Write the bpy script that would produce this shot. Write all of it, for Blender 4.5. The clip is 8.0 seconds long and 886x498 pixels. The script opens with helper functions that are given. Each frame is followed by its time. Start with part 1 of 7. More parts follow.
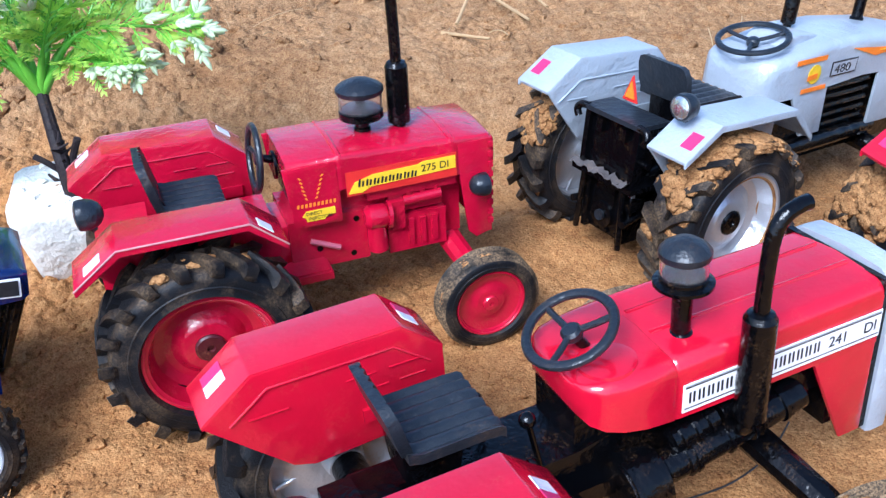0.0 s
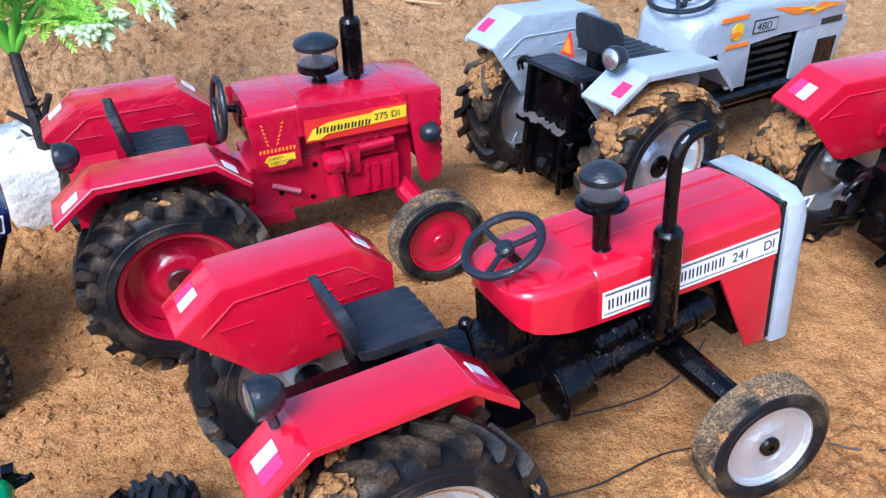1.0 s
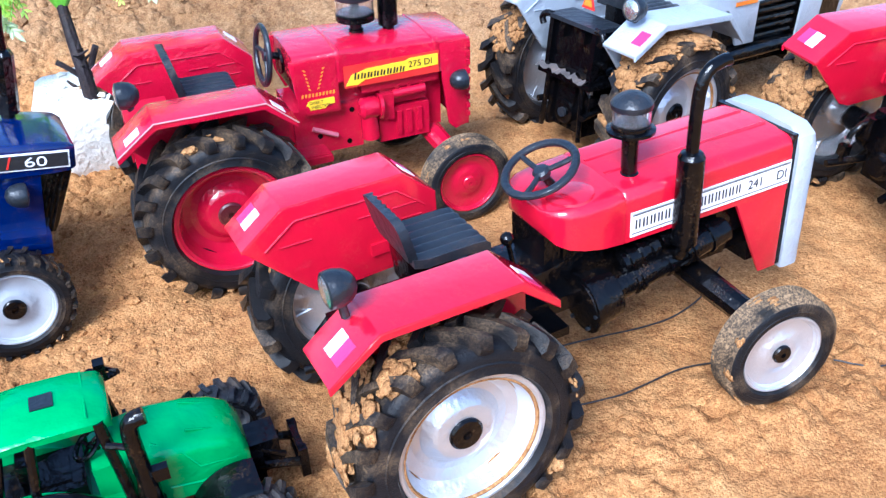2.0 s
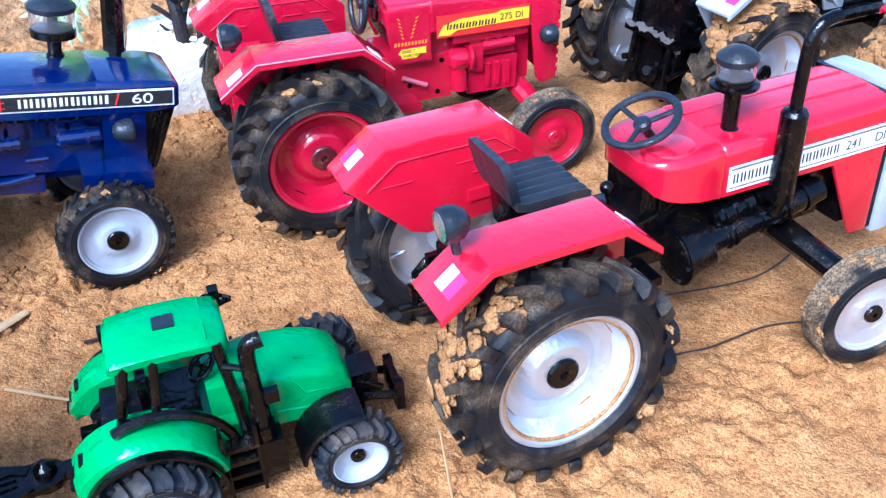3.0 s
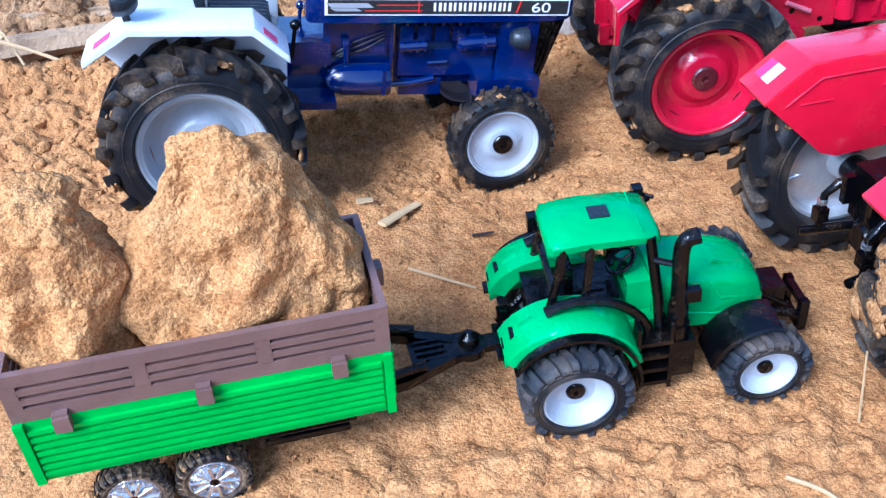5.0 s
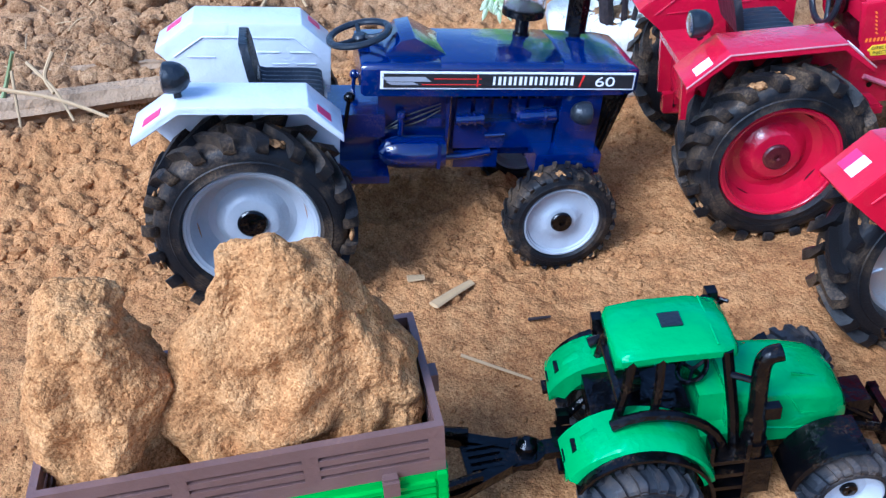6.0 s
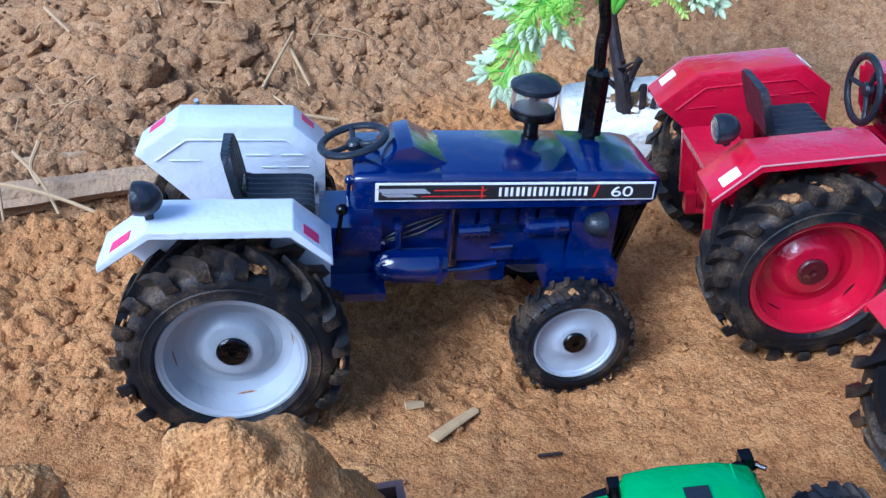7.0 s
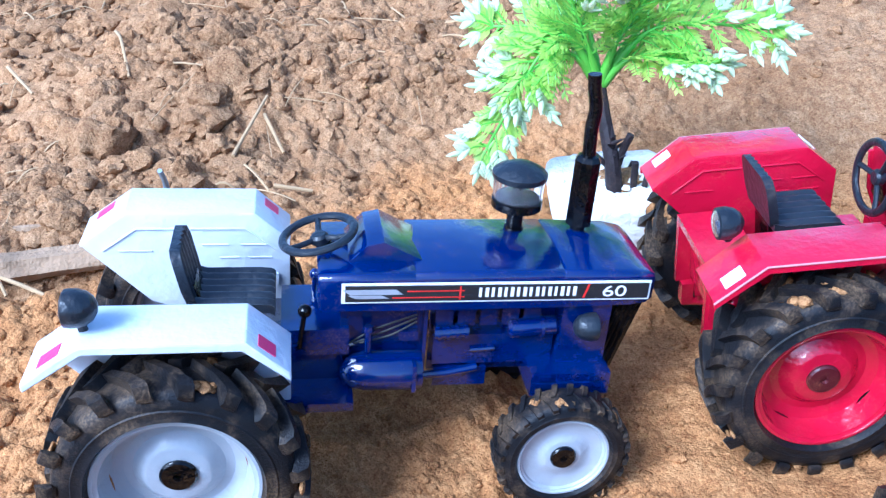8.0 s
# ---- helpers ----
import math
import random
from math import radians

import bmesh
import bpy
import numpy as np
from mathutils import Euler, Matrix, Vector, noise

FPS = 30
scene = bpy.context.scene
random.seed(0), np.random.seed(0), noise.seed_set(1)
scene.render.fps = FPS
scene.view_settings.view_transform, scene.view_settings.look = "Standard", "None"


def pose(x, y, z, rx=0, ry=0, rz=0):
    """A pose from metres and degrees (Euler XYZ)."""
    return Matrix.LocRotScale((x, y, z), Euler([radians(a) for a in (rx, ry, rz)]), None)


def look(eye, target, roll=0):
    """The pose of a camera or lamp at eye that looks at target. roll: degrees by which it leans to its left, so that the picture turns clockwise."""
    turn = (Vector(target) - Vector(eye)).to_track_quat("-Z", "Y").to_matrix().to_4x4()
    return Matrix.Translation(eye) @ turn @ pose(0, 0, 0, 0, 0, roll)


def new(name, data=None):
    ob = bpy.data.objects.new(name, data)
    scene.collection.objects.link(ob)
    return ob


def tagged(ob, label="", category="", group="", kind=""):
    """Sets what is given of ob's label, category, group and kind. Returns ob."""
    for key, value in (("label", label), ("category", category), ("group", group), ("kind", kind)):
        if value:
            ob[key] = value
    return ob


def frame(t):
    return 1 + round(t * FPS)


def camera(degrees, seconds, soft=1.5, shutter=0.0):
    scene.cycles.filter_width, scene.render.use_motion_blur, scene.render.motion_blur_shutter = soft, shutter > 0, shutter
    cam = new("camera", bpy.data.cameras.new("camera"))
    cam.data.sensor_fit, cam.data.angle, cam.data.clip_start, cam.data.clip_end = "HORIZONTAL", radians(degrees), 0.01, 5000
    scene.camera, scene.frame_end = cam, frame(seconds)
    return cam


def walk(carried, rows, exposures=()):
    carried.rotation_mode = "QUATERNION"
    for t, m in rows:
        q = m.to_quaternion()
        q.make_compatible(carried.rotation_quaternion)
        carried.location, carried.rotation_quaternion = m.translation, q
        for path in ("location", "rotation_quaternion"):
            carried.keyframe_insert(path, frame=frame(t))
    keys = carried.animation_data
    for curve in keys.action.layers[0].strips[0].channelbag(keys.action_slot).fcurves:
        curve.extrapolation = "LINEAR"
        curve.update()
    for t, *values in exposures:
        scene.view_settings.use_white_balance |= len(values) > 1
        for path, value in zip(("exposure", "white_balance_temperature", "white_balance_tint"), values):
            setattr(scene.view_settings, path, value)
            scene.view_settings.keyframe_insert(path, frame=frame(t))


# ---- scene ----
cam = camera(52.604, 8.0, 1.35)
PATH = [
    (0, (0.01273, 0.02506, 0.19887), (-0.0521, 1.7150, -0.8688), -2.70),
    (0.5, (0.01950, 0.01117, 0.19977), (0.0009, 1.6893, -0.8881), -2.32),
    (1, (0.01778, -0.00551, 0.20127), (0.0289, 1.6596, -0.9065), -1.99),
    (1.5, (0.00908, -0.02309, 0.20012), (0.0301, 1.6327, -0.9215), -1.80),
    (1.7, (0.00674, -0.02831, 0.20003), (0.0287, 1.6238, -0.9269), -1.81),
    (2.8, (-0.00851, -0.04003, 0.19723), (-0.0362, 1.5732, -0.9846), -0.88),
    (3, (-0.01337, -0.04228, 0.19772), (-0.0857, 1.5598, -0.9973), -1.26),
    (3.5, (-0.03250, -0.05188, 0.19440), (-0.2279, 1.5129, -1.0357), -2.18),
    (4, (-0.04773, -0.05902, 0.19102), (-0.3529, 1.4670, -1.0652), -3.32),
    (4.5, (-0.05787, -0.06355, 0.19206), (-0.4764, 1.4375, -1.0616), -4.88),
    (4.6, (-0.06036, -0.06425, 0.19163), (-0.4974, 1.4344, -1.0586), -5.02),
    (4.7, (-0.06223, -0.06503, 0.19150), (-0.5288, 1.4204, -1.0638), -5.51),
    (5.8, (-0.07438, -0.05102, 0.19721), (-0.6974, 1.4145, -1.0128), -7.03),
    (6, (-0.07741, -0.04383, 0.19968), (-0.7066, 1.4291, -0.9981), -6.96),
    (6.5, (-0.08055, -0.02660, 0.20130), (-0.7273, 1.4690, -0.9584), -6.91),
    (7, (-0.08395, -0.00714, 0.20333), (-0.7630, 1.5079, -0.9119), -7.40),
    (7.5, (-0.08685, 0.00854, 0.20388), (-0.7586, 1.5545, -0.8726), -6.97),
    (8, (-0.09157, 0.02362, 0.20299), (-0.7519, 1.5995, -0.8365), -6.41),
]
walk(cam, [(t, look(eye, target, roll)) for t, eye, target, roll in PATH], [(0, 1.20, 4950, 8), (0.5, 0.93, 4950, 8), (1, 1.17, 4950, 8), (1.5, 1.58, 4950, 8), (3.5, 1.65, 4500, 8), (4.5, 1.69, 4500, 8), (5.8, 1.08, 4450, 8), (6.5, 1.16, 4450, 8), (7, 0.84, 4500, 8), (7.5, 1.44, 4400, 8), (8, 1.52, 4300, 8)])

# ---- places, in centimetres and degrees ----
POSE = {  # x, y, z of the ground point under the rear axle, then yaw, pitch (nose up), roll
    "blue": (-25.01, 18.76, 1.23, 27.96, -10.07, -1.65),
    "crimson": (-8.65, 28.54, -0.29, 21.93, -0.82, -0.92),
    "red": (-0.77, 16.74, -0.17, 25.91, 0.73, -3.48),
    "silver": (8.0, 34.2, 0.1, 35.1, -6.2, 0.2),
    "red_far": (18.6, 26.88, 0.2, 22.97, -2.3, 3.49),
    "green": (-10.19, 12.06, -0.41, 22.17, 0.39, -0.13),
    "trailer": (-14.74, 9.27, -0.70, 30.53, -3.77, -0.56),
}
POT = (-15.3, 35.2, -0.5)
TRUNK = (-15.0, 34.6, 3.2)
SPRAYS = [((-9.6, 36.5, 8.9), 1.4), ((-11.6, 35.2, 7.9), 0.8), ((-19.7, 33.3, 5.0), 2.6), ((-20.0, 36.0, 9.0), 1.2), ((-17.4, 38.0, 12.2), 0.4), ((-13.2, 37.2, 12.4), 0.4),
          ((-16.6, 33.8, 11.6), 0.3), ((-13.4, 34.6, 11.4), 0.4), ((-18.6, 39.0, 9.4), 0.8), ((-11.5, 38.5, 10.5), 0.7), ((-19.0, 34.2, 7.2), 1.2)]

# ---- light ----
world = bpy.data.worlds.new("sky")
scene.world = world
world.use_nodes = True
wn = world.node_tree.nodes
sky = wn.new("ShaderNodeTexSky")
sky.sky_type, sky.sun_disc = "NISHITA", False
SUN_EL, SUN_AZ = radians(48), radians(207)
sky.sun_elevation, sky.sun_rotation = SUN_EL, SUN_AZ
sky.air_density, sky.dust_density = 1.0, 3.0
wn["Background"].inputs[1].default_value = 0.115
world.node_tree.links.new(sky.outputs[0], wn["Background"].inputs[0])
sun = new("sun", bpy.data.lights.new("sun", "SUN"))
sun.data.energy, sun.data.angle, sun.data.color = 2.3, radians(28), (1.0, 0.97, 0.93)
way = Vector((math.sin(SUN_AZ) * math.cos(SUN_EL), math.cos(SUN_AZ) * math.cos(SUN_EL), math.sin(SUN_EL)))
sun.matrix_world = look(way * 3, (0, 0, 0))

# ---- materials ----
SAND = (0.50, 0.265, 0.105)


def material(name):
    m = bpy.data.materials.new(name)
    m.use_nodes = True
    return m, m.node_tree.nodes, m.node_tree.links, m.node_tree.nodes["Principled BSDF"]


def noise_node(n, l, scale, detail=4.0, rough=0.55, space="Object"):
    c = n.new("ShaderNodeTexCoord")
    t = n.new("ShaderNodeTexNoise")
    t.inputs["Scale"].default_value, t.inputs["Detail"].default_value, t.inputs["Roughness"].default_value = scale, detail, rough
    l.new(c.outputs[space], t.inputs["Vector"])
    return t


def ramp(n, l, source, stops):
    r = n.new("ShaderNodeValToRGB")
    while len(r.color_ramp.elements) < len(stops):
        r.color_ramp.elements.new(0.5)
    for e, (p, c) in zip(r.color_ramp.elements, stops):
        e.position, e.color = p, (*c, 1) if len(c) == 3 else c
    l.new(source, r.inputs["Fac"])
    return r


def mix(n, l, fac, a, b):
    m = n.new("ShaderNodeMix")
    m.data_type = "RGBA"
    for sock, v in (("Factor", fac), ("A", a), ("B", b)):
        s = [i for i in m.inputs if i.name == sock and (i.type == "RGBA" or sock == "Factor" and i.type == "VALUE")][0]
        if isinstance(v, tuple):
            s.default_value = (*v, 1)
        elif isinstance(v, float):
            s.default_value = v
        else:
            l.new(v, s)
    return [o for o in m.outputs if o.type == "RGBA"][0]


def bump(n, l, p, height, strength, distance):
    b = n.new("ShaderNodeBump")
    b.inputs["Strength"].default_value, b.inputs["Distance"].default_value = strength, distance
    l.new(height, b.inputs["Height"])
    l.new(b.outputs[0], p.inputs["Normal"])


def plastic(name, rgb, rough=0.3, dust=0.25, coat=0.0, grain=0.0004, metal=0.0, spec=0.5):
    """Moulded or painted plastic with a little unevenness, fine grain and sand dust in patches."""
    m, n, l, p = material(name)
    wide = noise_node(n, l, 60, 3)
    fine = noise_node(n, l, 700, 3)
    tone = ramp(n, l, wide.outputs["Fac"], [(0.3, tuple(c * 0.9 for c in rgb)), (0.7, tuple(min(1, c * 1.06) for c in rgb))])
    patch = noise_node(n, l, 130, 6, 0.7)
    speck = noise_node(n, l, 1500, 2)
    mul = n.new("ShaderNodeMath")
    mul.operation = "MULTIPLY"
    l.new(ramp(n, l, patch.outputs["Fac"], [(0.52, (0, 0, 0)), (0.72, (1, 1, 1))]).outputs[0], mul.inputs[0])
    l.new(ramp(n, l, speck.outputs["Fac"], [(0.45, (0, 0, 0)), (0.62, (dust, dust, dust))]).outputs[0], mul.inputs[1])
    l.new(mix(n, l, mul.outputs[0], tone.outputs[0], SAND), p.inputs["Base Color"])
    r = n.new("ShaderNodeMapRange")
    r.inputs["To Min"].default_value, r.inputs["To Max"].default_value = rough * 0.8, min(1, rough * 1.35)
    l.new(wide.outputs["Fac"], r.inputs["Value"])
    l.new(r.outputs[0], p.inputs["Roughness"])
    p.inputs["Coat Weight"].default_value, p.inputs["Coat Roughness"].default_value = coat, 0.12
    p.inputs["Metallic"].default_value = metal
    p.inputs["Specular IOR Level"].default_value = spec
    wavy = noise_node(n, l, 190, 2)
    relief = n.new("ShaderNodeMath")
    relief.operation, relief.inputs[1].default_value = "MULTIPLY_ADD", 3.0
    l.new(wavy.outputs["Fac"], relief.inputs[0])
    l.new(fine.outputs["Fac"], relief.inputs[2])
    bump(n, l, p, relief.outputs[0], 0.4, grain)
    return m


def rubber(name, dust=0.5, rgb=(0.006, 0.0065, 0.008), low=0.46, smear=0.25):
    """Black rubber: a smeared film of dry sand in broad patches, with grains stuck in it."""
    m, n, l, p = material(name)
    g = n.new("ShaderNodeNewGeometry")

    def grain(scale, detail, rough):
        t = n.new("ShaderNodeTexNoise")
        t.inputs["Scale"].default_value, t.inputs["Detail"].default_value, t.inputs["Roughness"].default_value = scale, detail, rough
        l.new(g.outputs["Position"], t.inputs["Vector"])
        return t.outputs["Fac"]

    patch, speck, wide = grain(85, 5, 0.6), grain(1300, 3, 0.7), grain(40, 2, 0.5)
    film = ramp(n, l, patch, [(low, (0.02, 0.02, 0.02)), (low + 0.2, (1, 1, 1))])
    grains = ramp(n, l, speck, [(0.42, (smear, smear, smear)), (0.62, (1, 1, 1))])
    a = n.new("ShaderNodeMath")
    a.operation = "MULTIPLY"
    l.new(film.outputs[0], a.inputs[0])
    l.new(grains.outputs[0], a.inputs[1])
    b = n.new("ShaderNodeMath")
    b.operation = "MULTIPLY"
    b.inputs[1].default_value = dust
    l.new(a.outputs[0], b.inputs[0])
    tone = ramp(n, l, wide, [(0.3, rgb), (0.7, tuple(c * 1.7 for c in rgb))])
    l.new(mix(n, l, b.outputs[0], tone.outputs[0], (0.36, 0.235, 0.125)), p.inputs["Base Color"])
    gloss = n.new("ShaderNodeMapRange")
    gloss.inputs["To Min"].default_value, gloss.inputs["To Max"].default_value = 0.38, 0.9
    l.new(b.outputs[0], gloss.inputs["Value"])
    l.new(gloss.outputs[0], p.inputs["Roughness"])
    p.inputs["Specular IOR Level"].default_value = 0.16
    bump(n, l, p, speck, 0.5, 0.0005)
    return m


def soil(name, tones, grain=2400, lump=55, relief=0.004, island=False, grit=0.0003, field=None):
    """Dry sandy soil: broad damp and pale patches, lumps, and single grains with their own tone and relief."""
    m, n, l, p = material(name)
    coord = n.new("ShaderNodeTexCoord")
    broad = noise_node(n, l, 9, 4)
    mid = noise_node(n, l, lump, 5, 0.6)
    # grains of two sizes, their cells bent a little so that they are not round
    bend = noise_node(n, l, grain * 0.5, 2)
    off = n.new("ShaderNodeVectorMath")
    off.operation = "MULTIPLY_ADD"
    off.inputs[1].default_value = (0.9 / grain,) * 3
    l.new(bend.outputs["Color"], off.inputs[0])
    l.new(coord.outputs["Object"], off.inputs[2])

    def cells(scale):
        v = n.new("ShaderNodeTexVoronoi")
        v.inputs["Scale"].default_value = scale
        l.new(off.outputs[0], v.inputs["Vector"])
        return v

    small, large = cells(grain), cells(grain * 0.38)
    a = ramp(n, l, mid.outputs["Fac"], [(0.25, tones[0]), (0.5, tones[1]), (0.75, tones[2])])
    b = ramp(n, l, broad.outputs["Fac"], [(0.32, (0.80, 0.76, 0.72)), (0.5, (0.98, 0.98, 0.98)), (0.68, (1.12, 1.11, 1.10))])
    split = n.new("ShaderNodeSeparateColor")
    l.new(small.outputs["Color"], split.inputs[0])
    c = ramp(n, l, split.outputs[0], [(0.0, (0.62, 0.52, 0.42)), (0.3, (0.92, 0.90, 0.88)), (0.75, (1.04, 1.04, 1.04)), (1.0, (1.32, 1.32, 1.28))])
    split2 = n.new("ShaderNodeSeparateColor")
    l.new(large.outputs["Color"], split2.inputs[0])
    e = ramp(n, l, split2.outputs[1], [(0.0, (0.76, 0.70, 0.64)), (0.35, (0.98, 0.98, 0.98)), (1.0, (1.12, 1.12, 1.10))])
    layers = [b, c, e]
    if island:
        g = n.new("ShaderNodeNewGeometry")
        layers.append(ramp(n, l, g.outputs["Random Per Island"], [(0.0, (0.86, 0.84, 0.82)), (0.6, (1, 1, 1)), (1.0, (1.12, 1.10, 1.06))]))
    out = a.outputs[0]
    if field:
        # sand gives way to ploughed earth past the bank and behind the hollow, along a ragged border
        xyz = n.new("ShaderNodeSeparateXYZ")
        l.new(coord.outputs["Object"], xyz.inputs[0])
        ragged = noise_node(n, l, 22, 4)

        def edge(ax, ay, c):
            u = n.new("ShaderNodeMath")
            u.operation, u.inputs[1].default_value, u.inputs[2].default_value = "MULTIPLY_ADD", ax, c
            l.new(xyz.outputs[0], u.inputs[0])
            v = n.new("ShaderNodeMath")
            v.operation, v.inputs[1].default_value = "MULTIPLY_ADD", ay
            l.new(xyz.outputs[1], v.inputs[0])
            l.new(u.outputs[0], v.inputs[2])
            return v.outputs[0]

        far = n.new("ShaderNodeMath")
        far.operation = "MAXIMUM"
        l.new(edge(0, 18, -7.7), far.inputs[0])
        l.new(edge(-14, 12, -8.3), far.inputs[1])
        total = n.new("ShaderNodeMath")
        total.operation, total.inputs[1].default_value, total.use_clamp = "MULTIPLY_ADD", 2.0, True
        l.new(ragged.outputs["Fac"], total.inputs[0])
        shift = n.new("ShaderNodeMath")
        shift.operation, shift.inputs[1].default_value = "SUBTRACT", 0.6
        l.new(far.outputs[0], shift.inputs[0])
        l.new(shift.outputs[0], total.inputs[2])
        earth = ramp(n, l, mid.outputs["Fac"], [(0.25, field[0]), (0.5, field[1]), (0.75, field[2])])
        out = mix(n, l, total.outputs[0], out, earth.outputs[0])
    for f in layers:
        v = n.new("ShaderNodeMix")
        v.data_type, v.blend_type = "RGBA", "MULTIPLY"
        v.inputs[0].default_value = 1.0
        l.new(out, v.inputs[6])
        l.new(f.outputs[0], v.inputs[7])
        out = v.outputs[2]
    l.new(out, p.inputs["Base Color"])
    p.inputs["Roughness"].default_value = 0.95
    p.inputs["Specular IOR Level"].default_value = 0.12
    # relief: grains stand proud of the joints between them
    one = n.new("ShaderNodeMath")
    one.operation = "MULTIPLY_ADD"
    one.inputs[1].default_value = -2.2
    l.new(large.outputs["Distance"], one.inputs[0])
    two = n.new("ShaderNodeMath")
    two.operation = "MULTIPLY_ADD"
    two.inputs[1].default_value = -1.0
    l.new(small.outputs["Distance"], two.inputs[0])
    l.new(one.outputs[0], two.inputs[2])
    low = n.new("ShaderNodeBump")
    low.inputs["Strength"].default_value, low.inputs["Distance"].default_value = 0.8, relief
    l.new(mid.outputs["Fac"], low.inputs["Height"])
    top = n.new("ShaderNodeBump")
    top.inputs["Strength"].default_value, top.inputs["Distance"].default_value = 0.7, grit
    l.new(two.outputs[0], top.inputs["Height"])
    l.new(low.outputs[0], top.inputs["Normal"])
    l.new(top.outputs[0], p.inputs["Normal"])
    return m


def glass(name):
    m, n, l, p = material(name)
    p.inputs["Base Color"].default_value = (0.90, 0.87, 0.89, 1)
    p.inputs["Transmission Weight"].default_value = 0.96
    p.inputs["Roughness"].default_value = 0.04
    p.inputs["IOR"].default_value = 1.2
    return m


def leaf(name, rgb, glow):
    """Thin leaf plastic that lets some light through."""
    m, n, l, p = material(name)
    wide = noise_node(n, l, 140, 3)
    tone = ramp(n, l, wide.outputs["Fac"], [(0.3, tuple(c * 0.82 for c in rgb)), (0.7, tuple(min(1, c * 1.12) for c in rgb))])
    l.new(tone.outputs[0], p.inputs["Base Color"])
    p.inputs["Roughness"].default_value = 0.4
    thin = n.new("ShaderNodeBsdfTranslucent")
    thin.inputs["Color"].default_value = (*glow, 1)
    both = n.new("ShaderNodeMixShader")
    both.inputs[0].default_value = 0.5
    l.new(p.outputs[0], both.inputs[1])
    l.new(thin.outputs[0], both.inputs[2])
    l.new(both.outputs[0], n["Material Output"].inputs[0])
    return m


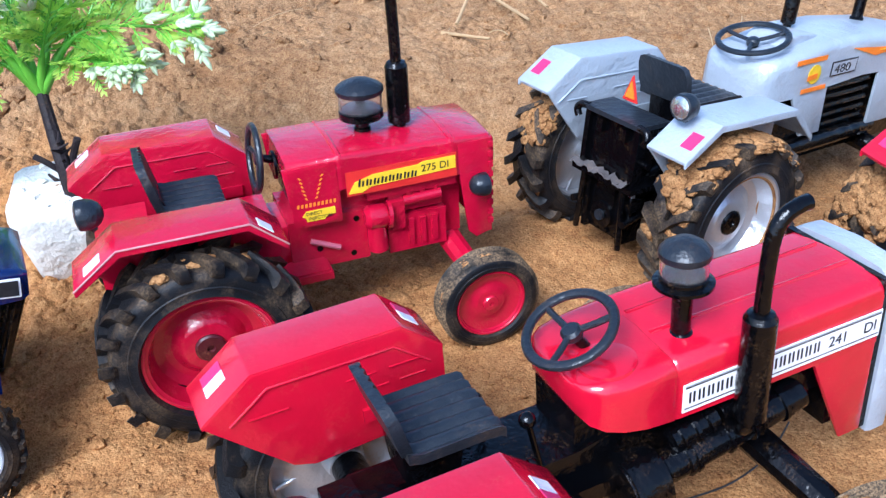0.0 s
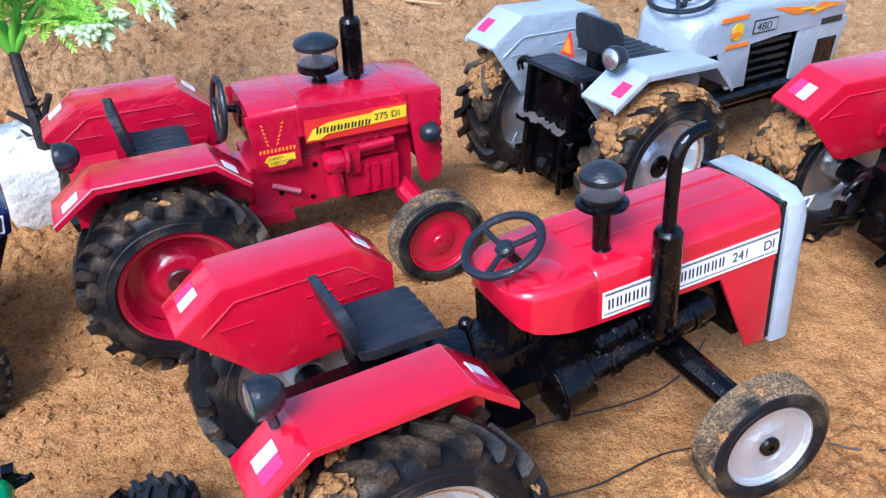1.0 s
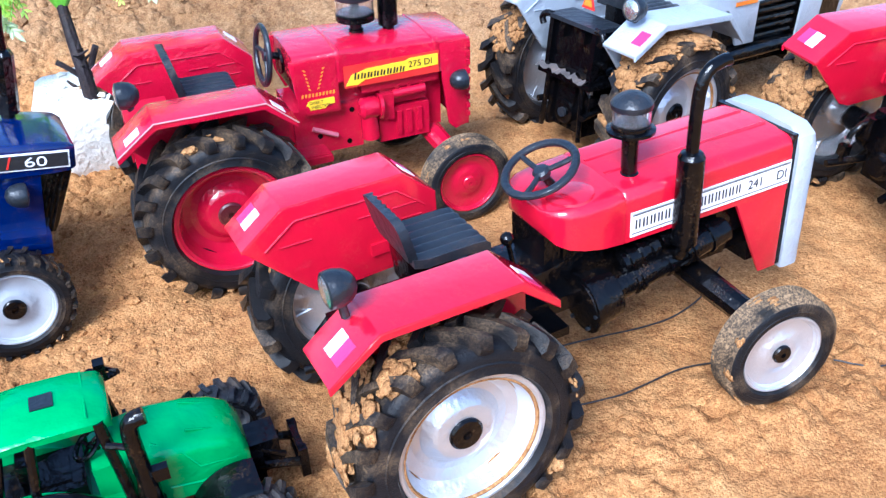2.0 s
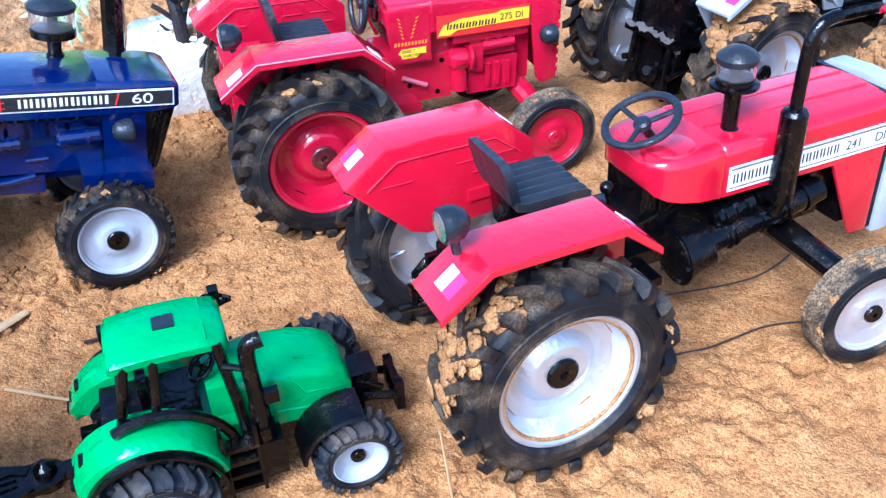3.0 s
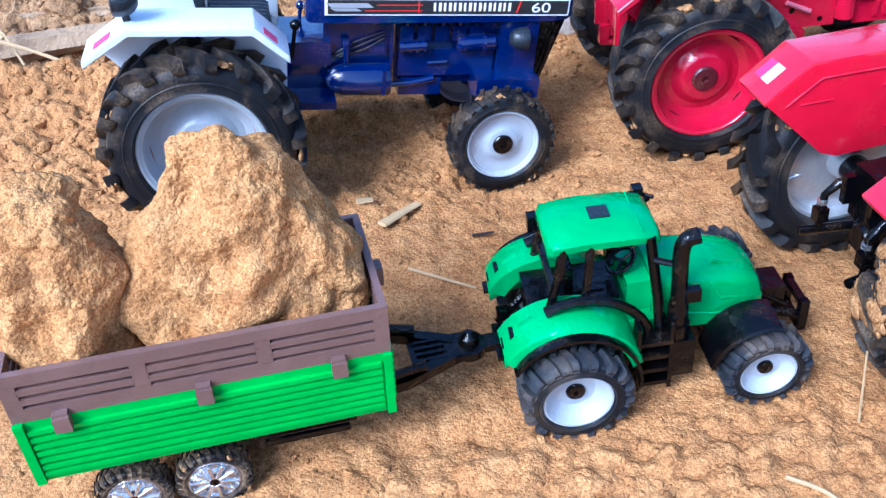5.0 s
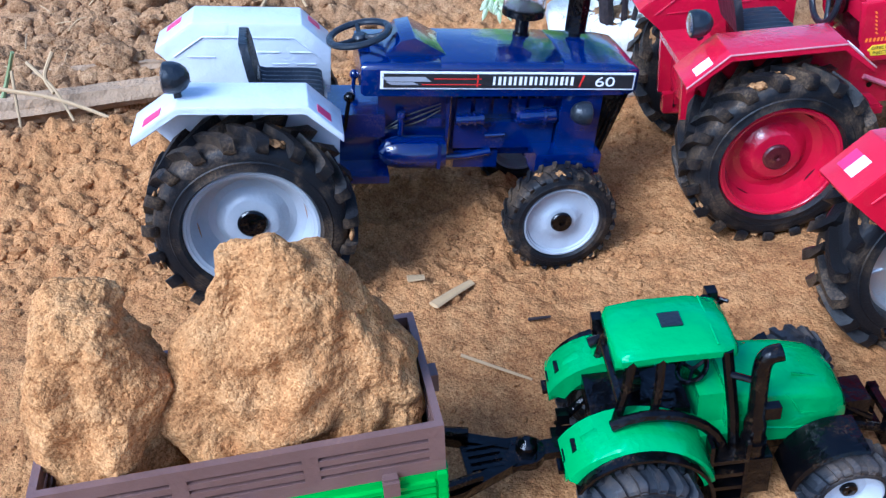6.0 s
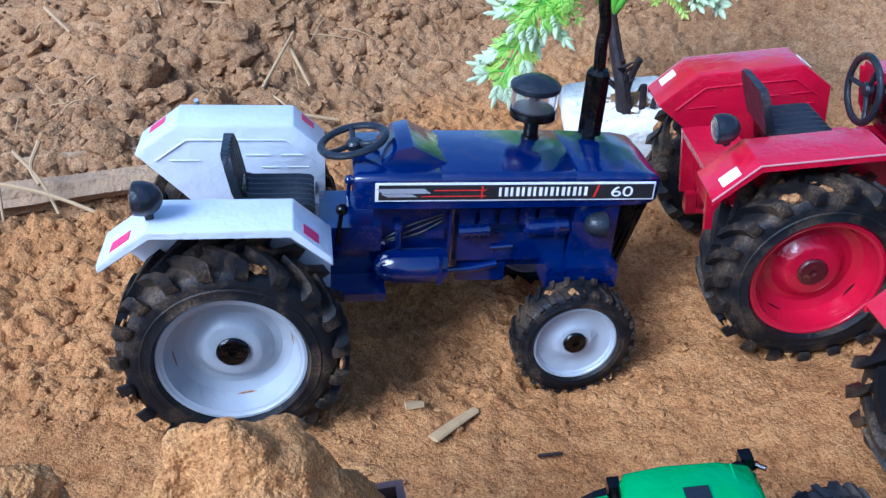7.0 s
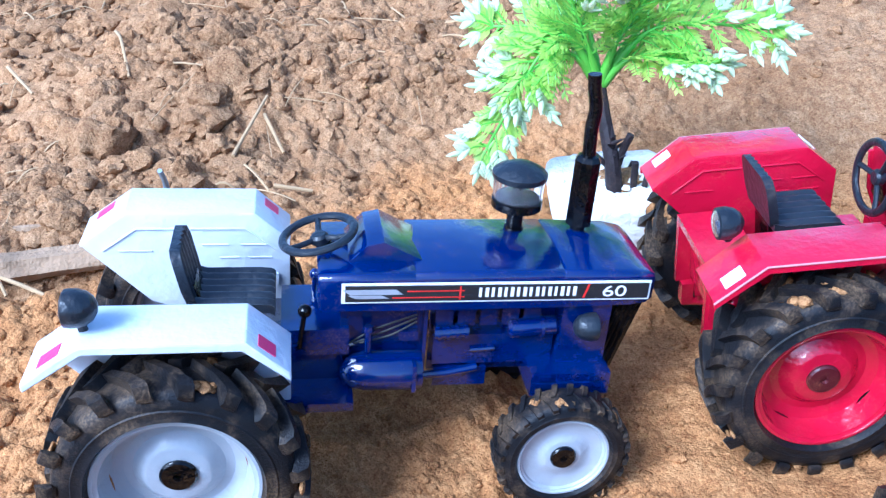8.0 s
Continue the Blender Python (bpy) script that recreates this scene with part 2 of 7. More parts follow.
M = {
    "red": plastic("red_paint", (0.48, 0.003, 0.022), 0.08, 0.06, 0.5, 0.0002, 0.0, 0.5),
    "crimson": plastic("crimson_paint", (0.43, 0.002, 0.026), 0.11, 0.10, 0.4, 0.0005, 0.0, 0.5),
    "blue": plastic("blue_paint", (0.001, 0.0085, 0.072), 0.04, 0.12, 0.7, 0.0002, 0.0, 0.5),
    "blue_dusty": plastic("dusty_blue_plate", (0.002, 0.009, 0.07), 0.4, 0.75, 0.0, 0.0004),
    "white": plastic("white_plastic", (0.57, 0.595, 0.64), 0.32, 0.04, 0.15),
    "rim_white": plastic("white_rim", (0.35, 0.37, 0.40), 0.34, 0.14, 0.1),
    "silver": plastic("silver_paint", (0.40, 0.435, 0.48), 0.34, 0.22, 0.1, 0.0007, 0.2),
    "rim_silver": plastic("silver_rim", (0.60, 0.61, 0.64), 0.30, 0.30, 0.1, 0.0006, 0.7),
    "chrome": plastic("dull_chrome", (0.66, 0.66, 0.67), 0.22, 0.25, 0.0, 0.0004, 0.9),
    "black": plastic("black_plastic", (0.0015, 0.0015, 0.002), 0.10, 0.08, 0.0, 0.0005, 0.0, 0.28),
    "seat": plastic("dark_seat", (0.012, 0.015, 0.020), 0.30, 0.06, 0.0, 0.0006, 0.0, 0.42),
    "seat_pan": plastic("worn_dark_seat", (0.014, 0.017, 0.022), 0.34, 0.10, 0.0, 0.0006, 0.0, 0.5),
    "green": plastic("green_plastic", (0.003, 0.27, 0.062), 0.24, 0.02, 0.3),
    "green_box": plastic("grass_green_plastic", (0.012, 0.33, 0.028), 0.34, 0.03, 0.1),
    "worn_red": plastic("worn_red_edge", (0.46, 0.20, 0.20), 0.6, 0.6),
    "dark_red": plastic("dark_red_hub", (0.06, 0.004, 0.008), 0.35, 0.3, 0.0),
    "pale_link": plastic("scuffed_red_rod", (0.5, 0.12, 0.16), 0.4, 0.1),
    "worn_film": plastic("grey_film", (0.11, 0.095, 0.09), 0.4, 0.4),
    "brown": plastic("brown_plastic", (0.135, 0.075, 0.062), 0.40, 0.12),
    "rubber": rubber("tyre_rubber", 0.30, low=0.48),
    "rubber_dusty": rubber("dusty_tyre_rubber", 0.85, low=0.40, smear=0.4),
    "rubber_clean": rubber("clean_tyre_rubber", 0.16),
    "lug": rubber("sandy_lugs", 0.38, (0.006, 0.006, 0.007), 0.45, 0.22),
    "tread_sand": rubber("sand_filled_tread", 0.8, (0.010, 0.0095, 0.009), 0.36, 0.2),
    "lug_clean": rubber("scuffed_lugs", 0.2, (0.016, 0.018, 0.022), 0.45, 0.5),
    "glass": glass("clear_plastic"),
    "sticker_white": plastic("white_sticker", (0.80, 0.78, 0.78), 0.4, 0.1),
    "sticker_pink": plastic("pink_sticker", (0.56, 0.025, 0.12), 0.4, 0.1),
    "sticker_yellow": plastic("yellow_sticker", (0.80, 0.50, 0.01), 0.4, 0.12),
    "sticker_orange": plastic("orange_sticker", (0.85, 0.20, 0.008), 0.4, 0.1),
    "sticker_red": plastic("red_sticker", (0.60, 0.02, 0.015), 0.4, 0.1),
    "sticker_grey": plastic("grey_sticker", (0.30, 0.30, 0.32), 0.4, 0.1),
    "ink": plastic("black_ink", (0.012, 0.012, 0.014), 0.45, 0.1),
    "ground": soil("sandy_soil", [(0.28, 0.127, 0.043), (0.365, 0.180, 0.065), (0.44, 0.236, 0.091)], 2500, 130, 0.0018, False, 0.00022, [(0.215, 0.113, 0.049), (0.295, 0.169, 0.079), (0.375, 0.234, 0.117)]),
    "clod": soil("clod_soil", [(0.215, 0.113, 0.049), (0.295, 0.169, 0.079), (0.375, 0.234, 0.117)], 2000, 140, 0.002, True, 0.0003),
    "rock": soil("sandstone_lump", [(0.34, 0.155, 0.051), (0.42, 0.214, 0.076), (0.48, 0.268, 0.105)], 2600, 110, 0.0016, False, 0.0002),
    "caked": soil("caked_sand", [(0.24, 0.118, 0.043), (0.33, 0.172, 0.067), (0.41, 0.23, 0.095)], 2600, 150, 0.0015, False, 0.0002),
    "reed": plastic("green_reed", (0.22, 0.26, 0.10), 0.6, 0.2),
    "wire": plastic("grey_blue_wire", (0.24, 0.30, 0.36), 0.4, 0.2),
    "straw": plastic("dry_straw", (0.40, 0.265, 0.125), 0.75, 0.3),
    "wood": plastic("dry_stalk", (0.30, 0.195, 0.105), 0.85, 0.7, 0.0, 0.003),
    "leaf": leaf("green_leaf", (0.48, 0.68, 0.11), (0.70, 0.90, 0.16)),
    "leaf_dark": leaf("deep_green_leaf", (0.32, 0.56, 0.09), (0.50, 0.78, 0.12)),
    "leaf_white": leaf("white_leaf_tip", (0.78, 0.82, 0.60), (0.74, 0.86, 0.50)),
    "stem": plastic("green_stem", (0.16, 0.42, 0.03), 0.4, 0.0),
    "bark": plastic("dark_trunk", (0.020, 0.014, 0.015), 0.6, 0.1, 0.0, 0.001, 0.0, 0.2),
    "plaster": plastic("white_foam", (0.74, 0.71, 0.64), 0.75, 0.45, 0.0, 0.0012),
}

# ---- mesh helpers, in centimetres ----
CM = 0.01


def part(name, bm, mat, parent=None, label="", at=None, sharp=32, smooth=True):
    """Link a bmesh, built in centimetres, as one mesh object under a thing or a part."""
    me = bpy.data.meshes.new(name)
    bmesh.ops.scale(bm, vec=(CM, CM, CM), verts=bm.verts)
    bmesh.ops.recalc_face_normals(bm, faces=bm.faces)
    bm.to_mesh(me)
    bm.free()
    mats = mat if isinstance(mat, (list, tuple)) else [mat]
    for k in mats:
        me.materials.append(M[k])
    if smooth:
        me.polygons.foreach_set("use_smooth", [True] * len(me.polygons))
        me.set_sharp_from_angle(angle=radians(sharp))
    ob = new(name, me)
    if parent is not None:
        ob.parent = parent
    if at is not None:
        ob.matrix_basis = at
    if label:
        ob["label"] = label
    return ob


def place(x, y, z, rx=0, ry=0, rz=0):
    return pose(x * CM, y * CM, z * CM, rx, ry, rz)


def thing(name, label, category, at, group=""):
    ob = new(name)
    ob.empty_display_size = 0.01
    ob.matrix_basis = at
    return tagged(ob, label, category, group)


def soften(bm, faces, width, seg=2, angle=28):
    if width <= 0:
        return
    edges = {e for f in faces for e in f.edges if len(e.link_faces) == 2 and e.calc_face_angle(0) > radians(angle)}
    bmesh.ops.bevel(bm, geom=list(edges), offset=width, segments=seg, affect="EDGES", profile=0.6, clamp_overlap=True)


def box(bm, x0, x1, y0, y1, z0, z1, r=0.06, seg=2, m=None, mi=0):
    v = [bm.verts.new(p) for p in ((x0, y0, z0), (x1, y0, z0), (x1, y1, z0), (x0, y1, z0), (x0, y0, z1), (x1, y0, z1), (x1, y1, z1), (x0, y1, z1))]
    f = [bm.faces.new([v[i] for i in q]) for q in ((0, 3, 2, 1), (4, 5, 6, 7), (0, 1, 5, 4), (1, 2, 6, 5), (2, 3, 7, 6), (3, 0, 4, 7))]
    for q in f:
        q.material_index = mi
    if m is not None:
        bmesh.ops.transform(bm, matrix=m, verts=v)
    soften(bm, f, min(r, 0.45 * min(abs(x1 - x0), abs(y1 - y0), abs(z1 - z0))), seg)


def prism(bm, outline, y0, y1, r=0.06, seg=2, mi=0):
    """An outline in x and z, drawn out from y0 to y1."""
    a = [bm.verts.new((x, y0, z)) for x, z in outline]
    b = [bm.verts.new((x, y1, z)) for x, z in outline]
    n = len(a)
    f = [bm.faces.new(a), bm.faces.new(b[::-1])] + [bm.faces.new((a[i], b[i], b[(i + 1) % n], a[(i + 1) % n])) for i in range(n)]
    for q in f:
        q.material_index = mi
    bmesh.ops.recalc_face_normals(bm, faces=f)
    soften(bm, f, r, seg)


def loft(bm, rings, cap=True, mi=0):
    """Skin over rings of equally many points."""
    vs = [[bm.verts.new(p) for p in ring] for ring in rings]
    n = len(vs[0])
    f = []
    for a, b in zip(vs, vs[1:]):
        f += [bm.faces.new((a[i], a[(i + 1) % n], b[(i + 1) % n], b[i])) for i in range(n)]
    if cap:
        f += [bm.faces.new(vs[0][::-1]), bm.faces.new(vs[-1])]
    for q in f:
        q.material_index = mi
    return f


def lathe(bm, profile, m=None, seg=32, mi=0, closed=False):
    """Turn a profile of (radius, along) about the z axis."""
    m = m or Matrix()
    rings = [[m @ Vector((r * math.cos(a), r * math.sin(a), h)) for a in [2 * math.pi * k / seg for k in range(seg)]] for r, h in profile]
    if closed:
        rings.append(rings[0])
    vs = []
    for k, ring in enumerate(rings):
        if closed and k == len(rings) - 1:
            vs.append(vs[0])
        elif profile[k][0] < 1e-6:
            c = bm.verts.new(ring[0])
            vs.append([c] * seg)
        else:
            vs.append([bm.verts.new(p) for p in ring])
    for a, b in zip(vs, vs[1:]):
        for i in range(seg):
            j = (i + 1) % seg
            q = []
            for v in (a[i], a[j], b[j], b[i]):
                if v not in q:
                    q.append(v)
            if len(q) > 2:
                bm.faces.new(q).material_index = mi


def tube(bm, points, radius, seg=10, mi=0, cap=True):
    """A round rod along points; radius may be one for each point."""
    pts = [Vector(p) for p in points]
    rad = radius if isinstance(radius, (list, tuple)) else [radius] * len(pts)
    rings = []
    side = None
    for i, p in enumerate(pts):
        d = (pts[min(i + 1, len(pts) - 1)] - pts[max(i - 1, 0)]).normalized()
        if side is None:
            side = d.orthogonal().normalized()
        side = (side - d * side.dot(d)).normalized()
        up = d.cross(side)
        rings.append([p + rad[i] * (math.cos(a) * side + math.sin(a) * up) for a in [2 * math.pi * k / seg for k in range(seg)]])
    loft(bm, rings, cap, mi)


def curve(points, steps=6):
    """A smooth line through points (Catmull-Rom)."""
    p = [Vector(q) for q in points]
    p = [2 * p[0] - p[1]] + p + [2 * p[-1] - p[-2]]
    out = []
    for i in range(1, len(p) - 2):
        for k in range(steps):
            t = k / steps
            out.append(0.5 * (2 * p[i] + (p[i + 1] - p[i - 1]) * t + (2 * p[i - 1] - 5 * p[i] + 4 * p[i + 1] - p[i + 2]) * t * t + (3 * p[i] - p[i - 1] - 3 * p[i + 1] + p[i + 2]) * t ** 3))
    return out + [p[-2]]


AXLE = Matrix.Rotation(radians(90), 4, "X")  # turns z to -y: a wheel's outer side


def bm_new():
    return bmesh.new()


def lump(bm, centre, size, sub=2, rough=0.3, seed=0.0, squash=1.0, mi=0, freq=1.6):
    """A noisy stone; size is its mean radius."""
    g = bmesh.ops.create_icosphere(bm, subdivisions=sub, radius=1.0)
    c = Vector(centre)
    for v in g["verts"]:
        d = v.co.normalized()
        k = 1 + rough * noise.fractal(d * freq + Vector((seed, seed * 1.7, seed * 0.3)), 0.8, 2.1, 4 if sub > 2 else 2)
        q = d * size * k
        q.z *= squash
        v.co = c + q
    for v in g["verts"]:
        for f in v.link_faces:
            f.material_index = mi



# ---- tractor pieces ----
_b = bmesh.new()
bmesh.ops.create_icosphere(_b, subdivisions=2, radius=1.0)
BALL = [v.co.copy() for v in _b.verts]
BALL_FACES = [[v.index for v in f.verts] for f in _b.faces]
_b.free()


def crumbs_mesh(items, parent):
    """Flattened crumbs of sand, each at its own pose, as one part."""
    verts, faces = [], []
    for m, size, seed in items:
        n = len(verts)
        o = Vector((seed, seed * 0.6, 3))
        for d in BALL:
            k = size * (1 + 0.55 * noise.noise(d * 2.2 + o) + 0.25 * noise.noise(d * 5 + o))
            verts.append((m @ Vector((d.x * k * 1.35, d.y * k * 1.5, d.z * k * 0.45))) * CM)
        faces += [[i + n for i in f] for f in BALL_FACES]
    me = bpy.data.meshes.new("caked_sand")
    me.from_pydata(verts, [], faces)
    me.materials.append(M["caked"])
    me.polygons.foreach_set("use_smooth", [True] * len(me.polygons))
    ob = new("caked_sand", me)
    ob.parent = parent
    ob["label"], ob["kind"] = "sand caked on the tread", "stuff"


def lug_mesh(side, count, radius, R, rim_r, h, mat):
    """One tread bar: a block on the shoulder that runs down the side wall, then a bar slanting to the middle of the tread."""
    step = 2 * math.pi / count
    lean = 1.0 if radius > 3 else 0.45
    rows = []
    low = R - 0.22 * (R - rim_r)
    for r0, r1, s, da, wide in ((low, low + 0.02, 1.0, -0.03, 0.15), (R - 0.12, R + 0.02, 1.05, 0.0, 0.21), (R - 0.10, radius - 0.05, 0.99, 0.02, 0.22), (R - 0.05, radius, 0.84, 0.08, 0.215), (R - 0.04, radius, 0.42, 0.40, 0.19), (R - 0.03, radius - 0.02, -0.04, 0.90, 0.17)):
        mid, half, y = da * step * lean, wide * step, side * h * s
        rows.append([(r0 * math.cos(mid - half), y, r0 * math.sin(mid - half)), (r1 * math.cos(mid - half * 0.8), y * (1.03 if s >= 1 else 1), r1 * math.sin(mid - half * 0.8)),
                     (r1 * math.cos(mid + half * 0.8), y * (1.03 if s >= 1 else 1), r1 * math.sin(mid + half * 0.8)), (r0 * math.cos(mid + half), y, r0 * math.sin(mid + half))])
    bm = bm_new()
    loft(bm, rows)
    bmesh.ops.scale(bm, vec=(CM, CM, CM), verts=bm.verts)
    bmesh.ops.recalc_face_normals(bm, faces=bm.faces)
    me = bpy.data.meshes.new("lug")
    bm.to_mesh(me)
    bm.free()
    me.materials.append(M[mat])
    me.polygons.foreach_set("use_smooth", [True] * len(me.polygons))
    me.set_sharp_from_angle(angle=radians(40))
    return me


def wheel(parent, name, at, radius, width, rim_r, rim, tyre, lugs, lug_h, seed, label, dish=0.5, crust=0, cap="black", ribs=True, sunk=None, lip=0.70):
    """A toy wheel: its outer side faces -y. Tyre with slanted lugs, rim set back in the tyre, hub cap, caked sand.
    sunk: how deep the hub lies behind the lip, for a plain bowl; without it the rim is a dished disc with a raised boss."""
    w = new(name)
    w.parent, w.matrix_basis = parent, at
    w.empty_display_size = 0.005
    w["label"] = label
    h = width / 2
    R = radius - lug_h
    wall = R - rim_r
    half = [(rim_r - 0.02, h * (lip - 0.22)), (rim_r + 0.01, h * (lip + 0.02)), (rim_r + min(0.10, wall * 0.16), h * (lip + 0.20)), (rim_r + wall * 0.33, h * 1.0), (rim_r + wall * 0.42, h * 1.02), (rim_r + wall * 0.46, h * 0.985), (rim_r + wall * 0.7, h * 0.985), (R - 0.07, h * 0.88), (R, h * 0.74)]
    prof = [(r, -y) for r, y in half]
    if lugs:
        prof += [(R + 0.03, 0)]
    else:
        prof += [(R + (0.07 if k % 2 == 0 else -0.02), h * (-0.68 + 1.36 * k / 10)) for k in range(11)]
    prof += half[::-1]
    bm = bm_new()
    lathe(bm, prof, AXLE, 64, closed=True)
    # the tread between the bars holds the sand
    for f in bm.faces:
        c = f.calc_center_median()
        if math.hypot(c.x, c.z) > R - 0.05:
            f.material_index = 1
    rnd = random.Random(seed)
    part("tyre", bm, [tyre, "lug_clean" if tyre == "rubber_clean" else "tread_sand" if tyre == "rubber_dusty" or not lugs else "lug"], w, sharp=40)
    if lugs:
        bar = "lug_clean" if tyre == "rubber_clean" else "lug"
        for side in (-1, 1):
            me = lug_mesh(side, lugs, radius, R, rim_r, h, bar)
            for k in range(lugs):
                ob = new("lug", me)
                ob.parent = w
                ob.matrix_basis = Matrix.Rotation(-2 * math.pi * (k + (0.5 if side > 0 else 0) + rnd.uniform(-0.03, 0.03)) / lugs, 4, "Y")
    bm = bm_new()
    e = h * lip
    if sunk is None:
        o = e - 0.46 if dish > 0.5 else h * 0.66
        d = dish
        lathe(bm, [(rim_r + 0.02, -h * 0.6), (rim_r + 0.03, e - 0.02), (rim_r - 0.01, e + 0.03), (rim_r * 0.955, e + 0.03), (rim_r * 0.93, e - 0.03), (rim_r * 0.90, e - 0.05), (rim_r * 0.875, min(e - 0.12, o + d * 0.2)), (rim_r * 0.80, o - d * 0.30), (rim_r * 0.66, o - d * 0.5),
                   (rim_r * 0.55, o - d * 0.46), (rim_r * 0.46, o - d * 0.22), (rim_r * 0.41, o - d * 0.05), (rim_r * 0.37, o), (rim_r * 0.24, o), (0.0, o)], AXLE, 56)
    else:
        o = e - sunk
        d = 0.1
        lathe(bm, [(rim_r + 0.02, -h * 0.6), (rim_r + 0.03, e - 0.02), (rim_r - 0.01, e + 0.03), (rim_r * 0.94, e + 0.03), (rim_r * 0.91, e - 0.03), (rim_r * 0.80, e - sunk * 0.55), (rim_r * 0.70, e - sunk * 0.86), (rim_r * 0.58, o - 0.02), (rim_r * 0.40, o), (0.0, o)], AXLE, 48)
    lathe(bm, [(rim_r + 0.02, -h * 0.6), (rim_r - 0.12, -h * 0.62), (rim_r - 0.2, o - d * 0.75), (rim_r * 0.5, o - d * 1.2), (rim_r * 0.28, o - d * 1.1), (rim_r * 0.24, -h * 0.9), (0.0, -h * 0.9)], AXLE, 48)
    if ribs:
        for k in range(6):
            m = Matrix.Rotation(k * math.pi / 3 + 0.2, 4, "Y")
            box(bm, rim_r * 0.2, rim_r - 0.15, -o + d * 0.9, h * 0.35, -0.07, 0.07, 0.02, 1, m)
    disc = part("rim", bm, rim, w, "dished wheel rim")
    if dish > 0.5:
        for k in range(4):
            m = Matrix.Rotation(k * math.pi / 2 + 0.5, 4, "Y")
            bm = bm_new()
            box(bm, rim_r * 0.80, rim_r * 0.815, -(o - d * 0.2), -(o - d * 0.5), -rim_r * 0.16, rim_r * 0.16, 0.01, 1, m)
            part("rim_slot", bm, "caked" if rim != "crimson" else "black", disc)
        if tyre != "rubber_clean" and rim in ("rim_silver", "chrome"):
            bm = bm_new()
            lathe(bm, [(rim_r * 0.925, e - 0.03), (rim_r * 0.90, e - 0.02), (rim_r * 0.882, e - 0.10), (rim_r * 0.90, e - 0.12)], AXLE, 48, closed=True)
            part("sand_ring", bm, "caked", disc, "sand lying inside the lip")
    bm = bm_new()
    c = rim_r * (0.26 if (lug_h < 0.2 and rim == "rim_white") or sunk else 0.21)
    f = o
    lathe(bm, [(c * 1.08, f - 0.05), (c * 1.08, f + 0.06), (c * 0.95, f + 0.11), (c * 0.30, f + 0.12), (c * 0.22, f + 0.02), (0, f + 0.02)], AXLE, 28)
    part("hub_cap", bm, cap, w)
    if crust:
        caked = []
        for k in range(crust):
            a, mid = rnd.uniform(0, 2 * math.pi), rnd.uniform(-0.9, 0.9)
            for j in range(5):
                b, g = a + rnd.gauss(0, 0.05), max(-1.0, min(1.0, mid + rnd.gauss(0, 0.12)))
                r = R + rnd.uniform(-0.05, lug_h * 0.35)
                size = rnd.uniform(0.06, 0.17) * (radius / 3.4) ** 0.8
                caked.append((Matrix.Translation((r * math.cos(b), g * h, r * math.sin(b))) @ Matrix.Rotation(math.pi / 2 - b, 4, "Y"), size, rnd.uniform(0, 90)))
        crumbs_mesh(caked, w)
    return w


def crust_patch(parent, x, y, z, radius, half, a0, a1, count, sizes, seed):
    """Sand stuck to one stretch of a tread; angles in degrees from straight ahead over the top."""
    rnd = random.Random(seed)
    items = []
    centres = [((rnd.random() + rnd.random()) / 2, rnd.uniform(-1, 1)) for k in range(max(3, count // 8))]
    for k in range(count * 3):
        c, e0 = rnd.choice(centres)
        a = radians(a0 + (a1 - a0) * c + rnd.gauss(0, 4.5))
        e = max(-1.05, min(1.05, e0 + rnd.gauss(0, 0.2)))
        r = radius + rnd.uniform(-0.30, -0.02) - 0.25 * max(0, abs(e) - 0.85)
        items.append((Matrix.Translation((x + r * math.cos(a), y + e * half, z + r * math.sin(a))) @ Matrix.Rotation(math.pi / 2 - a, 4, "Y"), 0.8 * rnd.uniform(*sizes), rnd.uniform(0, 90)))
    crumbs_mesh(items, parent)


FX = dict(D=(-3.42, 5.78), A=(-2.04, 6.82), B=(1.80, 6.82), C=(2.88, 5.88))
Y_IN, Y_OUT = 2.58, 4.38


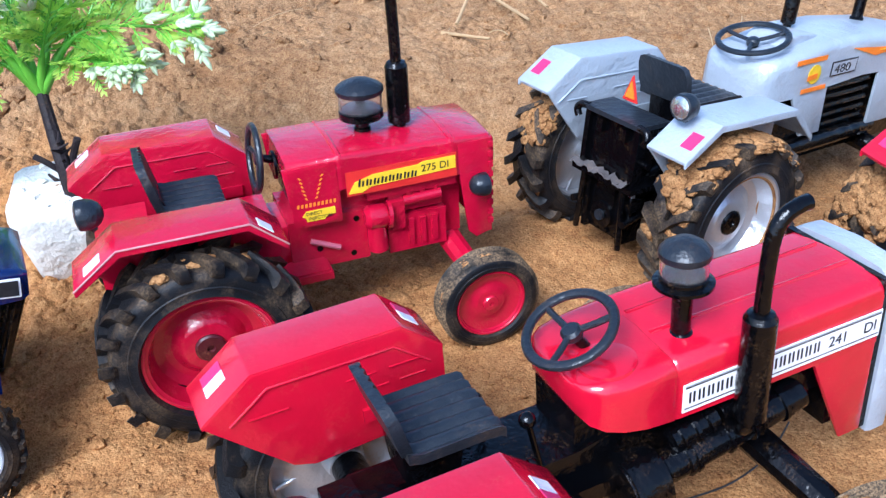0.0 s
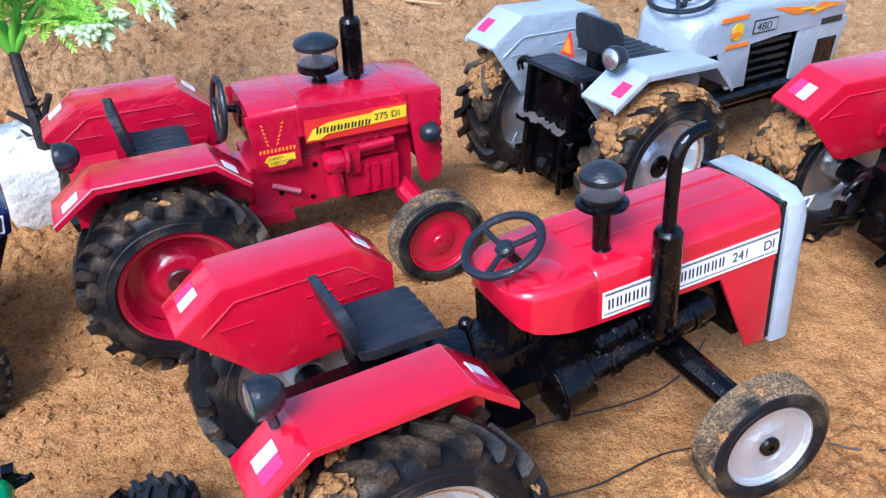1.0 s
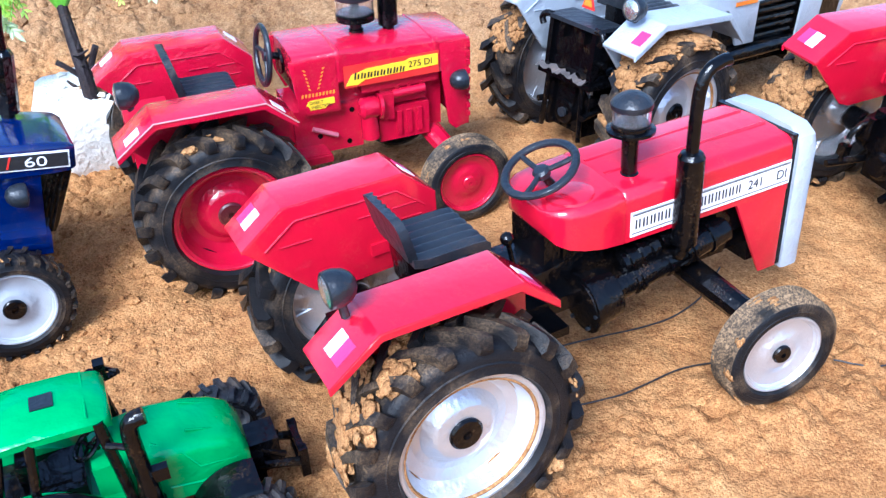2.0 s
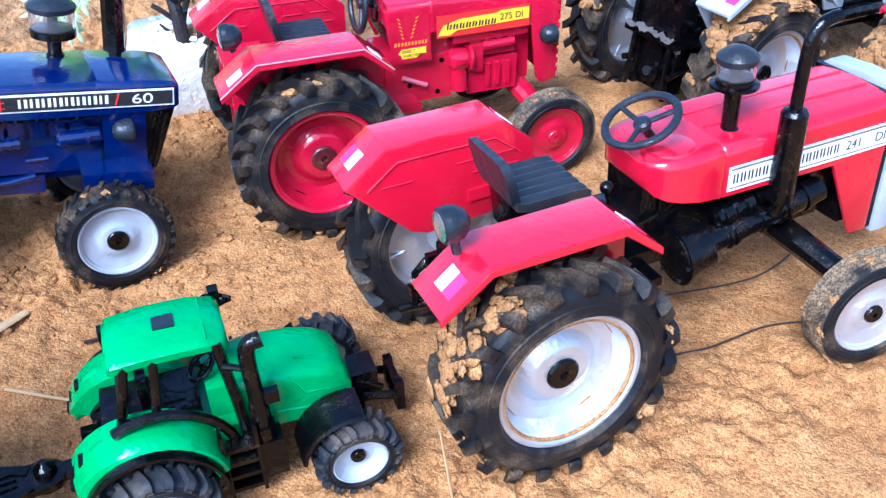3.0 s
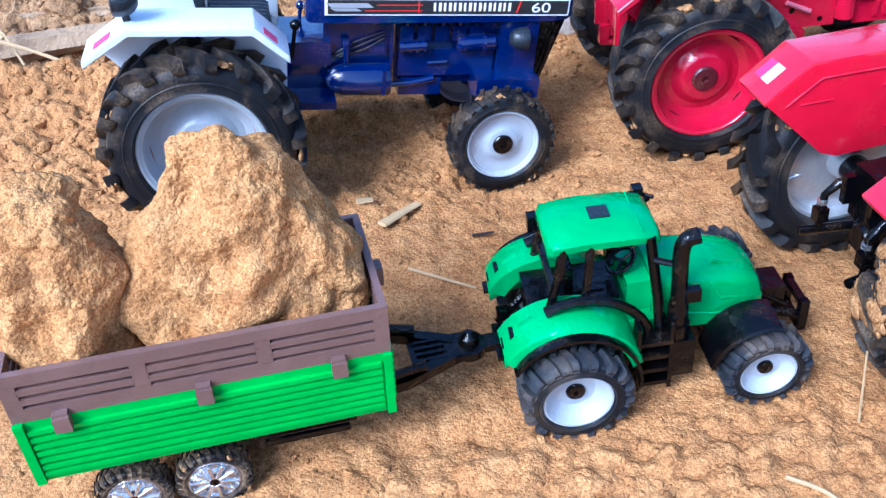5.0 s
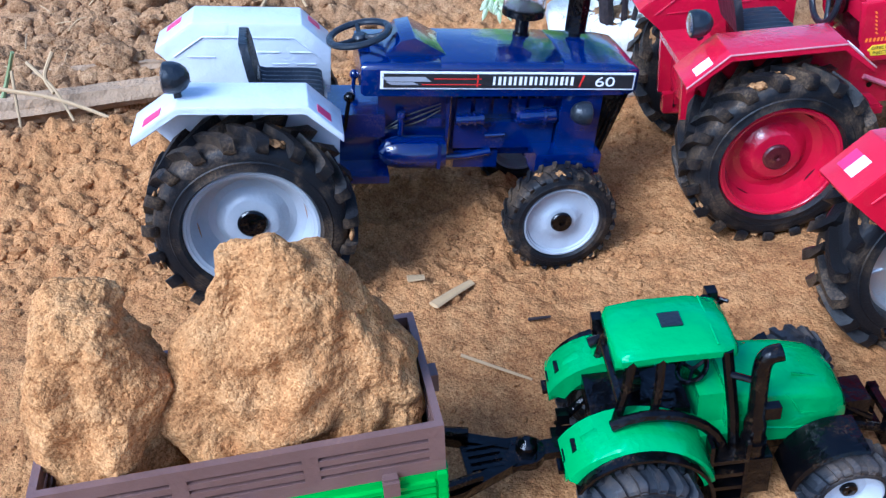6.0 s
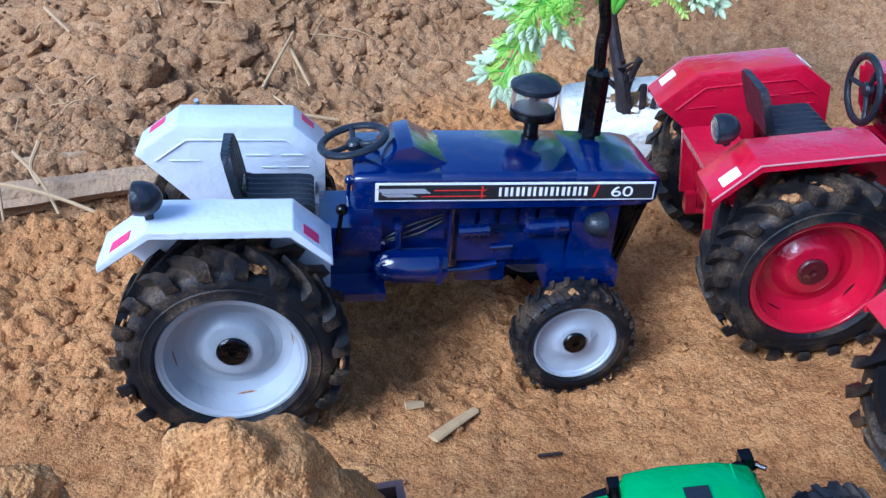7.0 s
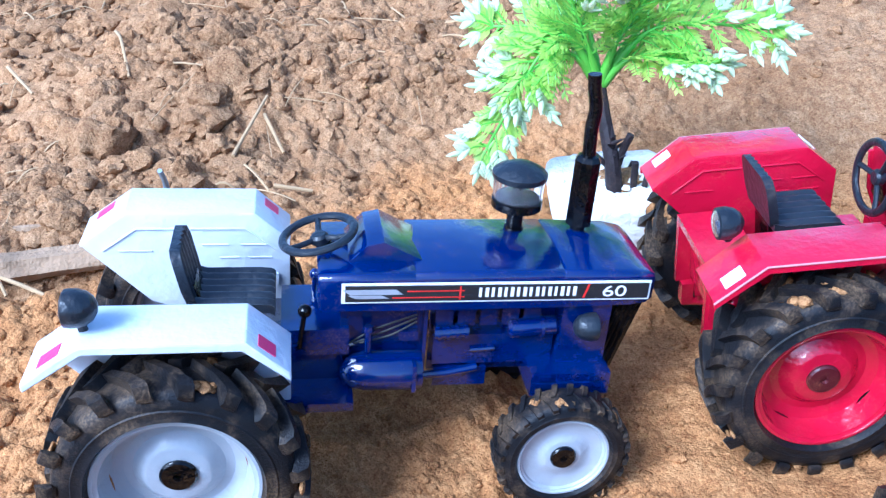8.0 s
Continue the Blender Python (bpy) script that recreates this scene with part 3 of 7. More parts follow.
def fender(parent, side, paint, marks, lamp=False, worn="", shape=FX):
    """A pressed mudguard: cover over the tyre, tall inner wall with raised seams, stickers and a rear lamp."""
    s = side
    D, A, B, C = (shape[k] for k in "DABC")
    bm = bm_new()
    t = 0.13
    top = [D, A, B, C]
    low = [(C[0] - 0.02, C[1] - t * 1.1), (B[0] - 0.06, B[1] - t), (A[0] + 0.06, A[1] - t), (D[0] + 0.05, D[1] - t * 1.1)]
    prism(bm, top + low, s * Y_IN, s * Y_OUT, 0.05, 2)
    # folded outer lip
    low2 = [(C[0], C[1] - 0.26), (B[0] - 0.08, B[1] - 0.27), (A[0] + 0.08, A[1] - 0.27), (D[0] + 0.03, D[1] - 0.25)]
    prism(bm, [(x, z - 0.03) for x, z in top] + low2, s * (Y_OUT - 0.10), s * (Y_OUT + 0.005), 0.03, 1)
    wall = [(D[0] + 0.02, D[1] - 0.03), (A[0] + 0.02, A[1] - 0.04), (B[0], B[1] - 0.04), (C[0] - 0.02, C[1] - 0.03), (C[0] - 0.02, 3.75), (-0.9, 3.55), (-1.45, 3.75)]
    prism(bm, wall, s * (Y_IN - 0.02), s * (Y_IN + 0.12), 0.05, 2)
    y = s * (Y_IN - 0.03)
    seam = [(-2.75, y, 5.55), (-1.72, y, 6.30), (1.52, y, 6.30), (2.45, y, 5.55)]
    f = part("fender", bm, paint, parent, "mudguard with a tall inner wall")
    rod(f, "raised_seam", paint, seam, 0.036, 8)
    for x0, x1, z in ((-2.3, -1.3, 5.55), (0.2, 1.0, 5.75), (1.35, 2.2, 5.75), (0.7, 1.3, 5.3), (1.6, 2.3, 5.3)):
        rod(f, "raised_seam", paint, [(x0, y, z), (x1, y, z)], 0.030, 8)
    block(f, "step_plate", paint, 0.5, 2.5, y, y - s * 0.10, 4.35, 4.75, 0.04)
    if worn:
        bm = bm_new()
        tube(bm, [(x, s * (Y_OUT + 0.004), z - 0.035) for x, z in (D, A, B, C)], 0.032, 6)
        part("worn_edge", bm, worn, f, "pale worn edge of the mudguard")
    # stickers on the rear and front slopes, 0.4 mm proud
    for (P, Q, at, kind) in ((D, A, 0.46, "rear"), (B, C, 0.45, "front")):
        dx, dz = Q[0] - P[0], Q[1] - P[1]
        n = math.hypot(dx, dz)
        ux, uz = dx / n, dz / n
        for j, mat in enumerate(marks):
            bm = bm_new()
            y0 = Y_OUT - 0.72 - 0.42 * j
            y1 = y0 + (0.42 if len(marks) > 1 else 0.5)
            m0, m1 = at - 0.19, at + 0.19
            q = [(P[0] + dx * k - uz * e, yy, P[1] + dz * k + ux * e) for k, yy, e in ((m0, y0, 0), (m1, y0, 0), (m1, y1, 0), (m0, y1, 0), (m0, y0, 0.02), (m1, y0, 0.02), (m1, y1, 0.02), (m0, y1, 0.02))]
            v = [bm.verts.new((a, s * b, c)) for a, b, c in q]
            for i in ((0, 1, 2, 3), (4, 5, 6, 7), (0, 1, 5, 4), (1, 2, 6, 5), (2, 3, 7, 6), (3, 0, 4, 7)):
                bm.faces.new([v[k] for k in i])
            part("reflector", bm, mat, f, "flat reflector sticker", smooth=False)
    if lamp:
        x, yl, z = lamp
        bm = bm_new()
        turn = Matrix.Translation((x, yl, z)) @ Matrix.Rotation(radians(-90), 4, "Y")
        lathe(bm, [(0.40, 0.30), (0.46, 0.26), (0.48, 0.12), (0.475, -0.02), (0.42, -0.22), (0.30, -0.38), (0.14, -0.47), (0, -0.49)], turn, 28)
        tube(bm, [(x + 0.05, yl, z - 0.4), (x + 0.12, yl, 6.7)], 0.12, 10)
        body = part("work_lamp", bm, "seat", parent, "round black work lamp on a stub")
        bm = bm_new()
        lathe(bm, [(0.41, 0.28), (0.30, 0.335), (0.15, 0.36), (0, 0.365)], turn, 24)
        part("lens", bm, "chrome", body, "ribbed clear lens")


def seat(parent, x=0.25, z=5.95, length=2.35, half=1.15, back_z=7.4, tone="seat_pan"):
    """A ribbed seat pan and back on a bracket."""
    bm = bm_new()
    n = 37
    rows = []
    for i in range(n):
        y = -half + 2 * half * i / (n - 1)
        w = 0.10 * abs(math.cos(math.pi * i / (n - 1) * 6)) - 0.05
        rows.append((y, w))
    ring = lambda xx, zz: [(xx, y, zz + w) for y, w in rows] + [(xx, y, zz - 0.22) for y, w in reversed(rows)]
    loft(bm, [ring(x, z + 0.1), ring(x + 0.35, z), ring(x + length - 0.5, z), ring(x + length - 0.12, z - 0.03), ring(x + length, z - 0.12)])
    part("seat", bm, tone, parent, "dark ribbed seat pan", sharp=50)
    bm = bm_new()
    rows = [(-half + 2 * half * i / (n - 1), 0.04 * math.cos(2 * math.pi * i / (n - 1) * 6)) for i in range(n)]
    def back(zz, xx, shrink):
        return [(xx + 0.13 + w, y * shrink, zz) for y, w in rows] + [(xx - 0.11, y * shrink, zz) for y, w in reversed(rows)]
    h = back_z - z
    loft(bm, [back(z + 0.0, x + 0.02, 0.86), back(z + h * 0.3, x - 0.1, 0.98), back(z + h * 0.75, x - 0.25, 0.98), back(z + h * 0.94, x - 0.33, 0.88), back(back_z, x - 0.36, 0.72)])
    part("backrest", bm, tone, parent, "upright ribbed seat back", sharp=50)
    bm = bm_new()
    prism(bm, [(x - 0.05, z + 0.35), (x + 0.1, z + 0.35), (x + 0.35, z - 0.2), (x + 1.6, z - 0.2), (x + 1.4, z - 1.3), (x + 0.1, z - 1.3)], -half * 0.55, half * 0.55, 0.06)
    part("seat_bracket", bm, "black", parent)


def steering(parent, x, z, radius, tilt, foot, tone="seat"):
    """A three-spoke steering wheel on its column; tilt: degrees from lying flat, the top side towards the front."""
    bm = bm_new()
    m = Matrix.Translation((x, 0, z)) @ Matrix.Rotation(radians(-tilt), 4, "Y")
    lathe(bm, [(radius + 0.13 * math.cos(a), 0.11 * math.sin(a)) for a in [2 * math.pi * k / 10 for k in range(10)]], m, 40, closed=True)
    for k in range(3):
        a = 2 * math.pi * k / 3 + math.pi / 2
        tube(bm, [m @ Vector((0.2 * math.cos(a), 0.2 * math.sin(a), -0.12)), m @ Vector((0.6 * radius * math.cos(a), 0.6 * radius * math.sin(a), -0.08)), m @ Vector((radius * math.cos(a), radius * math.sin(a), 0))], 0.085, 8)
    lathe(bm, [(0.0, 0.02), (0.2, 0.0), (0.27, -0.08), (0.25, -0.26), (0.12, -0.3)], m, 20)
    w = part("steering_wheel", bm, tone, parent, "three-spoke steering wheel")
    bm = bm_new()
    tube(bm, [m @ Vector((0, 0, -0.2)), foot], [0.13, 0.16], 12)
    part("steering_column", bm, "black", w)


def air_cleaner(parent, x, y, z0, k=1.0, stem=0.9, r=0.74, skirt=0.02):
    """A pre-cleaner: stem, black base, clear bowl and domed cap."""
    bm = bm_new()
    m = Matrix.Translation((x, y, z0))
    lathe(bm, [(0.30, -0.05), (0.30, 0.08), (0.24, 0.12), (0.25, stem - 0.1), (0.33, stem), (r * 0.95, stem + 0.02), (r + skirt, stem + 0.04), (r + skirt, stem + 0.12), (r + 0.02, stem + 0.16), (r + 0.02, stem + 0.27), (r * 0.9, stem + 0.32), (0.18, stem + 0.34), (0.18, stem + 0.95)], m, 32)
    pot = part("air_cleaner", bm, "black", parent, "black pre-cleaner with a clear bowl")
    bm = bm_new()
    b = stem + 0.30
    lathe(bm, [(r * 0.90, b), (r, b + 0.02), (r * 1.02, b + 0.62 * k), (r * 0.92, b + 0.64 * k), (r * 0.90, b + 0.05)], m, 32, closed=True)
    part("bowl", bm, "glass", pot, "clear plastic bowl")
    bm = bm_new()
    c = b + 0.64 * k
    lathe(bm, [(0, c), (r * 1.06, c), (r * 1.10, c + 0.05), (r * 1.10, c + 0.17), (r * 0.95, c + 0.27), (r * 0.55, c + 0.42), (r * 0.2, c + 0.48), (0, c + 0.49)], m, 32)
    part("cap", bm, "seat", pot, "domed black cap")


def muffler(parent, base, height, r, pipe, pipe_r=0.17, sides=20):
    """An upright exhaust: silencer can and tail pipe."""
    bm = bm_new()
    m = Matrix.Translation(base)
    lathe(bm, [(0, -0.06), (r * 0.55, -0.05), (r * 0.6, 0.12), (r, 0.2), (r, height - 0.14), (r * 0.8, height), (pipe_r, height + 0.04)], m, sides)
    can = part("exhaust_can", bm, "black", parent, "upright black exhaust silencer", sharp=25)
    bm = bm_new()
    pts = curve(pipe, 8)
    tube(bm, pts, pipe_r, 14)
    part("tail_pipe", bm, "black", can)


def bonnet_ring(x, half, z0, z1, crown=0.1, r=0.35, n=5, lean=0.0):
    """A section across a bonnet: flat sides, rounded shoulders and a crowned top."""
    pts = [(x, -half + lean, z0), (x, -half, z0 + (z1 - z0) * 0.45)]
    for k in range(n + 1):
        a = math.pi / 2 * k / n
        pts.append((x, -half + r - r * math.cos(a), z1 - r + r * math.sin(a)))
    pts.append((x, 0, z1 + crown))
    return pts + [(px, -py, pz) for px, py, pz in reversed(pts[:-1])]


def plate(parent, x0, x1, z0, z1, y, mat, label="", name="sticker", slope=0.0, thick=0.025, shift=0.0):
    """A flat sticker on a side that faces -y (or +y, for y above 0); slope: rise over its length, shift: lean of its ends."""
    bm = bm_new()
    s = -1 if y < 0 else 1
    q = [(x0, z0), (x1, z0 + slope), (x1 + shift, z1 + slope), (x0 + shift, z1)]
    a = [bm.verts.new((x, y, z)) for x, z in q]
    b = [bm.verts.new((x, y + s * thick, z)) for x, z in q]
    bm.faces.new(a), bm.faces.new(b[::-1])
    for i in range(4):
        bm.faces.new((a[i], b[i], b[(i + 1) % 4], a[(i + 1) % 4]))
    return part(name, bm, mat, parent, label, smooth=False)


def outline(parent, pts, y, mat, name="sticker", label="", thick=0.025):
    """A sticker of any outline in x and z on a side that faces -y."""
    bm = bm_new()
    a = [bm.verts.new((x, y, z)) for x, z in pts]
    b = [bm.verts.new((x, y - thick, z)) for x, z in pts]
    bm.faces.new(a), bm.faces.new(b[::-1])
    n = len(a)
    for i in range(n):
        bm.faces.new((a[i], b[i], b[(i + 1) % n], a[(i + 1) % n]))
    return part(name, bm, mat, parent, label, smooth=False)


def text(parent, words, x, y, z, size, mat, slope=0.0, wide=1.0, name="lettering", shear=0.0):
    """Raised letters on a side that faces -y, from x onwards, standing on z; size in centimetres."""
    c = bpy.data.curves.new(name, "FONT")
    c.body, c.size, c.extrude, c.shear = words, size * CM * 1.38, 0.00006, shear
    c.align_x = "LEFT"
    ob = new(name, c)
    dg = bpy.context.evaluated_depsgraph_get()
    me = bpy.data.meshes.new_from_object(ob.evaluated_get(dg))
    bpy.data.objects.remove(ob)
    me.materials.clear()
    me.materials.append(M[mat])
    t = new(name, me)
    t.parent = parent
    t.matrix_basis = place(x, y, z, 90, -math.degrees(math.atan(slope)), 0) @ Matrix.Diagonal((wide, 1, 1, 1))
    return t


def rod(parent, name, mat, pts, r, n=12):
    bm = bm_new()
    tube(bm, pts, r, n)
    return part(name, bm, mat, parent, sharp=38)


def block(parent, name, mat, x0, x1, y0, y1, z0, z1, r=0.08):
    bm = bm_new()
    box(bm, x0, x1, min(y0, y1), max(y0, y1), z0, z1, r)
    return part(name, bm, mat, parent, sharp=38)


def lever(parent, foot, head, knob=0.17, mat="black"):
    bm = bm_new()
    tube(bm, [foot, head], 0.075, 10)
    lump(bm, head, knob, 2, 0.0)
    part("lever", bm, mat, parent)


def headlamp(parent, x, y, z, r=0.42):
    turn = Matrix.Translation((x, y, z)) @ Matrix.Rotation(radians(90), 4, "Y")
    bm = bm_new()
    lathe(bm, [(r * 0.86, r * 0.66), (r * 0.97, r * 0.6), (r, r * 0.3), (r * 0.97, 0), (r * 0.82, -r * 0.5), (r * 0.5, -r * 0.85), (0, -r)], turn, 28)
    lamp = part("headlamp", bm, "seat", parent, "round black headlamp")
    bm = bm_new()
    lathe(bm, [(r * 0.87, r * 0.62), (r * 0.6, r * 0.78), (0, r * 0.86)], turn, 24)
    part("lens", bm, "chrome", lamp, "clear lamp lens")


def running_gear(t, paint, rim_rear, rim_front, front, rims, tyres, seeds, crust, front_paint, steer=0.0, front_r=1.90, front_lugs=26):
    """Four wheels, rear axle, front axle; front = (x, y) of the right front wheel's outer face."""
    a = 4.42
    for side, nm in ((-1, 0), (1, 1)):
        turn = 0 if side < 0 else 180
        wheel(t, "rear_wheel", place(0, side * (a - 0.53), 2.72, 0, 17 * seeds + 31 * nm, turn), 3.38, 2.0, 2.14, rims[0], tyres[0], 19, 0.34, seeds + nm, "large rear wheel with a lugged tyre", 0.72, crust[nm], "black" if rims[0] != "crimson" else "dark_red", True, None, 0.86)
        wheel(t, "front_wheel", place(front[0], side * (front[1] - 0.45), front[2], 0, 11 * seeds + 13 * nm, turn + steer), front_r, 1.05, front_r * 0.68, rims[1], tyres[1], front_lugs, 0.09, seeds + 5 + nm, "small front wheel", 0.22, crust[2 + nm], "black" if rims[1] != "crimson" else "crimson", False, None, 0.80)
    bm = bm_new()
    lathe(bm, [(0, -3.5), (0.45, -3.5), (0.5, -2.2), (0.75, -1.9), (0.8, 1.9), (0.5, 2.2), (0.45, 3.5), (0, 3.5)], Matrix.Translation((0, 0, 2.72)) @ AXLE, 20)
    part("rear_axle", bm, paint, t)
    bm = bm_new()
    x, y, z = front
    for s in (-1, 1):
        tube(bm, [(x - 0.2, s * 0.5, z + 0.9), (x - 0.05, s * (y - 1.7), z + 0.55), (x, s * (y - 1.1), z + 0.3)], [0.48, 0.42, 0.36], 10)
        tube(bm, [(x, s * (y - 1.25), z + 0.75), (x, s * (y - 1.2), z - 0.2)], 0.24, 10)
        tube(bm, [(x, s * (y - 1.2), z), (x, s * (y - 0.5), z)], 0.2, 10)
    part("front_axle", bm, front_paint, t)


def hitch(t, paint):
    """Gearbox rear housing with lift arms."""
    bm = bm_new()
    box(bm, -1.3, 0.6, -0.95, 0.95, 2.6, 4.3, 0.15)
    box(bm, -1.15, 0.2, -0.8, 0.8, 1.5, 2.9, 0.15)
    lathe(bm, [(0, 1.5), (0.4, 1.5), (0.46, 1.35), (0.58, 1.3), (0.58, 1.0)], Matrix.Translation((0, 0, 2.3)) @ Matrix.Rotation(radians(-90), 4, "Y"), 20)
    g = part("gearbox", bm, paint, t, "rear housing with lift arms")
    for s in (-1, 1):
        rod(g, "lift_arm", paint, [(-0.7, s * 1.0, 3.7), (-1.6, s * 1.15, 3.55), (-1.95, s * 1.2, 3.2), (-2.0, s * 1.25, 2.0)], [0.2, 0.15, 0.12, 0.10], 10)
        rod(g, "lower_link", paint, [(-0.6, s * 1.0, 2.0), (-2.5, s * 1.4, 1.9)], 0.15, 10)
        block(g, "link_joint", paint, -2.18, -1.82, s * 1.22 - 0.18, s * 1.22 + 0.18, 2.3, 2.75, 0.05)
        rod(g, "link_nut", "chrome", [(-2.0, s * 1.2, 2.9), (-2.0, s * 1.2, 3.05)], 0.16, 6)
        block(g, "top_bracket", paint, -1.75, -1.3, s * 0.55, s * 0.8, 3.2, 4.1, 0.05)


def chassis(t, paint, x1=4.2, z0=2.95, z1=4.5, half=1.05):
    bm = bm_new()
    prism(bm, [(-0.6, z0 + 0.3), (0.4, z0), (x1, z0), (x1 + 0.4, z0 + 0.3), (x1 + 0.4, z1 + 0.2), (x1 - 0.6, z1), (-0.6, z1)], -half, half, 0.12)
    box(bm, 2.4, 4.6, -2.25, 2.25, z0 - 0.02, z0 + 0.26, 0.06)
    box(bm, 1.6, 3.0, -1.3, 1.3, z1 - 0.3, z1 + 0.25, 0.1)
    part("chassis", bm, paint, t)

# ---- the five large toy tractors ----
def seated(ox, oy, oz, yaw, pitch, roll):
    """Pose of a tractor: its ground point under the rear axle, in centimetres; pitch lifts the nose."""
    return place(ox, oy, oz) @ Matrix.Rotation(radians(yaw), 4, "Z") @ Matrix.Rotation(radians(-pitch), 4, "Y") @ Matrix.Rotation(radians(roll), 4, "X")


def blue_tractor():
    t = thing("toy_tractor", "deep blue toy tractor with white mudguards and wheels on sand", "toy tractor", seated(*POSE["blue"]), "toy tractors")
    running_gear(t, "blue", 0, 0, (10.6, 3.55, 1.95), ("rim_white", "rim_white"), ("rubber", "rubber"), 3, (10, 6, 8, 4), "blue", front_r=2.0)
    for s in (-1, 1):
        fender(t, s, "white", ("sticker_pink",), (-2.1, -3.65, 7.42) if s < 0 else False)
    hitch(t, "black")
    chassis(t, "blue", 4.0, 2.95, 4.3)
    seat(t, 0.15, 5.75, 2.3, 1.05, 7.35)
    steering(t, 3.65, 7.45, 1.02, 14, (4.6, 0, 6.6))
    # bonnet
    bm = bm_new()
    rings = [bonnet_ring(3.60, 1.62, 6.02, 6.98, 0.03, 0.16), bonnet_ring(3.72, 1.70, 5.95, 7.04, 0.05, 0.20), bonnet_ring(6.2, 1.74, 5.95, 7.10, 0.14, 0.22), bonnet_ring(6.24, 1.74, 5.95, 7.07, 0.14, 0.22),
             bonnet_ring(6.30, 1.74, 5.95, 7.11, 0.14, 0.22), bonnet_ring(10.4, 1.74, 5.97, 7.12, 0.14, 0.22), bonnet_ring(10.46, 1.74, 5.97, 7.08, 0.14, 0.22), bonnet_ring(10.52, 1.74, 5.97, 7.12, 0.14, 0.22),
             bonnet_ring(12.5, 1.70, 6.0, 7.05, 0.1, 0.22), bonnet_ring(13.0, 1.62, 6.02, 6.98, 0.06, 0.2), bonnet_ring(13.22, 1.5, 6.1, 6.85, 0.0, 0.15)]
    loft(bm, rings)
    prism(bm, [(4.3, 6.95), (4.95, 7.62), (5.4, 7.72), (6.5, 7.15), (4.3, 6.9)], -1.05, 1.05, 0.10)
    bonnet = part("bonnet", bm, "blue", t, "glossy blue bonnet with a raised dashboard", sharp=40)
    # side stripe with plain bars for the maker's name
    for s in (-1, 1):
        y = s * 1.755
        st = plate(bonnet, 4.22, 13.0, 6.24, 6.86, y, "sticker_white", "white and black side stripe", "side_stripe", -0.02)
        plate(st, 4.32, 12.94, 6.30, 6.79, y + s * 0.026, "ink", "", "stripe_field", -0.02)
        y2 = y + s * 0.053
        plate(st, 4.45, 5.9, 6.52, 6.68, y2, "sticker_grey", "", "bar", 0, 0.01, -0.2)
        plate(st, 4.6, 5.5, 6.40, 6.50, y2, "sticker_grey", "", "bar", 0, 0.01, -0.2)
        plate(st, 6.0, 7.6, 6.60, 6.63, y2, "sticker_red", "", "bar", 0, 0.01)
        plate(st, 5.6, 7.6, 6.40, 6.43, y2, "sticker_red", "", "bar", 0, 0.01)
        plate(st, 7.45, 7.5, 6.33, 6.76, y2, "sticker_red", "", "bar", 0, 0.01)
        plate(st, 11.0, 11.06, 6.33, 6.76, y2, "sticker_red", "", "bar", 0, 0.01, 0.12)
        for k in range(16):
            x = 8.0 + k * 0.18
            plate(st, x, x + (0.10 if k % 2 else 0.08), 6.40, 6.70, y2, "sticker_white", "", "bar", 0, 0.01)
    text(st, "60", 11.55, -1.755 - 0.06, 6.36, 0.36, "sticker_white", 0, 1.5)
    # engine under the bonnet, every casting a part of its own
    eng = block(t, "engine", "blue", 6.85, 10.7, -0.85, 0.85, 3.3, 6.0, 0.1)
    eng["label"] = "dark blue moulded engine block"
    block(eng, "bell_housing", "blue", 4.25, 6.65, -0.95, 0.95, 3.1, 6.0, 0.1)
    block(eng, "gear_housing", "blue", 2.6, 4.5, -1.25, 1.25, 4.2, 5.05, 0.08)
    block(eng, "radiator_housing", "blue", 10.6, 12.05, -1.56, 1.56, 3.75, 6.02, 0.12)
    for s in (-1, 1):
        block(eng, "footplate", "blue_dusty", 2.6, 4.45, s * 1.2, s * 2.1, 2.95, 3.2, 0.05)
        block(eng, "side_casting", "blue", 6.95, 10.55, s * 0.8, s * 1.16, 3.7, 4.72, 0.12)
        block(eng, "sump", "blue", 7.0, 8.6, s * 0.5, s * 1.2, 2.95, 3.6, 0.14)
        block(eng, "flange", "blue", 6.62, 6.72, s * 0.8, s * 1.3, 3.1, 5.8, 0.03)
        for x in (6.98, 7.62, 8.28, 8.92, 9.56):
            head = block(eng, "cylinder_head", "blue", x, x + 0.5, s * 0.8, s * 1.18, 5.05, 5.62, 0.08)
            rod(head, "nozzle", "blue", [(x + 0.25, s * 1.1, 5.6), (x + 0.25, s * 1.1, 5.85)], 0.08, 8)
        rod(eng, "tank", "blue", [(4.32, s * 1.22, 3.62), (4.42, s * 1.27, 3.63), (4.62, s * 1.3, 3.65), (4.95, s * 1.32, 3.66), (6.45, s * 1.34, 3.66), (6.6, s * 1.34, 3.66)], [0.18, 0.36, 0.50, 0.58, 0.60, 0.56], 20)
        block(eng, "tank_strap", "blue", 6.28, 6.4, s * 1.2, s * 1.97, 3.3, 4.2, 0.04)
        rod(eng, "primer_pump", "blue", [(5.05, s * 1.25, 4.3), (5.05, s * 1.25, 4.95), (5.05, s * 1.25, 5.0), (5.05, s * 1.25, 5.15)], [0.12, 0.12, 0.17, 0.14], 10)
        block(eng, "clip_block", "blue", 5.95, 6.5, s * 0.95, s * 1.15, 4.55, 4.85, 0.05)
        rod(eng, "injection_pump", "blue", [(6.95, s * 1.25, 4.86), (7.95, s * 1.25, 4.92)], 0.2, 12)
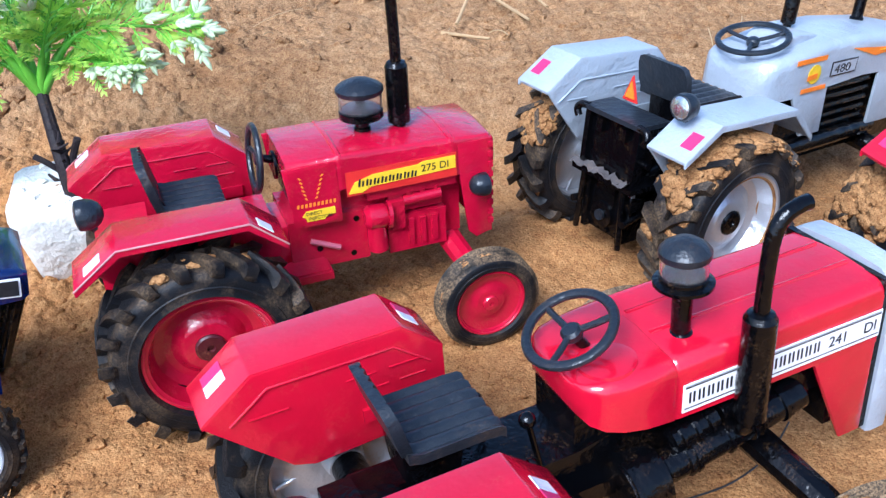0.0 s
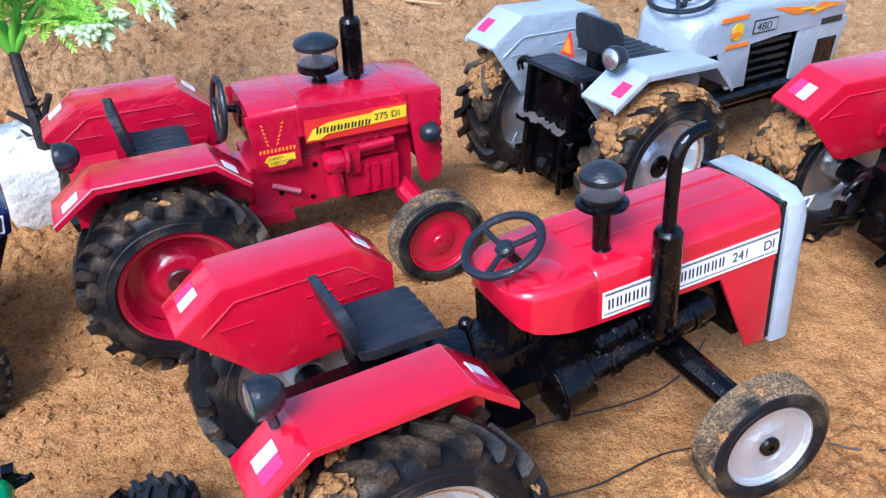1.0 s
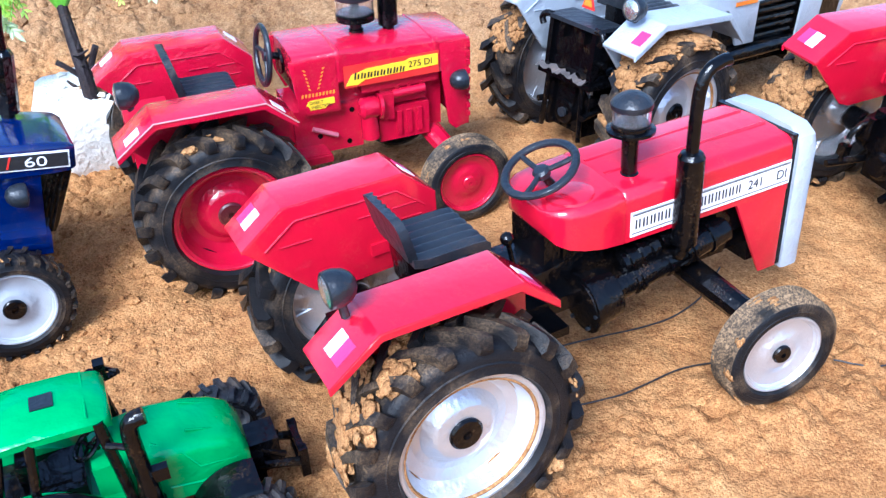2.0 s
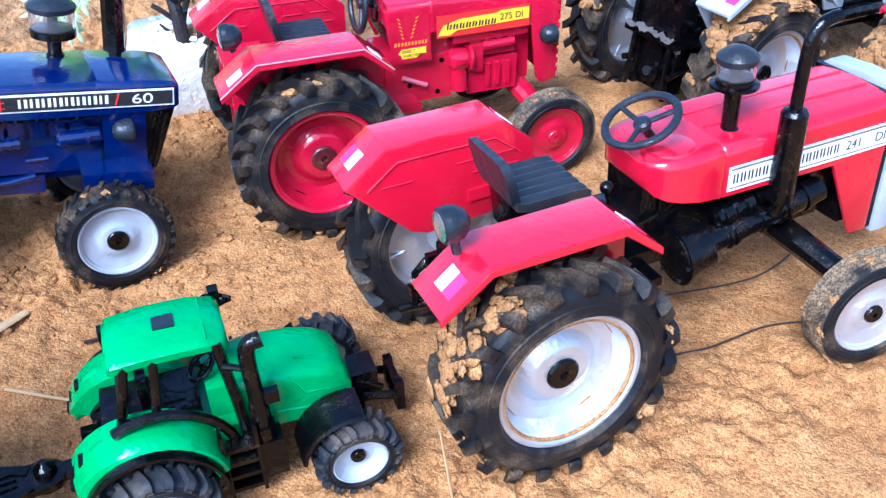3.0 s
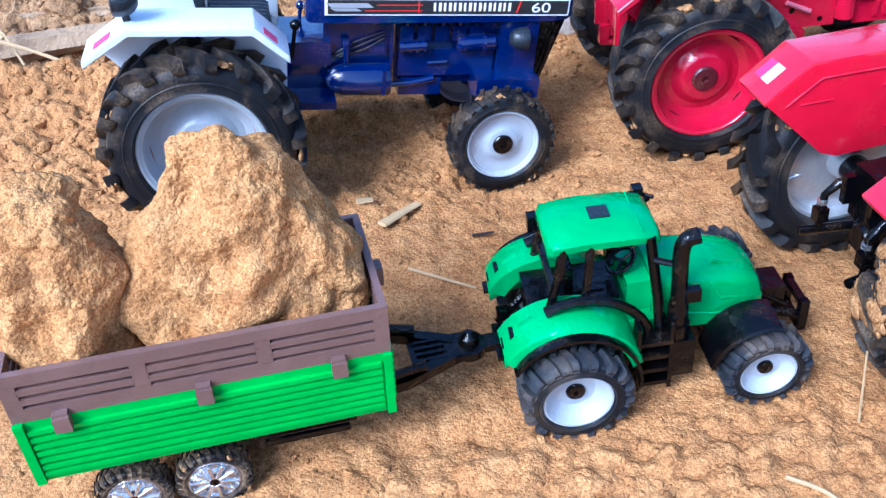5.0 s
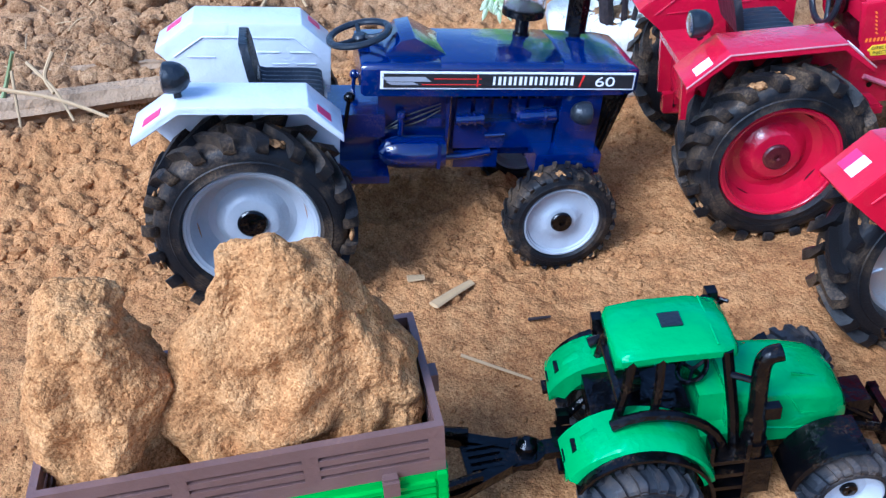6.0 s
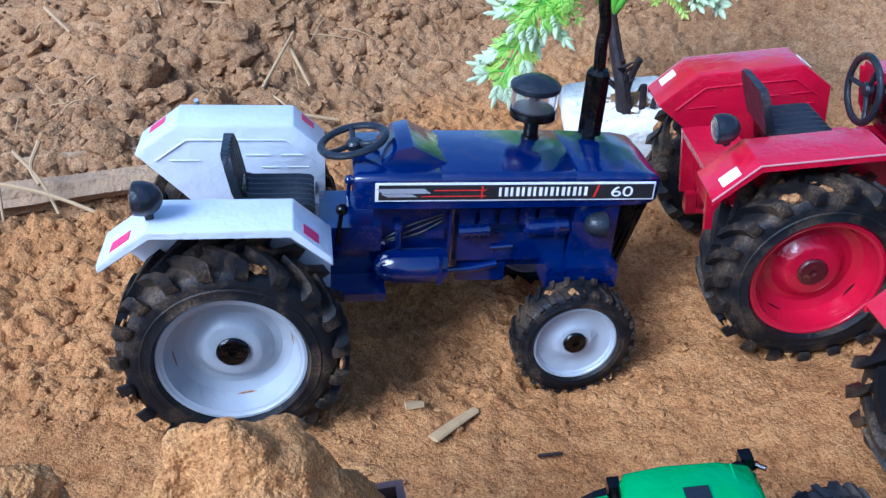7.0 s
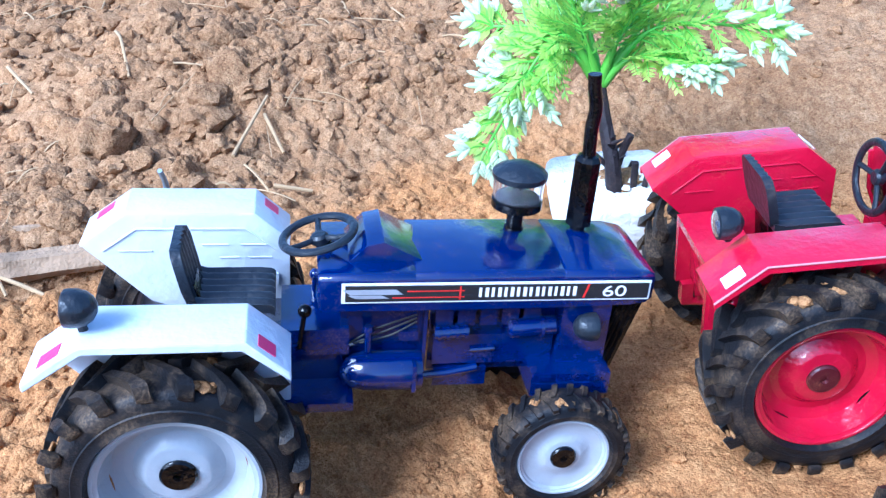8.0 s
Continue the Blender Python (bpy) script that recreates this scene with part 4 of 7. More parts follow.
        for k in range(4):
            rod(eng, "pump_band", "blue", [(7.02 + 0.27 * k, s * 1.25, 4.862 + 0.016 * k), (7.1 + 0.27 * k, s * 1.25, 4.866 + 0.016 * k)], 0.25, 12)
        rod(eng, "dynamo", "blue", [(9.1, s * 1.22, 4.95), (9.2, s * 1.22, 4.95), (10.5, s * 1.22, 5.02), (10.6, s * 1.22, 5.03)], [0.2, 0.3, 0.3, 0.22], 14)
        rod(eng, "dynamo_flange", "blue", [(10.05, s * 1.22, 5.0), (10.15, s * 1.22, 5.0)], 0.36, 14)
        rod(eng, "dipstick", "blue", [(8.05, s * 1.2, 4.22), (8.78, s * 1.2, 4.26)], 0.08, 8)
        rod(eng, "sump_pipe", "blue", [(6.6, s * 1.3, 3.42), (7.4, s * 1.28, 3.46), (8.3, s * 1.2, 3.6)], [0.12, 0.12, 0.14], 10)
        for k in range(3):
            rod(eng, "fuel_pipe", "ink", curve([(4.5 + k * 0.16, s * 1.0, 4.4), (5.3 + k * 0.2, s * 1.08, 4.95 - k * 0.12), (6.45, s * 1.02, 5.35 - k * 0.12)], 5), 0.028, 6)
        for x, z in ((4.6, 5.6), (6.3, 5.6), (7.2, 3.95), (8.7, 3.95), (10.2, 3.95), (10.3, 4.5)):
            rod(eng, "bolt", "blue", [(x, s * 0.9, z), (x, s * (1.2 if x > 7 else 1.02), z)], 0.07, 6)
    beam = block(t, "front_beam", "blue", 9.75, 12.15, -2.15, 2.15, 3.18, 3.92, 0.09)
    block(beam, "rib", "blue", 9.85, 12.05, -2.2, 2.2, 3.45, 3.62, 0.04)
    for x in (9.98, 11.5):
        block(beam, "lug_plate", "blue", x, x + 0.35, -2.2, 2.2, 3.68, 3.86, 0.03)
    # slanted dark grille
    bm = bm_new()
    prism(bm, [(12.0, 5.95), (13.05, 5.95), (12.40, 3.62), (11.6, 3.62)], -1.42, 1.42, 0.06)
    for s in (-1, 1):
        for k in range(5):
            x = 12.12 + 0.17 * k
            tube(bm, [(x, s * 1.44, 5.85), (x - 0.62 + 0.02 * k, s * 1.44, 3.7)], 0.05, 6)
    for k in range(9):
        y = -1.2 + 0.3 * k
        tube(bm, [(13.06, y, 5.85), (12.43, y, 3.7)], 0.06, 6)
    part("grille", bm, "black", t, "black slanted radiator grille")
    for s in (-1, 1):
        headlamp(t, 11.25, s * 1.95, 5.42, 0.42)
    air_cleaner(t, 9.5, 0.85, 7.18, 1.0, 0.72, 0.74)
    muffler(t, (11.5, 0.85, 7.15), 2.4, 0.40, [(11.5, 0.85, 9.5), (11.45, 0.85, 10.4), (11.48, 0.85, 11.0), (11.35, 0.85, 11.6), (11.3, 0.85, 12.0)], 0.2, 8)
    lever(t, (3.1, -1.3, 4.5), (3.25, -1.35, 5.75), 0.2, "black")
    lever(t, (3.5, 0.9, 4.5), (3.6, 0.95, 5.6), 0.18, "blue")
    return t


def maroon_tractor():
    t = thing("toy_tractor", "crimson red toy tractor with red wheel rims on sand", "toy tractor", seated(*POSE["crimson"]), "toy tractors")
    running_gear(t, "crimson", 0, 0, (9.6, 4.4, 1.75), ("crimson", "crimson"), ("rubber", "rubber"), 11, (14, 16, 10, 6), "crimson", 0, 1.9, 0)
    for s in (-1, 1):
        fender(t, s, "crimson", ("sticker_white",), (-2.65, -2.62, 7.25) if s < 0 else False, "worn_red")
    hitch(t, "crimson")
    tower = block(t, "lift_frame", "crimson", -2.75, -1.0, -1.75, 1.75, 4.95, 5.2, 0.06)
    block(tower, "back_plate", "crimson", -2.3, -2.1, -1.5, 1.5, 3.0, 4.96, 0.05)
    for s in (-1, 1):
        block(tower, "column", "crimson", -2.75, -2.25, s * 1.5, s * 1.74, 2.7, 4.97, 0.06)
        block(tower, "side_rib", "crimson", -2.62, -2.32, s * 1.74, s * 1.82, 3.3, 4.6, 0.04)
        block(tower, "foot", "crimson", -2.6, -2.2, s * 1.2, s * 1.6, 1.9, 2.72, 0.06)
    chassis(t, "crimson", 4.4, 2.9, 4.6)
    seat(t, -0.60, 6.0, 2.15, 1.12, 7.65)
    steering(t, 2.78, 6.85, 1.1, 84, (3.7, 0, 6.6))
    bm = bm_new()
    rings = [bonnet_ring(x, h, z0, z1, 0.1, 0.18, 3) for x, h, z0, z1 in ((3.5, 1.66, 6.2, 7.18), (5.2, 1.68, 5.9, 7.16), (5.24, 1.70, 5.9, 7.20), (5.35, 1.70, 5.9, 7.20), (5.4, 1.68, 5.9, 7.15), (9.2, 1.68, 5.6, 7.0), (9.24, 1.71, 5.6, 7.04), (9.4, 1.71, 5.6, 7.03), (9.45, 1.69, 5.6, 6.98), (10.7, 1.68, 5.6, 6.92), (10.92, 1.58, 5.7, 6.75))]
    loft(bm, rings)
    for s in (-1, 1):
        prism(bm, [(3.35, 7.0), (5.2, 7.0), (5.25, 4.75), (3.85, 4.75), (3.5, 5.6)], s * 1.56, s * 1.70, 0.04)
        prism(bm, [(9.5, 6.8), (10.82, 6.8), (10.82, 3.1), (10.2, 2.9), (9.9, 3.2), (9.6, 5.4)], s * 1.55, s * 1.70, 0.05)
        for k in range(9):
            box(bm, 10.66, 10.84, min(s * 1.70, s * 1.76), max(s * 1.70, s * 1.76), 3.4 + 0.38 * k, 3.62 + 0.38 * k, 0.03)
    box(bm, 10.55, 10.85, -1.6, 1.6, 3.0, 6.8, 0.1)
    for k in range(9):
        box(bm, 10.84, 10.93, -1.45, 1.45, 3.3 + 0.38 * k, 3.5 + 0.38 * k, 0.03)
    bonnet = part("bonnet", bm, "crimson", t, "boxy crimson bonnet with side panels", sharp=38)
    bm = bm_new()
    prism(bm, [(3.5, 6.95), (3.55, 5.6), (3.9, 4.9), (4.3, 4.9), (4.3, 6.95)], -1.5, 1.5, 0.08)
    lathe(bm, [(0.5, 0), (0.5, 0.1), (0, 0.1)], Matrix.Translation((3.45, 0, 6.5)) @ Matrix.Rotation(radians(-90), 4, "Y"), 20)
    part("dashboard", bm, "black", t, "dark open dashboard")
    bm = bm_new()
    box(bm, 4.2, 9.8, -1.0, 1.0, 3.0, 6.0, 0.15)
    eng = part("engine", bm, "crimson", t, "crimson moulded engine block", sharp=38)
    block(eng, "gear_housing", "crimson", 3.4, 6.2, -1.3, 1.3, 2.85, 4.8, 0.2)
    for s in (-1, 1):
        block(eng, "footplate", "crimson", 2.7, 4.5, s * 1.2, s * 2.2, 2.85, 3.25, 0.1)
        block(eng, "crankcase", "crimson", 6.9, 9.1, s * 0.9, s * 1.42, 2.85, 4.3, 0.2)
        block(eng, "shoulder", "crimson", 6.2, 9.5, s * 0.9, s * 1.52, 5.2, 5.62, 0.12)
        block(eng, "valve_cover", "crimson", 7.0, 9.0, s * 0.9, s * 1.36, 4.45, 5.2, 0.08)
        rod(eng, "oil_filter", "crimson", [(6.05, s * 1.42, 4.5), (6.2, s * 1.42, 4.5), (6.75, s * 1.42, 4.48), (6.85, s * 1.42, 4.48)], [0.3, 0.46, 0.46, 0.4], 18)
        rod(eng, "filter_flange", "crimson", [(6.85, s * 1.42, 4.48), (6.98, s * 1.42, 4.47)], 0.54, 18)
        rod(eng, "fuel_filter", "crimson", [(6.45, s * 1.45, 4.3), (6.5, s * 1.45, 3.2)], [0.34, 0.38], 12)
        block(eng, "bracket", "crimson", 7.0, 7.5, s * 1.3, s * 1.62, 3.9, 5.0, 0.06)
        rod(eng, "manifold", "crimson", [(7.5, s * 1.45, 4.9), (8.9, s * 1.45, 4.95)], 0.2, 10)
        for k in range(3):
            rod(eng, "manifold_stub", "crimson", [(7.75 + 0.5 * k, s * 1.3, 4.9), (7.75 + 0.5 * k, s * 1.45, 5.3)], 0.13, 8)
            block(eng, "engine_rib", "crimson", 7.65 + 0.45 * k, 7.85 + 0.45 * k, s * 1.4, s * 1.52, 3.1, 4.1, 0.05)
        rod(eng, "link_rod", "pale_link", [(4.1, s * 1.36, 4.0), (5.1, s * 1.4, 3.55)], 0.10, 8)
        for x, z in ((4.4, 3.6), (5.6, 3.15), (5.8, 4.5)):
            rod(eng, "socket", "black", [(x, s * 1.25, z), (x, s * 1.32, z)], 0.11, 8)
    for s in (-1, 1):
        headlamp(t, 10.2, s * 2.1, 5.25, 0.42)
    # yellow label: plain dark bars for the maker's name
    y = -1.725
    lab = plate(bonnet, 5.45, 9.45, 5.62, 6.52, y, "sticker_red", "red and yellow maker's label", "label_plate")
    outline(lab, [(5.5, 5.72), (5.75, 6.12), (6.4, 6.30), (8.0, 6.34), (8.2, 6.42), (9.4, 6.42), (9.4, 5.95), (6.3, 5.86), (6.0, 5.70)], y - 0.026, "sticker_yellow", "label_field")
    for k, w in enumerate((0.34, 0.2, 0.24, 0.1, 0.24, 0.24, 0.16, 0.2)):
        x = 5.85 + 0.27 * k
        plate(lab, x, x + 0.07, 5.93, 6.16 if k else 6.22, y - 0.052, "ink", "", "bar", 0, 0.01, 0.04)
        plate(lab, x + 0.12, x + 0.19, 5.93, 6.13, y - 0.052, "ink", "", "bar", 0, 0.01, 0.04)
    text(lab, "275 DI", 8.12, y - 0.058, 6.04, 0.27, "ink", 0, 1.0)
    low = plate(bonnet, 3.55, 5.15, 4.85, 6.9, -1.705, "crimson", "", "decal", 0, 0.012)
    for k in range(10):
        x = 3.7 + 0.14 * k
        plate(low, x, x + 0.08, 5.52, 5.66, -1.719, "sticker_orange", "", "bar", 0, 0.008, 0.02)
    for k in range(6):
        a = 0.22 * k
        plate(low, 4.05 - 0.03 * k, 4.12 - 0.03 * k, 5.8 + a * 0.7, 5.88 + a * 0.7, -1.719, "sticker_orange", "", "bar", 0, 0.008, -0.06)
        plate(low, 4.35 + 0.05 * k, 4.42 + 0.05 * k, 5.8 + a * 0.7, 5.88 + a * 0.7, -1.719, "sticker_orange", "", "bar", 0, 0.008, 0.06)
    tag = outline(low, [(3.85, 5.2), (4.0, 5.38), (5.0, 5.38), (5.0, 5.12), (4.75, 5.12), (4.6, 4.98), (4.0, 4.98), (3.95, 5.14)], -1.719, "sticker_yellow", "tag")
    text(tag, "DIRECT", 3.98, -1.748, 5.22, 0.12, "ink")
    text(tag, "INJECTION", 4.05, -1.748, 5.04, 0.12, "ink")
    air_cleaner(t, 6.65, 0.05, 7.2, 0.95, 0.45, 0.76)
    muffler(t, (8.0, 0, 7.1), 2.35, 0.40, [(8.0, 0, 9.5), (7.98, 0, 10.6), (7.95, 0, 11.6), (7.95, 0, 12.1)], 0.2)
    bm = bm_new()
    lathe(bm, [(0.22, 12.0), (0.27, 12.0), (0.27, 12.25), (0.2, 12.25)], Matrix.Translation((7.95, 0, 0)), 16, closed=True)
    part("pipe_collar", bm, "seat", t)
    return t


def red_body(t):
    """Bonnet, engine and stack of the bright red tractor with the grey nose frame."""
    bm = bm_new()
    def ring(x, half, z0, z1, crown=0.12, r=0.4):
        return bonnet_ring(x, half, z0, z1, crown, r)
    rings = [ring(4.52, 0.70, 5.65, 6.16, 0.0, 0.15), ring(4.58, 1.02, 5.45, 6.26, 0.02, 0.2), ring(4.75, 1.34, 5.26, 6.33, 0.03, 0.25), ring(5.05, 1.56, 5.12, 6.38, 0.05, 0.3), ring(5.5, 1.68, 5.0, 6.42, 0.08, 0.35), ring(6.1, 1.73, 4.88, 6.46, 0.1, 0.38), ring(6.85, 1.74, 4.82, 6.50, 0.12, 0.40),
             ring(6.9, 1.72, 4.82, 6.46, 0.12, 0.40), ring(6.98, 1.74, 4.82, 6.52, 0.12, 0.40), ring(10.0, 1.74, 4.76, 6.55, 0.14, 0.40), ring(13.35, 1.72, 4.70, 6.55, 0.12, 0.38)]
    loft(bm, rings)
    for s in (-1, 1):
        prism(bm, [(11.2, 4.85), (13.35, 4.85), (13.35, 1.75), (12.6, 1.75)], s * 1.56, s * 1.725, 0.05)
        tube(bm, [(6.98, s * 0.5, 6.58), (13.2, s * 0.55, 6.62)], 0.07, 8)
    lathe(bm, [(0.75, -0.03), (0.72, 0.06), (0.6, 0.09), (0, 0.10)], Matrix.Translation((5.6, -0.72, 6.42)) @ Matrix.Rotation(radians(-3), 4, "Y"), 28)
    bonnet = part("bonnet", bm, "red", t, "glossy bright red bonnet with a rounded tail", sharp=40)
    bm = bm_new()
    box(bm, 5.2, 12.9, -1.0, 1.0, 2.6, 5.0, 0.15)
    eng = part("engine", bm, "black", t, "glossy black moulded engine with pipes", sharp=38)
    block(eng, "radiator", "black", 12.2, 13.3, -1.45, 1.45, 2.2, 5.0, 0.1)
    block(eng, "dash_support", "black", 4.6, 6.5, -0.9, 0.9, 4.2, 5.4, 0.1)
    for s in (-1, 1):
        bell = rod(eng, "flywheel_housing", "black", [(5.45, s * 1.45, 2.95), (5.55, s * 1.45, 2.96), (5.75, s * 1.45, 2.98), (6.6, s * 1.47, 3.1), (6.7, s * 1.47, 3.11)], [0.6, 0.86, 0.90, 0.82, 0.6], 24)
        rod(bell, "flange", "black", [(5.58, s * 1.45, 2.97), (5.7, s * 1.45, 2.98)], 0.98, 24)
        for k in range(6):
            a = k * math.pi / 3
            rod(bell, "bolt", "seat", [(5.5, s * 1.45 + 0.8 * math.cos(a), 2.97 + 0.8 * math.sin(a)), (5.78, s * 1.45 + 0.8 * math.cos(a), 2.97 + 0.8 * math.sin(a))], 0.07, 6)
        rod(eng, "exhaust_manifold", "black", [(6.6, s * 1.55, 3.2), (8.9, s * 1.6, 3.6), (10.9, s * 1.6, 3.95), (11.0, s * 1.6, 3.97)], [0.46, 0.43, 0.42, 0.3], 20)
        for x in (7.3, 7.5, 8.5, 9.2, 9.45, 10.2):
            rod(eng, "pipe_clamp", "black", [(x, s * 1.57, 3.18 + (x - 6.6) * 0.18), (x + 0.10, s * 1.57, 3.2 + (x - 6.6) * 0.18)], 0.51, 20)
        rod(eng, "pump", "black", [(6.9, s * 1.45, 3.9), (7.0, s * 1.45, 3.92), (8.3, s * 1.45, 4.14), (8.4, s * 1.45, 4.15)], [0.2, 0.34, 0.34, 0.2], 14)
        for k in range(3):
            rod(eng, "pump_band", "black", [(7.2 + 0.4 * k, s * 1.45, 3.95 + 0.07 * k), (7.3 + 0.4 * k, s * 1.45, 3.97 + 0.07 * k)], 0.42, 14)
        rod(eng, "dynamo", "black", [(8.4, s * 1.5, 4.25), (9.7, s * 1.5, 4.5)], 0.28, 12)
        rod(eng, "stack_elbow", "black", curve([(8.85, s * 1.6, 3.7), (8.85, s * 1.95, 3.95), (8.85, s * 2.1, 4.3)], 4), 0.24, 12)
        block(eng, "side_cover", "black", 7.0, 11.4, s * 0.95, s * 1.2, 2.7, 4.6, 0.1)
        block(eng, "cover_panel", "black", 9.9, 12.0, s * 0.98, s * 1.3, 3.5, 4.75, 0.08)
        block(eng, "rail", "black", 2.6, 5.4, s * 1.0, s * 1.5, 3.0, 3.5, 0.08)
        for k in range(5):
            rod(eng, "bolt", "black", [(7.2 + 0.9 * k, s * 1.1, 2.9), (7.2 + 0.9 * k, s * 1.28, 2.9)], 0.08, 6)
    # nose frame
    bm = bm_new()
    pts = [(y * 1.0, z) for y, z in ((-1.80, 1.65), (-1.86, 6.0), (-1.74, 6.45), (-1.35, 6.72), (0, 6.82), (1.35, 6.72), (1.74, 6.45), (1.86, 6.0), (1.80, 1.65))]
    ins = [(y * 0.80, z * 0.96 - (0 if z > 3 else -0.1)) for y, z in pts]
    rings = []
    for x, sh in ((13.5, 1.0), (13.62, 1.03), (14.1, 1.03), (14.22, 1.0)):
        rings.append([(x, y * sh, z) for y, z in pts])
    f = loft(bm, rings)
    part("nose_frame", bm, "silver", t, "pale grey nose frame")
    bm = bm_new()
    box(bm, 13.32, 13.52, -1.72, 1.72, 1.8, 6.58, 0.06)
    box(bm, 14.18, 14.27, -1.45, 1.45, 2.2, 6.2, 0.03)
    part("grille", bm, "black", t)
    y = -1.752
    for s in (-1, 1):
        yy = s * 1.752
        lab = plate(bonnet, 7.05, 13.32, 4.98, 5.80, yy, "sticker_white", "white name label edged with black lines", "label_plate", -0.02)
        if s < 0:
            plate(lab, 7.1, 13.28, 5.07, 5.10, yy - 0.026, "ink", "", "line", -0.02, 0.008)
            plate(lab, 7.1, 13.28, 5.68, 5.71, yy - 0.026, "ink", "", "line", -0.02, 0.008)
            plate(lab, 7.1, 13.28, 5.72, 5.76, yy - 0.026, "sticker_grey", "", "line", -0.02, 0.008)
            for k in range(15):
                x = 7.22 + 0.275 * k
                if k != 6:
                    plate(lab, x, x + 0.06, 5.22, 5.54, yy - 0.026, "ink", "", "bar", -0.001, 0.008)
                    plate(lab, x + 0.12, x + 0.18, 5.22, 5.54, yy - 0.026, "ink", "", "bar", -0.001, 0.008)
            text(lab, "241", 11.55, yy - 0.034, 5.22, 0.33, "ink", 0, 0.95)
            text(lab, "DI", 12.72, yy - 0.034, 5.22, 0.33, "ink", 0, 1.0)
    return bonnet


def bright_tractor():
    t = thing("toy_tractor", "bright red toy tractor with silver rims and sand-caked tyres", "toy tractor", seated(*POSE["red"]), "toy tractors")
    running_gear(t, "black", 0, 0, (10.05, 5.45, 1.80), ("rim_silver", "rim_silver"), ("rubber", "rubber"), 23, (22, 14, 10, 8), "black", -8, 1.95, 0)
    for s in (-1, 1):
        fender(t, s, "red", ("sticker_pink", "sticker_white"), (-2.5, -3.15, 7.55) if s < 0 else False)
    hitch(t, "black")
    chassis(t, "black", 5.2, 2.75, 4.3)
    seat(t, 0.35, 6.05, 2.35, 1.15, 7.45)
    steering(t, 5.05, 7.1, 1.10, 24, (5.8, 0, 6.0))
    crust_patch(t, 0, -3.89, 2.72, 3.38, 0.95, 95, 215, 90, (0.07, 0.24), 27)
    red_body(t)
    air_cleaner(t, 7.65, -0.8, 6.48, 0.72, 1.40, 0.56, 0.16)
    muffler(t, (8.85, -2.1, 4.2), 3.2, 0.40, [(8.85, -2.1, 7.35), (8.87, -2.1, 8.4), (8.95, -2.1, 9.35), (9.2, -2.1, 9.8), (9.6, -2.1, 9.95), (9.85, -2.1, 9.97)], 0.19)
    lever(t, (3.6, -1.0, 4.3), (3.3, -1.0, 5.82), 0.21)
    lever(t, (3.35, -1.35, 3.6), (3.15, -1.4, 4.9), 0.15)
    lever(t, (3.0, 0.7, 4.4), (2.85, 0.75, 5.4))
    return t


def second_red_tractor():
    t = thing("toy_tractor", "red toy tractor with chrome wheel rims and black gearbox", "toy tractor", seated(*POSE["red_far"]), "toy tractors")
    running_gear(t, "black", 0, 0, (10.05, 4.6, 1.80), ("chrome", "chrome"), ("rubber", "rubber_dusty"), 37, (20, 30, 8, 8), "black", 0, 1.95)
    for s in (-1, 1):
        fender(t, s, "red", ("sticker_pink", "sticker_white"), False)
    hitch(t, "black")
    chassis(t, "black", 5.2, 2.75, 4.3)
    seat(t, 0.35, 6.05, 2.35, 1.15, 7.45)
    steering(t, 4.85, 7.2, 1.15, 24, (5.6, 0, 6.0))
    crust_patch(t, 0, 3.89, 2.72, 3.38, 0.9, 70, 200, 200, (0.10, 0.28), 29)
    red_body(t)
    return t


